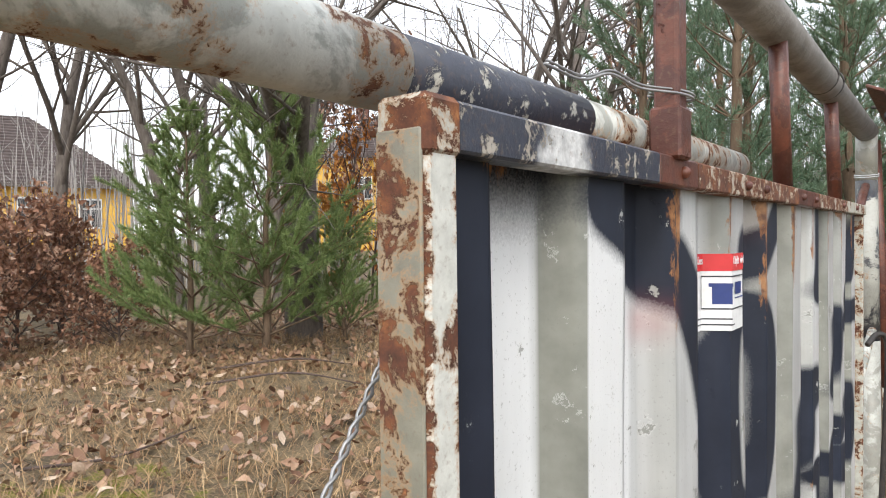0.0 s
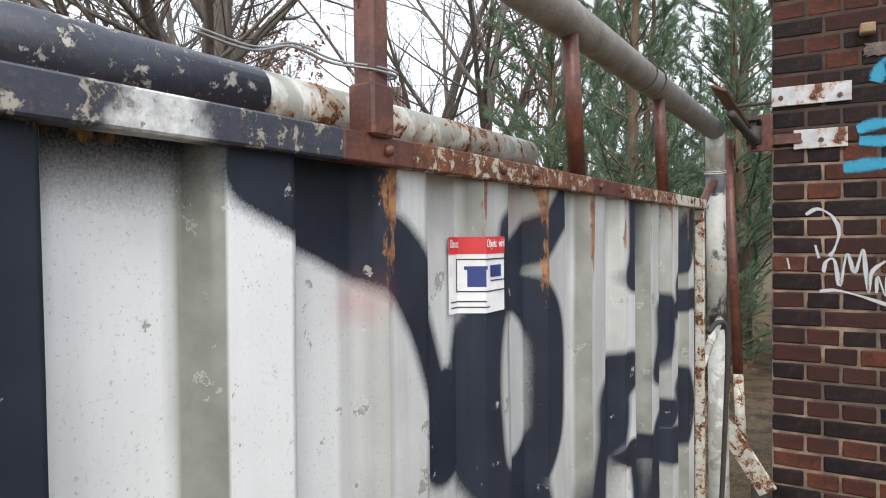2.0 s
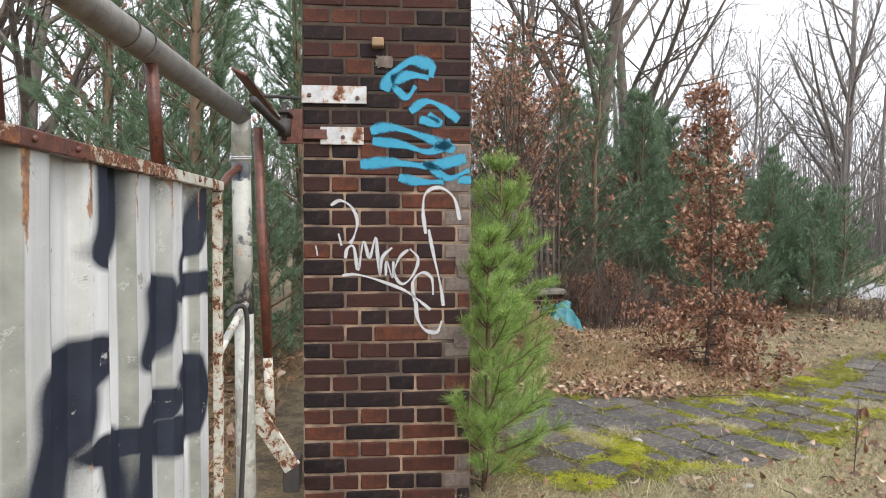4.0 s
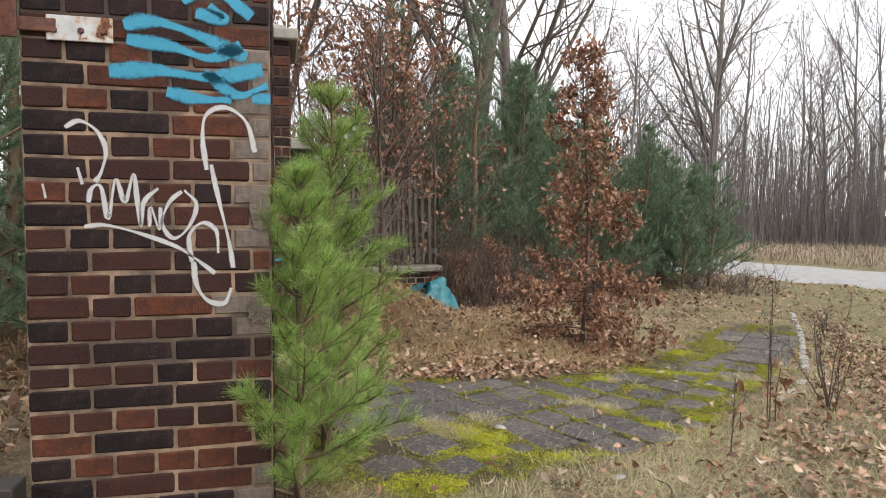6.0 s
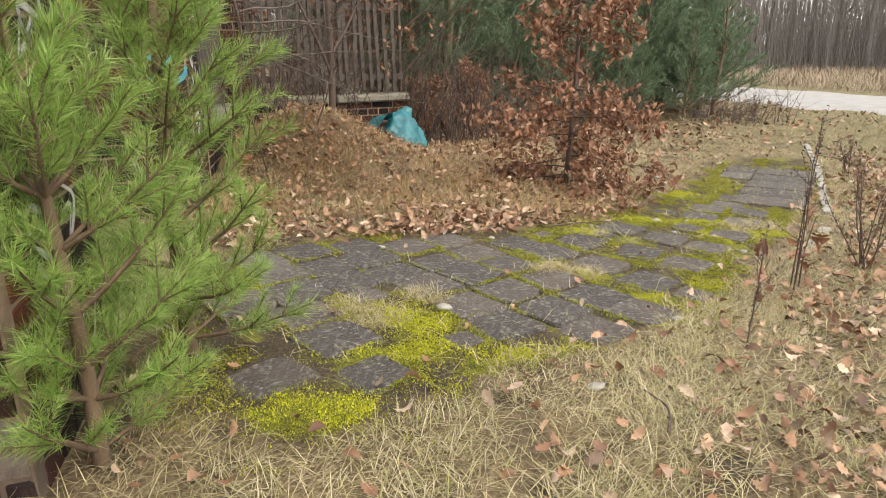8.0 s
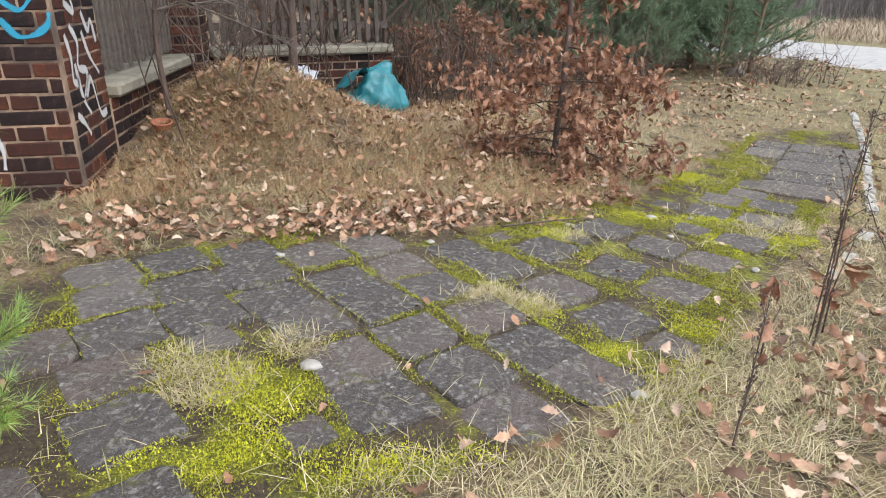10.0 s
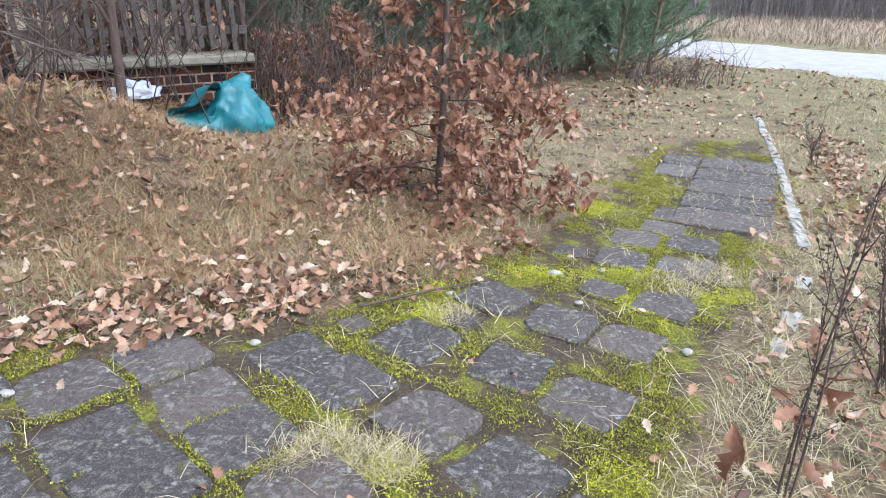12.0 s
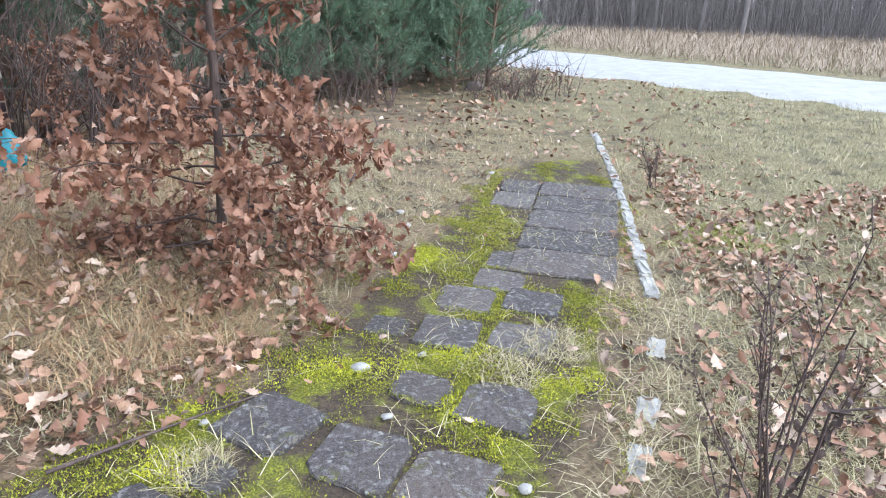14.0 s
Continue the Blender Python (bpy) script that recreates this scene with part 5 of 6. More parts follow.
# the brown oak sapling by the path
def oak_sapling(m, h, reach, seed, label, tiers=54):
    """A straight stem with near-level branches, thick with hanging dry leaves."""
    rng = np.random.default_rng(seed)
    t = thing("oak_sapling", m, label, "tree")
    zs = np.linspace(-0.05, h, 14)
    path = np.stack([0.03 * np.sin(zs * 1.7), 0.03 * np.cos(zs * 2.1) - 0.03, zs], -1)
    tv, tf, tc = tube(path, [0.024, 0.004], 9)
    part("trunk", mesh_of("trunk", tv, tris(tf, tc), M_TWIG, smooth=True), M_TWIG, t)
    wood, P = Soup(), []
    for k in range(tiers):
        f = 0.025 + 0.955 * ((k + rng.random()) / tiers) ** 1.55
        gap = 0.45 if 0.52 < f < 0.62 else 1.0
        c = np.array([np.interp(f * h, zs, path[:, i]) for i in range(3)])
        a = k * 2.4 + rng.uniform(-0.4, 0.4)
        L = reach * (1.02 - f) ** 0.95 * rng.uniform(0.45, 1.0) * gap + 0.10
        d = np.array([math.cos(a), math.sin(a), rng.uniform(-0.12, 0.30) * (0.6 if f < 0.2 else 1.0) + 0.5 * f])
        pts = [c]
        for i in range(5):
            d = d / np.linalg.norm(d) + rng.normal(0, 0.10, 3) + np.array([0, 0, 0.05 - 0.10 * (f < 0.3)])
            pts.append(pts[-1] + d / np.linalg.norm(d) * L / 5)
        wood.line(pts, [0.006, 0.002], 4)
        for i in range(1, 6):
            for _ in range(4):
                e = d / np.linalg.norm(d) * 0.6 + rng.normal(0, 0.5, 3)
                q = pts[i] + e / np.linalg.norm(e) * rng.uniform(0.06, 0.17)
                wood.line([pts[i], q], [0.0022, 0.0012], 3)
                if rng.random() < 0.22 or i == 1:
                    continue
                for _ in range(rng.integers(8, 13) if f < 0.5 else rng.integers(5, 9)):
                    P.append(q + rng.normal(0, 0.030, 3))
    part("branchwork", wood.mesh("branchwork", M_TWIG, True), M_TWIG, t)
    s = Soup()
    leaves_at(s, np.array(P), (0.042, 0.082), (LEAF_A, LEAF_B, LEAF_C), 0.30, rng)
    part("crown", s.mesh("crown", M_DRYLEAF), M_DRYLEAF, t, "curled red-brown dry leaves")
    return t


oak_sapling(stand(3.78, 7.06, 0), 3.0, 0.80, 21, "oak sapling keeping its dry red-brown leaves")
# brown-leaved shrubs in the thicket and inside the grounds
OAK_B = leafy_tree("oak_shrub", 22, stand(2.3, 12.0, 0), 4.6, 0.04, (20, 6, 4), M_TWIG, M_DRYLEAF, 2, (0.08, 0.14), "tall thin oak with dry brown leaves", 0.03, 0.15, drop=0.42)
put_copies(OAK_B, [(2.9, 11.0, 200, 0.7), (1.9, 10.9, 310, 0.75), (1.2, 11.4, 90, 0.9), (0.4, 12.4, 30, 1.0), (-9.8, 9.7, 60, 1.1), (-4.4, 15.0, 140, 1.2)], 1)
OAK_C = leafy_tree("beech_shrub", 23, stand(-9.2, 3.4, 0), 1.9, 0.03, (24, 7, 4), M_TWIG, M_DRYLEAF, 2, (0.07, 0.12), "wide shrub with dry brown leaves", -0.01, 0.04, drop=0.35)
put_copies(OAK_C, [(-9.8, 4.2, 100, 0.9), (-8.4, 4.3, 300, 0.7), (-8.6, 2.7, 30, 0.8), (-10.4, 3.0, 210, 1.0), (-11.5, 4.8, 150, 0.9), (3.3, 10.2, 140, 0.42), (4.0, 10.6, 20, 0.5), (1.7, 10.6, 80, 0.45)], 1)
leafy_tree("orange_shrub", 24, stand(-9.6, 10.4, 0), 3.4, 0.03, (18, 6, 3), M_TWIG, M_ORANGE, 3, (0.12, 0.2), "shrub with orange autumn leaves", 0.02, 0.1)

# bare trees
BIG, _ = bare_tree("oak_tree", 31, stand(-6.95, 6.15, 0), 9.0, 0.27, (16, 9, 6), M_BARK, "stout old tree with rough bark and bare limbs", 0.03, 0.16, 0.006)
TREE_A, _ = bare_tree("bare_tree", 32, stand(24.0, 33.0, 0), 16.0, 0.30, (16, 8, 6), M_BARKFAR, "tall leafless tree at the wood's edge", 0.09, 0.22, 0.016, group="leafless trees")
TREE_B, _ = bare_tree("bare_tree", 33, stand(30.0, 38.0, 0), 15.0, 0.16, (12, 6, 4), M_BARKFAR, "slim leafless tree at the wood's edge", 0.14, 0.35, 0.014, group="leafless trees")
TREE_C, _ = bare_tree("bare_tree", 34, stand(-8.0, 13.0, 0), 9.5, 0.17, (13, 8, 5), M_BARK, "leafless tree with many fine twigs", 0.03, 0.2, 0.006, group="leafless trees")
put_copies(TREE_C, [(4.9, 15.2, 260, 1.3), (6.6, 16.8, 60, 1.2), (-5.2, 10.6, 70, 0.95), (-13.0, 9.0, 230, 1.0), (-12.8, 3.9, 20, 0.95), (-15.5, 6.5, 90, 1.1), (-17.5, 4.2, 250, 1.15), (-10.4, 8.6, 130, 0.9), (-11.2, 6.9, 200, 0.85), (-6.8, 17.5, 20, 1.1), (-16, 13.5, 110, 1.2),
                    (3.4, 16.0, 40, 1.0), (0.5, 18.0, 300, 0.9)], 1)


def far_wood():
    rng = random.Random(9)
    spots_a, spots_b = [], []
    for i in range(26):
        a = radians(-50 + 56 * (i + rng.random()) / 26)
        d = rng.uniform(34, 62)
        spots_b.append((3 - d * math.sin(a) * -1 * 1.0, 3 + d * math.cos(a), rng.uniform(0, 360), rng.uniform(0.5, 0.8)))
    for i in range(7):
        a = radians(8 + 9 * i)
        d = rng.uniform(30, 44)
        spots_a.append((3 + d * math.sin(a), 3 + d * math.cos(a), rng.uniform(0, 360), rng.uniform(0.55, 0.8)))
    for i in range(26):
        a = radians(2 + 62 * (i + rng.random()) / 26)
        d = rng.uniform(33, 55)
        spots_b.append((3 + d * math.sin(a), 3 + d * math.cos(a), rng.uniform(0, 360), rng.uniform(0.55, 0.85)))
    put_copies(TREE_A, spots_a, 1)
    put_copies(TREE_B, spots_b, 1)


far_wood()


def underwood():
    """The far wood's thin stems and scrub, too many to count."""
    rng = np.random.default_rng(40)
    s = Soup()
    for i in range(330):
        a, d = radians(rng.uniform(-16, 72)), rng.uniform(38, 68)
        x, y, h = 3 + d * math.sin(a), 3 + d * math.cos(a), rng.uniform(6, 12)
        lean = rng.normal(0, 0.03, 2)
        z = float(ground_z(np.array([x]), np.array([y]))[0])
        s.line([(x, y, z - 0.2), (x + lean[0] * h * 0.3 + rng.normal(0, .12), y, z + h * 0.3), (x + lean[0] * h * 0.6 + rng.normal(0, .2), y + lean[1] * h * 0.6, z + h * 0.6), (x + lean[0] * h + rng.normal(0, .35), y + lean[1] * h, z + h)], [rng.uniform(0.05, 0.12), 0.015], 4)
        for _ in range(12):
            f = rng.uniform(0.25, 0.98)
            b = np.array([x + lean[0] * h * f, y + lean[1] * h * f, z + h * f])
            e = np.array([rng.normal(0, 0.5), rng.normal(0, 0.5), 1.0]) * rng.uniform(0.8, 2.4)
            s.line([b, b + e * 0.5 + rng.normal(0, 0.08, 3), b + e], [0.022, 0.010], 3)
    for i in range(26000):
        a, d = radians(rng.uniform(-20, 76)), rng.uniform(33, 64)
        x, y, h = 3 + d * math.sin(a), 3 + d * math.cos(a), 0.6 + 8.0 * rng.random() ** 2.2
        s.line([(x, y, -0.2), (x + rng.normal(0, 0.5), y + rng.normal(0, 0.5), h)], [0.020, 0.008], 3)
    stuff("far_wood", s.mesh("far_wood", M_BARKFAR), "dense grey-brown leafless wood behind the field", "trees")
    s = Soup()
    for i in range(330):
        a, d = radians(rng.uniform(15, 76)), rng.uniform(16, 30)
        x, y, h = -0.5 - d * math.sin(a), 2 + d * math.cos(a), rng.uniform(2.5, 8)
        lean = rng.normal(0, 0.06, 2)
        z = float(ground_z(np.array([x]), np.array([y]))[0])
        s.line([(x, y, z - 0.2), (x + lean[0] * h * 0.6, y + lean[1] * h * 0.6, z + h * 0.6), (x + lean[0] * h, y + lean[1] * h, z + h)], [rng.uniform(0.015, 0.04), 0.006], 4)
        for _ in range(6):
            f = rng.uniform(0.25, 0.95)
            b = np.array([x + lean[0] * h * f, y + lean[1] * h * f, z + h * f])
            e = np.array([rng.normal(0, 0.6), rng.normal(0, 0.6), 0.9]) * rng.uniform(0.4, 1.2)
            s.line([b, b + e * 0.5 + rng.normal(0, 0.05, 3), b + e], [0.008, 0.004], 3)
    stuff("birch_saplings", s.mesh("birch_saplings", M_BIRCH), "thin pale leafless saplings behind the gate", "saplings")
    # grey scrub round the wall and bag
    s = Soup()
    for cx, cy, n, h in ((1.5, 9.1, 40, 1.5), (2.0, 9.75, 50, 1.7), (2.9, 10.05, 60, 1.6), (3.6, 10.0, 60, 1.3), (1.35, 8.2, 16, 1.4), (4.4, 10.6, 60, 1.3), (5.4, 11.2, 50, 1.0), (1.2, 7.5, 8, 1.5), (6.6, 11.6, 40, 0.8), (8.6, 11.4, 40, 0.5), (9.3, 11.6, 40, 0.5)):
        for _ in range(n):
            x, y = cx + rng.normal(0, 0.3), cy + rng.normal(0, 0.25)
            z = float(ground_z(np.array([x]), np.array([y]))[0])
            p = np.array([x, y, z - 0.02])
            d = np.array([rng.normal(0, 0.3), rng.normal(0, 0.3), 1.0])
            pts = [p]
            L = h * rng.uniform(0.5, 1.1)
            for i in range(5):
                d = d / np.linalg.norm(d) + rng.normal(0, 0.16, 3)
                pts.append(pts[-1] + d / np.linalg.norm(d) * L / 5)
            s.line(pts, [0.007, 0.002], 3)
            for i in range(2, 6):
                e = rng.normal(0, 0.6, 3) + np.array([0, 0, 0.3])
                s.line([pts[i], pts[i] + e * 0.3], [0.003, 0.0012], 3)
    stuff("bare_scrub", s.mesh("bare_scrub", M_TWIG), "tangled leafless brown scrub by the wall", "shrubs")


underwood()


def spreading_sapling(m, h, label, seed):
    """A thin crooked stem with long near-level limbs."""
    rng = np.random.default_rng(seed)
    t = thing("bare_sapling", m, label, "tree")
    stem = smooth_line([(0, 0, -0.05), (-0.03, 0.02, h * 0.4), (0.02, 0.0, h * 0.7), (-0.04, 0.05, h)], 5)
    v, f, c = tube(stem, [0.021, 0.007], 8)
    part("trunk", mesh_of("trunk", v, tris(f, c), M_TWIG, smooth=True), M_TWIG, t)
    wood = Soup()
    for k in range(15):
        p = stem[int(len(stem) * (0.45 + 0.5 * k / 15))]
        a = rng.uniform(-0.6, 2.6)
        d = np.array([math.cos(a), math.sin(a), rng.uniform(-0.05, 0.35)])
        pts = [p]
        L = rng.uniform(0.6, 1.5)
        for i in range(8):
            d = d / np.linalg.norm(d) + rng.normal(0, 0.13, 3) + np.array([0, 0, -0.015])
            pts.append(pts[-1] + d / np.linalg.norm(d) * L / 8)
            for _ in range(2):
                e = d + rng.normal(0, 0.6, 3)
                q = pts[-1] + e / np.linalg.norm(e) * rng.uniform(0.08, 0.32)
                wood.line([pts[-1], (pts[-1] + q) / 2 + rng.normal(0, 0.012, 3), q], [0.0032, 0.0012], 3)
        wood.line(pts, [0.0085, 0.0022], 5)
    part("branchwork", wood.mesh("branchwork", M_BARK), M_BARK, t)


spreading_sapling(stand(1.17, 7.30, 0), 1.3, "crooked leafless sapling with long level limbs beside the low wall", 71)
bare_tree("bare_sapling", 72, stand(1.95, 8.75, 0), 3.4, 0.042, (12, 6, 3), M_TWIG, "leafless sapling behind the grassy bank", 0.02, 0.25, 0.002)
bare_tree("bare_sapling", 73, stand(2.95, 10.1, 0), 3.2, 0.03, (14, 6, 3), M_TWIG, "leafless sapling behind the teal bag", 0.02, 0.25, 0.002)


# ---------------------------------------------------------------- paint on the brickwork
def spray_stroke(name, pts, half, place, material, parent, lift=0.007):
    """A soft-edged stroke; place(a, b, lift) gives the point on the face."""
    p = smooth_line([(a, b, 0) for a, b in pts], 8)[:, :2] if len(pts) > 2 else np.array(pts, dtype=float)
    d = np.gradient(p, axis=0)
    d /= np.linalg.norm(d, axis=1)[:, None] + 1e-9
    nrm = np.stack([-d[:, 1], d[:, 0]], -1)
    cols = (-1.45, -0.8, 0.0, 0.8, 1.45)
    v, cover = [], []
    for i in range(len(p)):
        w = half * (0.85 + 0.3 * math.sin(i * 0.37))
        for c in cols:
            q = p[i] + nrm[i] * c * w
            v.append(place(q[0], q[1], lift))
            cover.append(0.0 if abs(c) > 1 else (0.72 if c else 1.0))
    n = len(cols)
    i, j = np.meshgrid(np.arange(len(p) - 1), np.arange(n - 1), indexing="ij")
    f = np.stack([i * n + j, i * n + j + 1, (i + 1) * n + j + 1, (i + 1) * n + j], -1).reshape(-1, 4)
    return part(name, mesh_of(name, v, f, material, {"cover": cover}), material, parent)


def face_front(a, b, lift):
    return (a, -lift, b)


def face_side(w):
    return lambda a, b, lift: (w + lift, a, b)


def px1(cx, cy):
    """Tag drawing units to pillar units."""
    return ((cx - 65) * 0.001756, 2.134 - (cy - 265) * 0.001878)


WHITE_TAG = [
    (0.011, [(140, 560), (165, 548), (195, 565), (210, 600), (200, 640), (190, 655)]),
    (0.008, [(160, 630), (168, 660)]),
    (0.011, [(178, 692), (183, 668), (200, 664), (212, 720), (226, 650), (242, 690), (258, 640), (264, 690), (270, 735), (276, 690), (302, 665)]),
    (0.009, [(285, 735), (288, 700), (303, 740), (306, 700)]),
    (0.010, [(345, 670), (322, 690), (308, 728), (328, 756), (355, 738), (372, 695), (350, 668)]),
    (0.010, [(170, 735), (205, 732), (260, 745), (330, 770), (370, 795), (405, 822)]),
    (0.011, [(362, 800), (358, 752), (382, 728), (408, 742), (412, 784)]),
    (0.012, [(392, 630), (385, 570), (393, 528), (430, 514), (468, 540), (484, 595)]),
    (0.011, [(400, 620), (415, 690), (432, 760), (440, 812)]),
    (0.013, [(365, 800), (370, 842), (390, 872), (422, 878), (436, 850)]),
    (0.006, [(100, 660), (105, 685)]),
]
BLUE_TAG = [
    (0.020, [(282, 275), (300, 238), (352, 200), (405, 212), (405, 240)]),
    (0.018, [(300, 250), (350, 235), (400, 240)]),
    (0.013, [(305, 262), (340, 290), (365, 262)]),
    (0.015, [(350, 325), (390, 300), (430, 310), (480, 345)]),
    (0.016, [(375, 345), (430, 352), (400, 330)]),
    (0.017, [(245, 375), (300, 365), (380, 385), (470, 420)]),
    (0.016, [(250, 400), (330, 408), (400, 425), (460, 400)]),
    (0.019, [(218, 458), (300, 452), (400, 460), (500, 440)]),
    (0.016, [(320, 490), (380, 500), (440, 500)]),
    (0.017, [(480, 495), (515, 495)]),
    (0.014, [(390, 450), (450, 490), (510, 470)]),
]


def tags():
    for half, pts in WHITE_TAG:
        spray_stroke("graffiti_stroke", [px1(*q) for q in pts], half * 0.72, face_front, M_SPRAYWHITE, P1)
    for half, pts in BLUE_TAG:
        spray_stroke("graffiti_stroke", [px1(*q) for q in pts], half * 1.3, face_front, M_SPRAYBLUE, P1)
    rng = random.Random(3)
    for k in range(13):
        a, b = rng.uniform(0.10, 0.62), rng.uniform(0.3, 2.3)
        pts = [(a, b)]
        for _ in range(4):
            a, b = min(max(a + rng.uniform(-0.16, 0.16), 0.05), 0.72), b + rng.uniform(-0.12, 0.12)
            pts.append((a, b))
        spray_stroke("graffiti_stroke", pts, 0.011, face_side(0.79), M_SPRAYWHITE, P1)
    zz = -0.05
    for half, pts in ((0.016, [(0.57, 1.03), (0.63, 0.955), (0.70, 0.955), (0.77, 1.0), (0.79, 1.06)]), (0.014, [(0.58, 1.12), (0.66, 1.07), (0.72, 1.12)])):
        spray_stroke("graffiti_stroke", [(a, b + zz) for a, b in pts], half, face_front, M_SPRAYBLUE, P2)
    spray_stroke("graffiti_stroke", [(0.42, 0.46), (0.45, 0.35), (0.44, 0.25)], 0.012, face_front, M_SPRAYWHITE, P2)
    for pts in ([(0.22, 0.99), (0.3, 0.90), (0.25, 0.78), (0.38, 0.74), (0.27, 0.62)], [(0.40, 0.95), (0.47, 0.82), (0.60, 0.71)], [(0.30, 0.62), (0.42, 0.70), (0.50, 0.50), (0.62, 0.49)],
                [(0.2, 1.1), (0.33, 1.06), (0.3, 1.2), (0.45, 1.25)], [(0.2, 0.8), (0.24, 0.62), (0.33, 0.52)], [(0.12, 0.95), (0.16, 0.84), (0.14, 0.72), (0.22, 0.70)], [(0.45, 1.05), (0.52, 0.95), (0.60, 1.0), (0.64, 0.88)], [(0.10, 0.55), (0.18, 0.50), (0.26, 0.42)]):
        spray_stroke("graffiti_stroke", [(a, b + zz) for a, b in pts], 0.021, face_side(0.79), M_SPRAYWHITE, P2)


tags()


def mortar_smear(a0, a1, b0, b1, seed, label):
    """Rough mortar spread over broken bricks at the pillar's edge."""
    rng = random.Random(seed)
    bm = bmesh.new()
    n = 34
    ring = []
    for k in range(n):
        t = k / n * 2 * math.pi
        r = 1 + rng.uniform(-0.22, 0.16)
        a = (a0 + a1) / 2 + (a1 - a0) / 2 * max(-1, min(1, 1.25 * math.cos(t))) * (r if math.cos(t) < 0.6 else 1)
        b = (b0 + b1) / 2 + (b1 - b0) / 2 * max(-1, min(1, 1.2 * math.sin(t))) * r
        ring.append((min(a, 0.788), b))
    low = [bm.verts.new((a, -0.002, b)) for a, b in ring]
    top = [bm.verts.new((a * 0.985 + 0.015 * (a0 + a1) / 2, -0.010 - rng.uniform(0, 0.003), b)) for a, b in ring]
    c = bm.verts.new(((a0 + a1) / 2, -0.012, (b0 + b1) / 2))
    for k in range(n):
        j = (k + 1) % n
        bm.faces.new((low[k], low[j], top[j], top[k]))
        bm.faces.new((top[k], top[j], c))
    bmesh.ops.recalc_face_normals(bm, faces=bm.faces)
    part("mortar_patch", bm, M_SMEAR, P1, label)


M_SMEAR = make_plain("grey_mortar_patch", (0.10, 0.078, 0.066), (0.215, 0.175, 0.15), 26, 0.95, bump=0.9, dist=0.006)
mortar_smear(0.72, 0.788, 1.24, 1.36, 2, "rough mortar patch over a broken brick")
mortar_smear(0.71, 0.788, 0.91, 0.99, 3, "")
mortar_smear(0.34, 0.42, 2.22, 2.28, 7, "")

# ---------------------------------------------------------------- hinge irons on the pillar
def hinge_iron(z, lo, hi):
    t = thing("hinge_plate", pose(-0.015 + lo, 3.362, z), "galvanised steel hinge plate screwed to the pillar", "hinge")
    ln = hi - lo
    part("plate", box((ln, 0.008, 0.082), (ln / 2, -0.004, 0), 0.002), M_GALV, t)
    for x in (ln * 0.12, ln * 0.52, ln * 0.86):
        bm = bmesh.new()
        bmesh.ops.create_cone(bm, cap_ends=True, segments=6, radius1=0.011, radius2=0.009, depth=0.010, matrix=pose(x, -0.012, random.uniform(-.02, .02), 90))
        part("bolt", bm, M_RUST, t, "rusty bolt head")
    return t


hinge_iron(2.092, 0.0, 0.298)
h2 = hinge_iron(1.902, 0.085, 0.285)
part("rusty_strap", box((0.15, 0.010, 0.045), (-0.045, -0.006, 0.006), 0.003), M_RUST, h2, "rusted strap end")
brick_end = thing("protruding_brick", pose(0.336, 3.365, 2.33), "pale brick end standing out of the pillar", "brick")
part("brick_end", box((0.055, 0.06, 0.042), (0, -0.02, 0), 0.006), make_plain("ochre_brick", (0.24, 0.16, 0.09), (0.32, 0.22, 0.13), 30, 0.9), brick_end)


def gate_hinge():
    """The black hinge and plates between the gate's post and the pillar."""
    t = thing("gate_hinge", pose(0, 0, 0), "black iron hinge with rusty plates beside the pillar", "hinge")
    part("bracket", box((0.05, 0.16, 0.012), (-0.075, 3.285, 1.985), 0.002), M_BLACK, t)
    pipe("hinge_pin", [(-0.075, 3.24, 1.86), (-0.075, 3.24, 2.03)], [0.012], M_BLACK, t, 10)
    pipe("hinge_barrel", [(-0.075, 3.24, 1.88), (-0.075, 3.24, 1.955)], [0.030], M_BLACK, t, 14)
    part("back_plate", box((0.10, 0.012, 0.16), (-0.06, 3.345, 1.94), 0.002), M_RUST, t)
    plate = box((0.06, 0.50, 0.010), (0, 0, 0), 0.002, turn=pose(0, 0, 0, -9, 25, -8))
    bmesh.ops.translate(plate, vec=(-0.12, 2.90, 1.985), verts=plate.verts)
    part("hinge_arm", plate, M_RUST, t, "rusted arm plate")
    pipe("rod", [(-0.02, 3.35, 2.07), (-0.16, 2.95, 2.00)], [0.007], M_BLACK, t, 8)
    pipe("rod", [(-0.10, 2.70, 1.93), (-0.08, 3.22, 1.90)], [0.016], M_BLACK, t, 8)
    part("lower_hinge", box((0.07, 0.12, 0.14), (-0.05, 3.28, 0.36), 0.004), M_BLACK, t)
    return t


gate_hinge()

cable = thing("loose_cable", pose(0, 0, 0), "brown rubber cable hanging in a loop on the gate post", "cable")
pipe("cable_length", [(-0.150, 2.50, 1.17), (-0.125, 2.55, 1.20), (-0.10, 2.58, 1.16), (-0.105, 2.58, 0.9), (-0.12, 2.56, 0.5), (-0.13, 2.52, 0.16)], [0.0085], M_BLACK, cable, 8, curve=8)


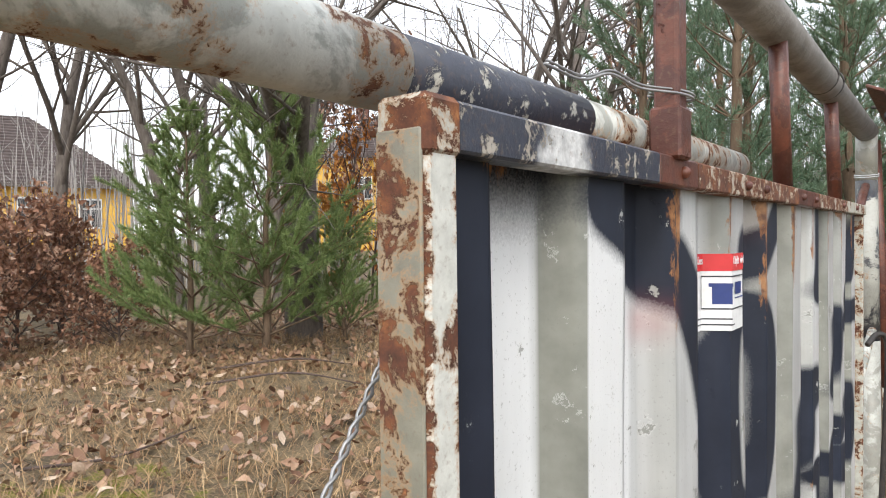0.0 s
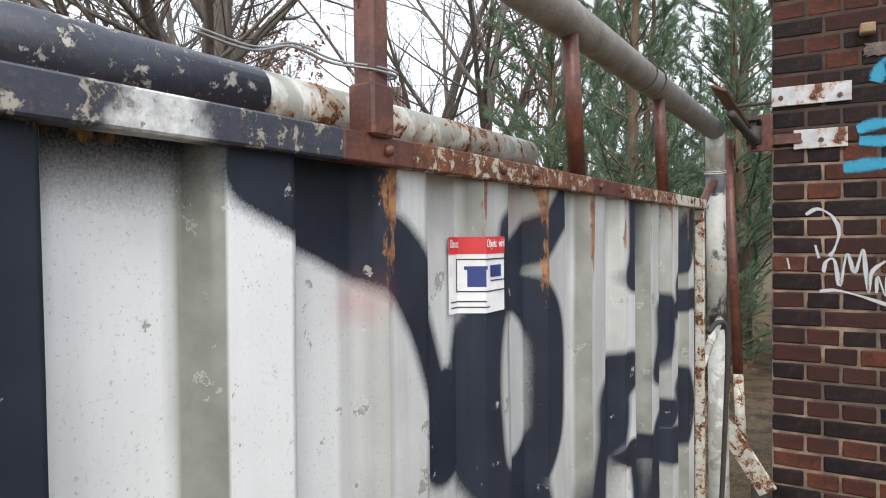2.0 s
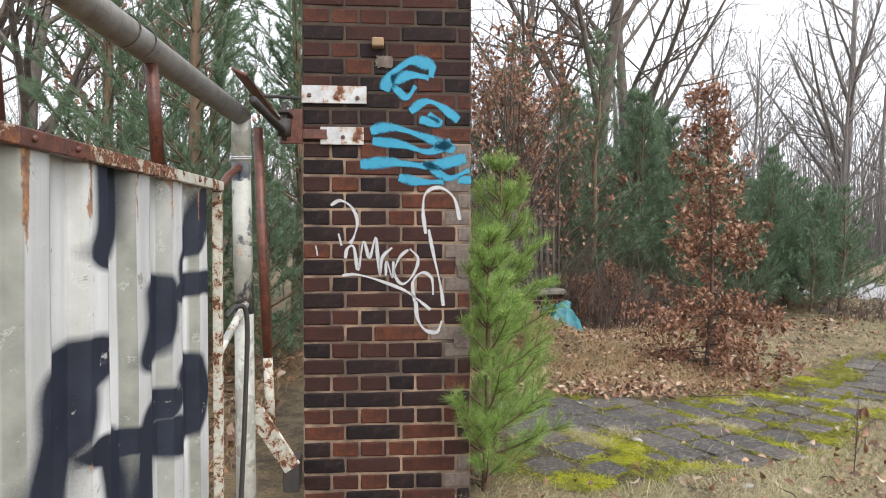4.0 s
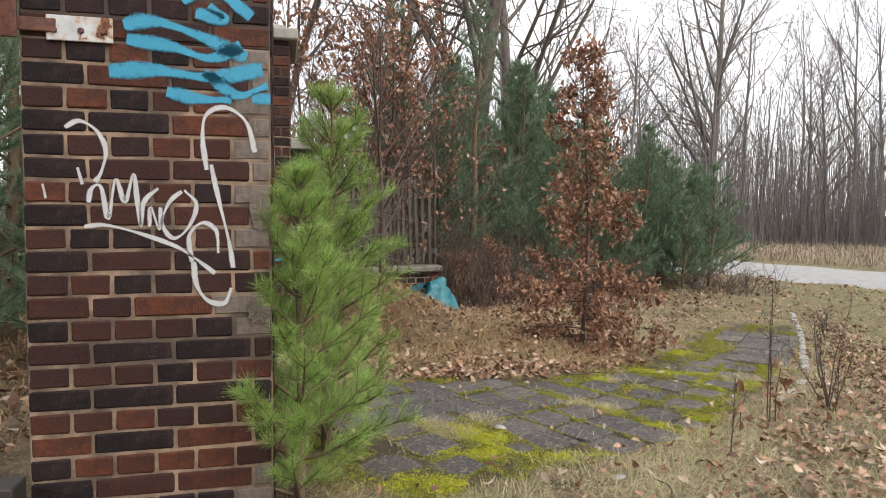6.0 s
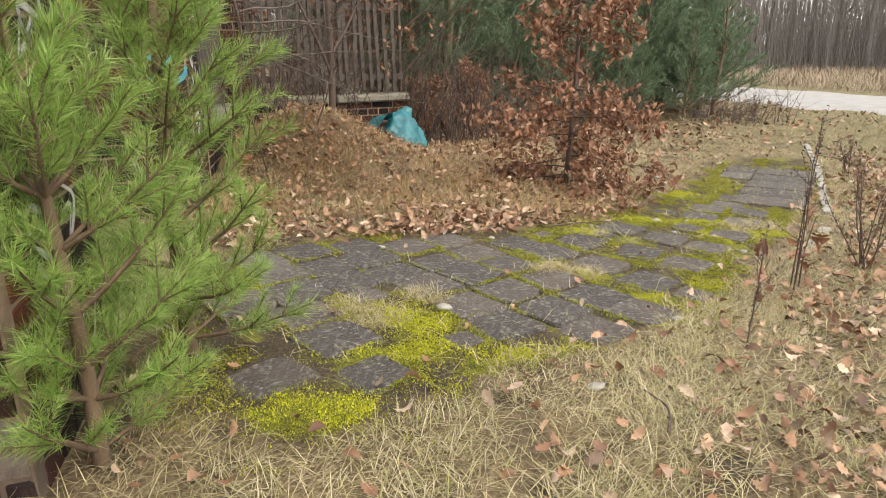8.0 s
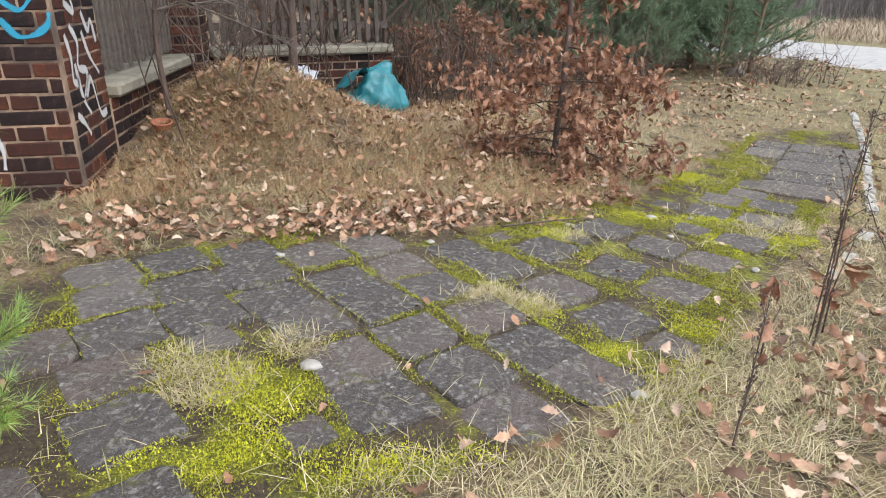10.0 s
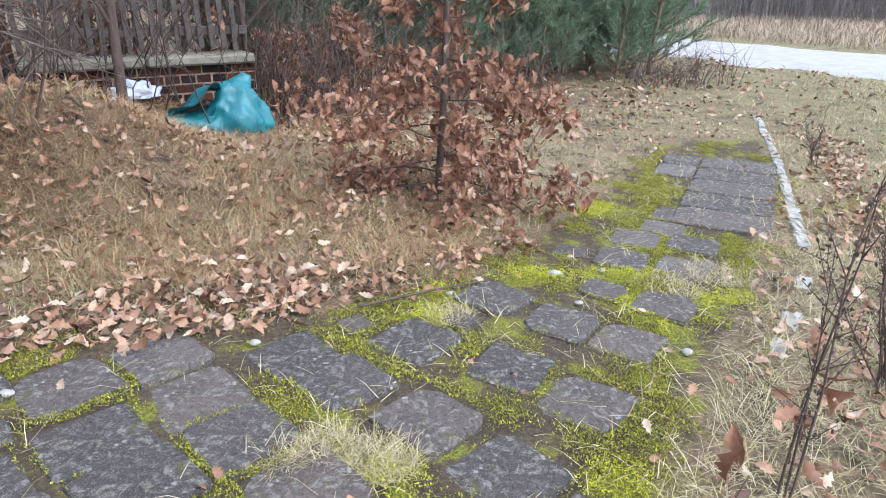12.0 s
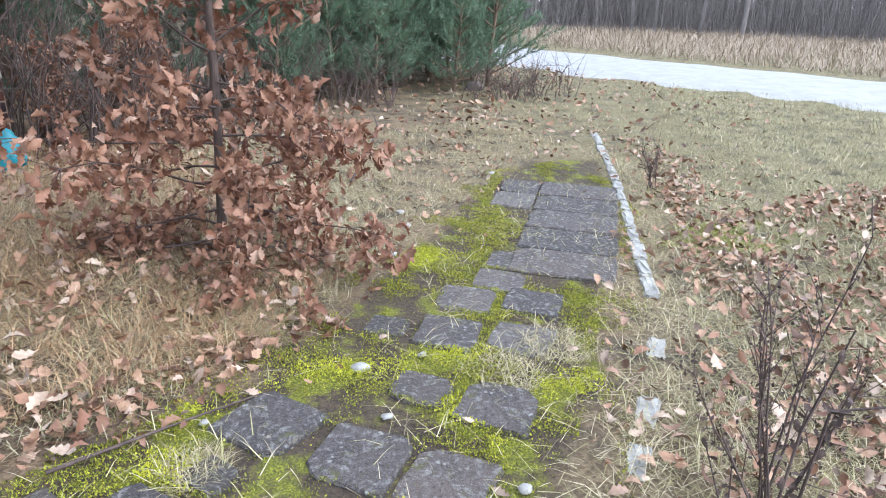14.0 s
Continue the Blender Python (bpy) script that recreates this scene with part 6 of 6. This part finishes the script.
def barbed_wire():
    t = thing("barbed_wire", pose(0, 0, 0), "twisted galvanised wire tied to the gate's end post", "wire")
    a, b = np.array([-0.290, 0.345, 1.486]), np.array([-0.085, -0.555, 0.633])
    n = 240
    u = np.linspace(0, 1, n)[:, None]
    line = a + (b - a) * u + np.array([0, 0, -0.004]) * (u * (1 - u) * 4)
    d = (b - a) / np.linalg.norm(b - a)
    s1 = np.cross(d, [0, 0, 1.0])
    s1 /= np.linalg.norm(s1)
    s2 = np.cross(d, s1)
    for ph in (0, math.pi):
        ang = u[:, 0] * 300 + ph
        pipe("strand", line + 0.0019 * (np.cos(ang)[:, None] * s1 + np.sin(ang)[:, None] * s2), [0.0013], M_WIRE, t, 5)
    t2 = thing("tie_wire", pose(0, 0, 0), "thin twisted wire tied round the rusty upright", "wire")
    pts = [(-0.27, 0.52, 1.690), (-0.262, 0.58, 1.686), (-0.25, 0.62, 1.697), (-0.235, 0.66, 1.688), (-0.205, 0.695, 1.684), (-0.200, 0.725, 1.682), (-0.225, 0.73, 1.684), (-0.24, 0.70, 1.687)]
    pipe("strand", pts, [0.0016], M_WIRE, t2, 5, curve=8)
    pipe("strand", [(x, y + 0.004, z + 0.004) for x, y, z in pts], [0.0013], M_WIRE, t2, 5, curve=8)


M_WIRE = make_plain("dull_wire", (0.22, 0.22, 0.22), (0.36, 0.36, 0.36), 60, 0.45, 0.7, bump=0.1)
barbed_wire()


# ---------------------------------------------------------------- signs
def words(name, text, size, place, material, parent, turn=(90, 0, 0), stretch=1.0):
    cu = bpy.data.curves.new(name, "FONT")
    cu.body, cu.size, cu.extrude, cu.align_x, cu.align_y = text, size, 0.0002, "LEFT", "BOTTOM"
    tmp = new(name, cu)
    bpy.context.view_layer.update()
    me = bpy.data.meshes.new_from_object(tmp.evaluated_get(bpy.context.evaluated_depsgraph_get()))
    bpy.data.objects.remove(tmp)
    me.materials.clear()
    me.materials.append(material)
    ob = new(name, me)
    ob.parent = parent
    ob.matrix_basis = pose(*place, *turn) @ Matrix.Diagonal((stretch, 1, 1, 1))
    return ob


def gate_sticker():
    """A printed notice stuck on the sheet, bent over one rib."""
    t = thing("warning_sticker", GATE_M, "white security notice with a red band stuck to the gate", "sign")
    s0, s1, z0, z1 = 0.671, 0.768, 1.403, 1.510

    def sheet(name, a0, a1, b0, b1, lift, mat):
        ss = np.unique(np.concatenate([np.linspace(a0, a1, 60)]))
        x = profile(ss) - 0.008 + lift
        v = [(x[i], ss[i], b) for b in (b0, b1) for i in range(len(ss))]
        n = len(ss)
        f = [(i, i + 1, n + i + 1, n + i) for i in range(n - 1)]
        return part(name, mesh_of(name, v, f, mat), mat, t)

    sheet("backing", s0, s1, z0, z1, 0.0035, M_WHITE)
    sheet("red_band", s0, s1, 1.486, z1, 0.0045, M_RED)
    for a0, a1, b0, b1, mat in ((0.690, 0.768, 1.4775, 1.4795, M_INK), (0.690, 0.768, 1.4325, 1.4345, M_INK), (0.690, 0.6925, 1.4345, 1.4775, M_INK),
                                (0.700, 0.712, 1.440, 1.464, M_BLUE), (0.698, 0.716, 1.464, 1.469, M_BLUE), (0.724, 0.756, 1.453, 1.470, M_BLUE), (0.724, 0.766, 1.447, 1.4490, M_BLUE),
                                (0.676, 0.712, 1.4185, 1.4205, M_INK), (0.676, 0.722, 1.4105, 1.4125, M_INK)):
        sheet("printed_mark", a0, a1, b0, b1, 0.0045, mat)
    flat = float(profile(np.array([0.67]))[0])
    words("red_band_text", "Dieses", 0.0165, (flat - 0.0025, 0.6725, 1.4920), M_WHITE, t, (90, 0, 90), 0.50)
    words("red_band_text", "Objekt", 0.0165, (-0.0025, 0.7125, 1.4920), M_WHITE, t, (90, 0, 90), 0.62)
    words("red_band_text", "wird", 0.0165, (-0.0025, 0.7480, 1.4920), M_WHITE, t, (90, 0, 90), 0.60)
    return t


gate_sticker()


def tree_sign():
    d = Vector((0.749, -0.663, 0)).normalized()
    ang = math.degrees(math.atan2(d.y, d.x)) + 90
    t = thing("warning_board", pose(-6.62, 5.55, 2.98, 0, 3, ang), "white metal board with black lettering nailed to a tree", "sign")
    part("board", box((0.46, 0.012, 0.33), (0, 0, 0), 0.004), M_WHITE, t)
    part("frame", box((0.47, 0.008, 0.012), (0, -0.004, 0.165), 0.002), M_INK, t)
    words("heading", "ACHTUNG !", 0.062, (-0.15, -0.008, 0.075), M_INK, t)
    for k, w in enumerate((0.36, 0.30)):
        part("lettering_bar", box((w, 0.003, 0.014), (0, -0.0075, 0.035 - 0.035 * k), 0.001), M_INK, t)
    part("nail_batten", box((0.03, 0.5, 0.03), (0, 0.25, 0.05), 0.003), M_PICKET, t)


tree_sign()


# ---------------------------------------------------------------- bag, litter, stones
def tarp_bag():
    t = thing("tarpaulin_bag", pose(2.58, 9.28, gz(2.58, 9.28) - 0.02, 0, 0, -8), "crumpled teal tarpaulin bag slumped in dry grass", "bag")
    bm = bmesh.new()
    bmesh.ops.create_icosphere(bm, subdivisions=5, radius=1.0)
    for v in bm.verts:
        n = v.co.copy()
        a = math.atan2(n.y, n.x)
        lean = 0.5 + 0.5 * n.x
        top = 0.24 + 0.34 * lean ** 1.4
        r = 0.48 * (1 + 0.10 * math.cos(3 * a + 1.0))
        crease = noise.fractal(Vector((n.x * 1.6, n.y * 1.6, n.z * 1.3)), 1.0, 2.1, 4)
        fold = abs(noise.noise(Vector((n.x * 3.1 + n.z * 1.5, n.y * 2.6, n.z * 1.1 + 3)))) ** 0.6
        k = 1 + 0.20 * crease - 0.16 * fold
        z = max(n.z, -0.15) + 0.15
        sq = 1 - 0.30 * max(0.0, n.z) ** 2
        v.co = Vector((n.x * r * k * sq + 0.07 * max(n.z, 0), n.y * 0.28 * k * sq, z * top * (0.9 + 0.25 * crease)))
        if n.x < -0.05 and n.z > 0.35:
            v.co.z -= 0.10 * (n.z - 0.35) * 2
    part("bag_body", bm, M_TARP, t, smooth=True)
    flap = bmesh.new()
    bmesh.ops.create_grid(flap, x_segments=14, y_segments=10, size=0.5)
    for v in flap.verts:
        x, y = v.co.x, v.co.y
        v.co = Vector((-0.12 + x * 0.42, -0.10 + y * 0.30, 0.30 + 0.16 * x + 0.05 * math.sin(7 * x + 3 * y) + 0.05 * noise.noise(Vector((x * 4, y * 4, 1))) - 0.22 * max(0, -x - 0.15)))
    part("bag_flap", flap, M_TARP, t, smooth=True)
    dark = box((0.20, 0.10, 0.05), (-0.10, -0.14, 0.235), 0.02, turn=pose(0, 0, 0, 0, -18, 0))
    part("bag_opening", dark, M_BLACK, t, "dark open mouth of the bag")
    w = thing("plastic_wrapper", pose(1.98, 9.45, gz(1.98, 9.45) + 0.01, 0, 0, 15), "crumpled white and pale blue plastic wrapper among leaves", "litter")
    bm = bmesh.new()
    bmesh.ops.create_icosphere(bm, subdivisions=3, radius=1.0)
    for v in bm.verts:
        k = 1 + 0.45 * noise.noise(v.co * 2.2)
        v.co = Vector((v.co.x * 0.19 * k, v.co.y * 0.10 * k, max(0, v.co.z + 0.3) * 0.10 * k))
    part("wrapper", bm, make_plain("white_plastic", (0.36, 0.41, 0.50), (0.55, 0.58, 0.63), 12, 0.35, bump=0.1), w)


tarp_bag()


def pebble(name, x, y, size, flat, seed, label, mat, turn=0):
    r = random.Random(seed)
    bm = bmesh.new()
    bmesh.ops.create_icosphere(bm, subdivisions=2, radius=1.0)
    for v in bm.verts:
        k = 1 + 0.28 * noise.noise(v.co * 1.7 + Vector((seed, 0, 0)))
        v.co = Vector((v.co.x * size * k, v.co.y * size * 0.75 * k, v.co.z * size * flat * k))
    me = bpy.data.meshes.new(name)
    bm.to_mesh(me)
    bm.free()
    me.materials.append(mat)
    me.polygons.foreach_set("use_smooth", np.ones(len(me.polygons), dtype=bool))
    ob = new(name, me)
    ob.matrix_basis = pose(x, y, gz(x, y) + size * flat * 0.35, r.uniform(-8, 8), r.uniform(-8, 8), turn)
    tagged(ob, label, "stone")


pebble("stone", 3.95, 5.90, 0.036, 0.5, 1, "rounded pale stone lying on the moss", M_STONE)
pebble("stone", 2.02, 4.47, 0.034, 0.4, 2, "broken pale stone beside a paver", M_STONE)
pebble("stone", 4.08, 5.14, 0.024, 0.5, 3, "small white stone at the path's edge", M_STONE)
pebble("stone", 2.35, 3.70, 0.035, 0.3, 4, "flat pale stone in dry grass", M_STONE)
for k, (x, y, q) in enumerate(((3.0, 4.2, .03), (3.9, 5.6, .02), (4.2, 5.9, .018), (2.6, 5.55, .02), (1.9, 5.4, .022), (4.6, 6.9, .03), (4.9, 7.3, .035), (5.0, 7.55, .03), (6.1, 8.1, .03), (3.4, 5.8, .016))):
    pebble("pebble", x, y, q, 0.5, 20 + k, "small pale pebble on the path", M_STONE)
pebble("stump", 8.75, 12.2, 0.16, 0.7, 9, "dark cut stump at the thicket's edge", M_BARK)


def kerb_stones():
    """Broken pale kerb along the path."""
    k = tagged(new("kerb"), "broken pale concrete kerb half buried in grass", "kerb", kind="structure")
    line = smooth_line([(x, y, 0) for x, y in KERB], 30)[:, :2]
    seg = np.linalg.norm(np.diff(line, axis=0), axis=1)
    cum = np.concatenate([[0], np.cumsum(seg)])
    rng = random.Random(8)
    s = 0.1
    while s < cum[-1] - 0.5:
        ln = rng.uniform(0.14, 0.34)
        if not (1.05 < s < 1.35 or 0.45 < s < 0.62):
            c = [float(np.interp(s + ln / 2, cum, line[:, i])) for i in (0, 1)]
            e = [float(np.interp(s + ln, cum, line[:, i])) for i in (0, 1)]
            ang = math.degrees(math.atan2(e[1] - c[1], e[0] - c[0]))
            bm = box((ln * 0.96, rng.uniform(0.05, 0.078), 0.09), (0, 0, -0.036), 0.012)
            bmesh.ops.subdivide_edges(bm, edges=list(bm.edges), cuts=2, use_grid_fill=True)
            for v in bm.verts:
                v.co += Vector((rng.uniform(-1, 1) * .006, rng.uniform(-1, 1) * .009, rng.uniform(-1, 1) * .006))
            ob = part("kerb_stone", bm, M_STONE, k)
            ob.matrix_basis = pose(c[0], c[1], gz(*c) + (0.010 if s > 1.3 else -0.004), rng.uniform(-3, 3), rng.uniform(-3, 3), ang)
        s += ln + rng.uniform(0.0, 0.04)


kerb_stones()

pot = thing("broken_pot", pose(1.12, 7.22, gz(1.12, 7.22) - 0.01, 12, 0, 20), "broken terracotta pot beside the low wall", "pot")
bm = bmesh.new()
bmesh.ops.create_cone(bm, cap_ends=False, segments=20, radius1=0.042, radius2=0.068, depth=0.07, matrix=pose(0, 0, 0.03))
bmesh.ops.solidify(bm, geom=list(bm.faces), thickness=0.009)
part("pot_body", bm, M_TERRA, pot)


# ---------------------------------------------------------------- weeds and fallen twigs
def weed(name, x, y, h, stems, seed, label, spread_a=0.25):
    """Dry upright stalks studded with seed heads."""
    rng = np.random.default_rng(seed)
    t = thing(name, stand(x, y), label, "weed")
    s, heads = Soup(), []
    for k in range(stems):
        d = np.array([rng.normal(0, spread_a), rng.normal(0, spread_a), 1.0])
        pts = [np.array([rng.normal(0, 0.02), rng.normal(0, 0.02), -0.02])]
        L = h * rng.uniform(0.6, 1.05)
        for i in range(6):
            d = d / np.linalg.norm(d) + rng.normal(0, 0.05, 3)
            pts.append(pts[-1] + d / np.linalg.norm(d) * L / 6)
        s.line(pts, [0.004, 0.0015], 5)
        for i in range(2, 7):
            for _ in range(2):
                e = d + rng.normal(0, 0.45, 3)
                q = pts[i] + e / np.linalg.norm(e) * rng.uniform(0.05, 0.16)
                s.line([pts[i], q], [0.0018, 0.001], 3)
                for f in np.linspace(0.2, 1, 6):
                    heads.append(pts[i] + (q - pts[i]) * f + rng.normal(0, 0.003, 3))
            for f in np.linspace(0, 1, 9):
                heads.append(pts[i - 1] + (pts[i] - pts[i - 1]) * f + rng.normal(0, 0.005, 3))
    part("stalk", s.mesh("stalk", M_TWIG), M_TWIG, t)
    c = Soup()
    leaves_at(c, np.array(heads), (0.008, 0.016), (LIT_A,), 0.2, rng)
    tagged(part("seed_head", c.mesh("seed_head", M_TWIG), M_TWIG, t), kind="stuff")
    return t


weed("dry_weed", 3.80, 4.42, 0.95, 3, 51, "tall dark dry weed stalk beside the path", 0.10)
weed("dry_weed", 4.62, 4.78, 0.78, 9, 52, "clump of dark dry weed stalks beside the kerb", 0.24)
weed("dry_weed", 3.12, 3.95, 0.62, 1, 53, "thin single dry stalk in the grass", 0.06)
weed("dry_weed", 6.9, 7.2, 0.35, 5, 54, "low dry weed by the kerb", 0.3)


def shoot(x, y, h, seed, n):
    """A knee-high oak shoot with a few brown leaves."""
    rng = np.random.default_rng(seed)
    t = thing("oak_seedling", stand(x, y), "knee-high oak seedling with a few brown leaves", "plant")
    v, f, c = tube([(0, 0, -0.02), (0.01, 0.01, h * 0.5), (0.03, -0.01, h)], [0.004, 0.002], 5)
    part("stem", mesh_of("stem", v, tris(f, c), M_TWIG), M_TWIG, t)
    s = Soup()
    P = np.stack([rng.normal(0.02, 0.03, n), rng.normal(0, 0.03, n), rng.uniform(0.35, 1.0, n) * h], -1)
    leaves_at(s, P, (0.06, 0.11), (LEAF_A, LEAF_B), 0.3, rng)
    part("foliage", s.mesh("foliage", M_DRYLEAF), M_DRYLEAF, t)


shoot(3.50, 4.32, 0.24, 61, 7)
shoot(3.95, 4.55, 0.38, 62, 9)


def fallen(name, pts, r, label):
    v, f, c = tube(smooth_line(pts, 6), [r, r * 0.4], 6)
    tagged(new(name, mesh_of(name, v, tris(f, c), M_TWIG, smooth=True)), label, "branch")


def on_ground(x, y, up=0.02):
    return (x, y, gz(x, y) + up)


fallen("fallen_branch", [on_ground(-5.9, 4.0, 0.04), on_ground(-5.3, 4.5, 0.14), on_ground(-4.9, 5.0, 0.05)], 0.016, "fallen pale branch lying in dry leaves")
fallen("fallen_branch", [on_ground(-5.3, 3.5, 0.05), on_ground(-4.6, 3.9, 0.18), on_ground(-4.0, 4.2, 0.12)], 0.013, "dead twig lying in the dry grass")
fallen("fallen_branch", [on_ground(-4.3, 1.6, 0.03), on_ground(-4.0, 2.0, 0.05), on_ground(-3.9, 2.5, 0.12)], 0.012, "bent dead twig on the moss")
fallen("fallen_branch", [on_ground(3.0, 5.72), on_ground(3.3, 5.78, 0.03), on_ground(3.6, 5.86)], 0.006, "thin dead twig at the pavers' edge")
fallen("fallen_branch", [on_ground(5.0, 8.3, 0.03), on_ground(5.5, 8.9, 0.25), on_ground(5.8, 9.6, 0.3)], 0.010, "dead branch leaning in the grass")
fallen("fallen_branch", [on_ground(2.4, 3.35), on_ground(2.46, 3.45, 0.04), on_ground(2.47, 3.6, 0.03)], 0.005, "dry pale twig in the grass")


# ---------------------------------------------------------------- houses
def hip_house(m, w, d, eave, ridge, label, windows, chimneys=()):
    t = thing("house", m, label, "house")
    part("wall", box((w, d, eave + 0.6), (0, d / 2, eave / 2 - 0.3), 0.02), M_YELLOW, t)
    bm = bmesh.new()
    o, run = 0.5, d * 0.5
    base = [bm.verts.new(q) for q in ((-w / 2 - o, -o, eave), (w / 2 + o, -o, eave), (w / 2 + o, d + o, eave), (-w / 2 - o, d + o, eave))]
    top = [bm.verts.new(q) for q in ((-w / 2 + run, d / 2, ridge), (w / 2 - run, d / 2, ridge))]
    for q in ((0, 1, 5, 4), (1, 2, 5), (2, 3, 4, 5), (3, 0, 4), (3, 2, 1, 0)):
        bm.faces.new([(base + top)[i] for i in q])
    bmesh.ops.recalc_face_normals(bm, faces=bm.faces)
    roof = part("roof", bm, M_ROOF, t, "dark brown tiled hip roof")
    rows = 22
    for k in range(rows):
        f = (k + 0.5) / rows
        half = (w / 2 + o) * (1 - f) + (w / 2 - run) * f
        y, z = -o + (d / 2 + o) * f, eave + (ridge - eave) * f
        part("tile_course", box((half * 2, 0.05, 0.07), (0, y - 0.02, z + 0.02), 0.0), M_ROOF, roof)
    part("eaves_board", box((w + 2 * o, 0.06, 0.18), (0, -o, eave - 0.06), 0.01), M_PICKET, t)
    for x, z in windows:
        win = part("window", box((1.0, 0.12, 1.45), (x, -0.03, z), 0.01), M_WHITE, t, "white window frame")
        for dx in (-0.24, 0.24):
            for dz, hh in ((-0.22, 0.82), (0.46, 0.36)):
                part("pane", box((0.40, 0.05, hh), (x + dx, -0.10, z + dz), 0.0), M_GLASS, win)
    for x, y in chimneys:
        part("chimney", box((0.9, 0.7, 2.2), (x, y, ridge + 0.2), 0.02), make_plain("chimney_brick", (0.16, 0.07, 0.05), (0.22, 0.1, 0.07), 4, 0.9), t)
    return t


hip_house(pose(-34.4, 11.2, 0.4, 0, 0, 67), 13.0, 9.0, 3.75, 7.6, "single-storey yellow house with a dark hipped roof", [(-0.5, 2.55), (2.1, 2.45), (4.6, 2.4), (-3.2, 2.55)])
hip_house(pose(-25.5, 33.0, 0.0, 0, 0, 38), 15.0, 10.0, 6.6, 10.6, "far yellow house with a dark roof and two chimneys", [(-4, 4.6), (0, 4.6), (4, 4.6)], [(-4.5, 5.0), (3.2, 5.0)])


# ---------------------------------------------------------------- pieces of walls and pavements
def mortared(a, z):
    """Where old mortar is spread over the pillar's edge bricks."""
    return a > 0.66 and (1.18 < z < 1.70 or 0.88 < z < 1.05 or 0.2 < z < 0.36) or a > 0.72 and 1.70 <= z < 1.95


lay(P1, (0, 0, 0), (1, 0, 0), (0, -1, 0), 0.79, 0.0, 2.73, 0, mortared)
lay(P1, (0.79, 0.062, 0), (0, 1, 0), (1, 0, 0), 0.728, 0.0, 2.73, 1)
lay(P2, (0, 0, 0), (1, 0, 0), (0, -1, 0), 0.79, 0.0, 2.62)
lay(P2, (0.79, 0.062, 0), (0, 1, 0), (1, 0, 0), 0.656, 0.0, 2.62, 1)
lay(P3, (0, 0, 0), (1, 0, 0), (0, -1, 0), 0.46, 0.0, 2.1)
lay(P3, (0.46, 0.062, 0), (0, 1, 0), (1, 0, 0), 0.398, 0.0, 2.1, 1)
lay(W1, (0, -0.13, 0), (1, 0, 0), (0, -1, 0), W1_LEN, -0.08, 0.545)
lay(W2, (0, -0.13, 0), (1, 0, 0), (0, -1, 0), W2_LEN, 0.0, 0.545)


def paver_mesh(w, h, thick=0.05):
    """A slab with worn, uneven corners."""
    bm = bmesh.new()
    ring = []
    for cx, cy in ((-1, -1), (1, -1), (1, 1), (-1, 1)):
        cut = random.choice((0.006, 0.01, 0.016, 0.03, 0.05))
        px, py = cx * w / 2, cy * h / 2
        first, last = (px - cx * cut, py), (px, py - cy * cut)
        if cx * cy > 0:
            first, last = last, first
        ring += [first, last]
    full = []
    for i, (ax, ay) in enumerate(ring):
        bx, by = ring[(i + 1) % len(ring)]
        full.append((ax, ay))
        if math.hypot(bx - ax, by - ay) > 0.1:
            full += [(ax + (bx - ax) * f, ay + (by - ay) * f) for f in (0.34, 0.67)]
    ring = [(x * k, y * k) for x, y in full for k in (1 + random.uniform(-.045, .02),)]
    low = [bm.verts.new((x, y, -thick)) for x, y in ring]
    mid = [bm.verts.new((x, y, -0.008)) for x, y in ring]
    top = [bm.verts.new((x * 0.965, y * 0.965, 0.0)) for x, y in ring]
    n = len(ring)
    for i in range(n):
        j = (i + 1) % n
        bm.faces.new((low[i], low[j], mid[j], mid[i]))
        bm.faces.new((mid[i], mid[j], top[j], top[i]))
    c = bm.verts.new((0, 0, random.uniform(-.003, .001)))
    for i in range(n):
        bm.faces.new((top[i], top[(i + 1) % n], c))
    bmesh.ops.recalc_face_normals(bm, faces=bm.faces)
    me = bpy.data.meshes.new("paver")
    bm.to_mesh(me)
    bm.free()
    me.materials.append(M_PAVER)
    return me


def lay_pavers():
    path = tagged(new("pavement"), "old square concrete pavers sunk in moss", "pavement", kind="structure")
    shapes = [paver_mesh(random.uniform(0.246, 0.264), random.uniform(0.240, 0.258)) for _ in range(18)]
    wide = [paver_mesh(0.555, SLAB_STEP - 0.012) for _ in range(3)]
    narrow = [paver_mesh(0.28, SLAB_STEP - 0.012) for _ in range(2)]
    rng = random.Random(6)
    for x, y, a, w in PAVERS:
        ob = new("paver", rng.choice(shapes))
        ob.parent = path
        k = w / 0.252
        ob.matrix_basis = pose(x, y, gz(x, y) + 0.005 + rng.uniform(-.009, .005), rng.uniform(-1.4, 1.4), rng.uniform(-1.4, 1.4),
                               a + rng.choice((0, 90, 180, 270)) + rng.uniform(-2, 2)) @ Matrix.Diagonal((k, k * (1.12 if k < 0.95 else 1.0), 1, 1))
    c, sn = math.cos(radians(SLAB_TURN)), math.sin(radians(SLAB_TURN))
    for k in range(5):
        for side in (0, 1):
            if side and k < 3:
                continue
            u, v = (k + 0.5) * SLAB_STEP, (0.0, 0.425)[side]
            x, y = SLAB_O[0] + u * c - v * sn, SLAB_O[1] + u * sn + v * c
            ob = new("paver", wide[k % 3] if side == 0 else narrow[k % 2])
            ob.parent = path
            ob.matrix_basis = pose(x, y, gz(x, y) + 0.006 + rng.uniform(-.004, .004), 0, 0, SLAB_TURN + 90 + rng.uniform(-1, 1))


lay_pavers()
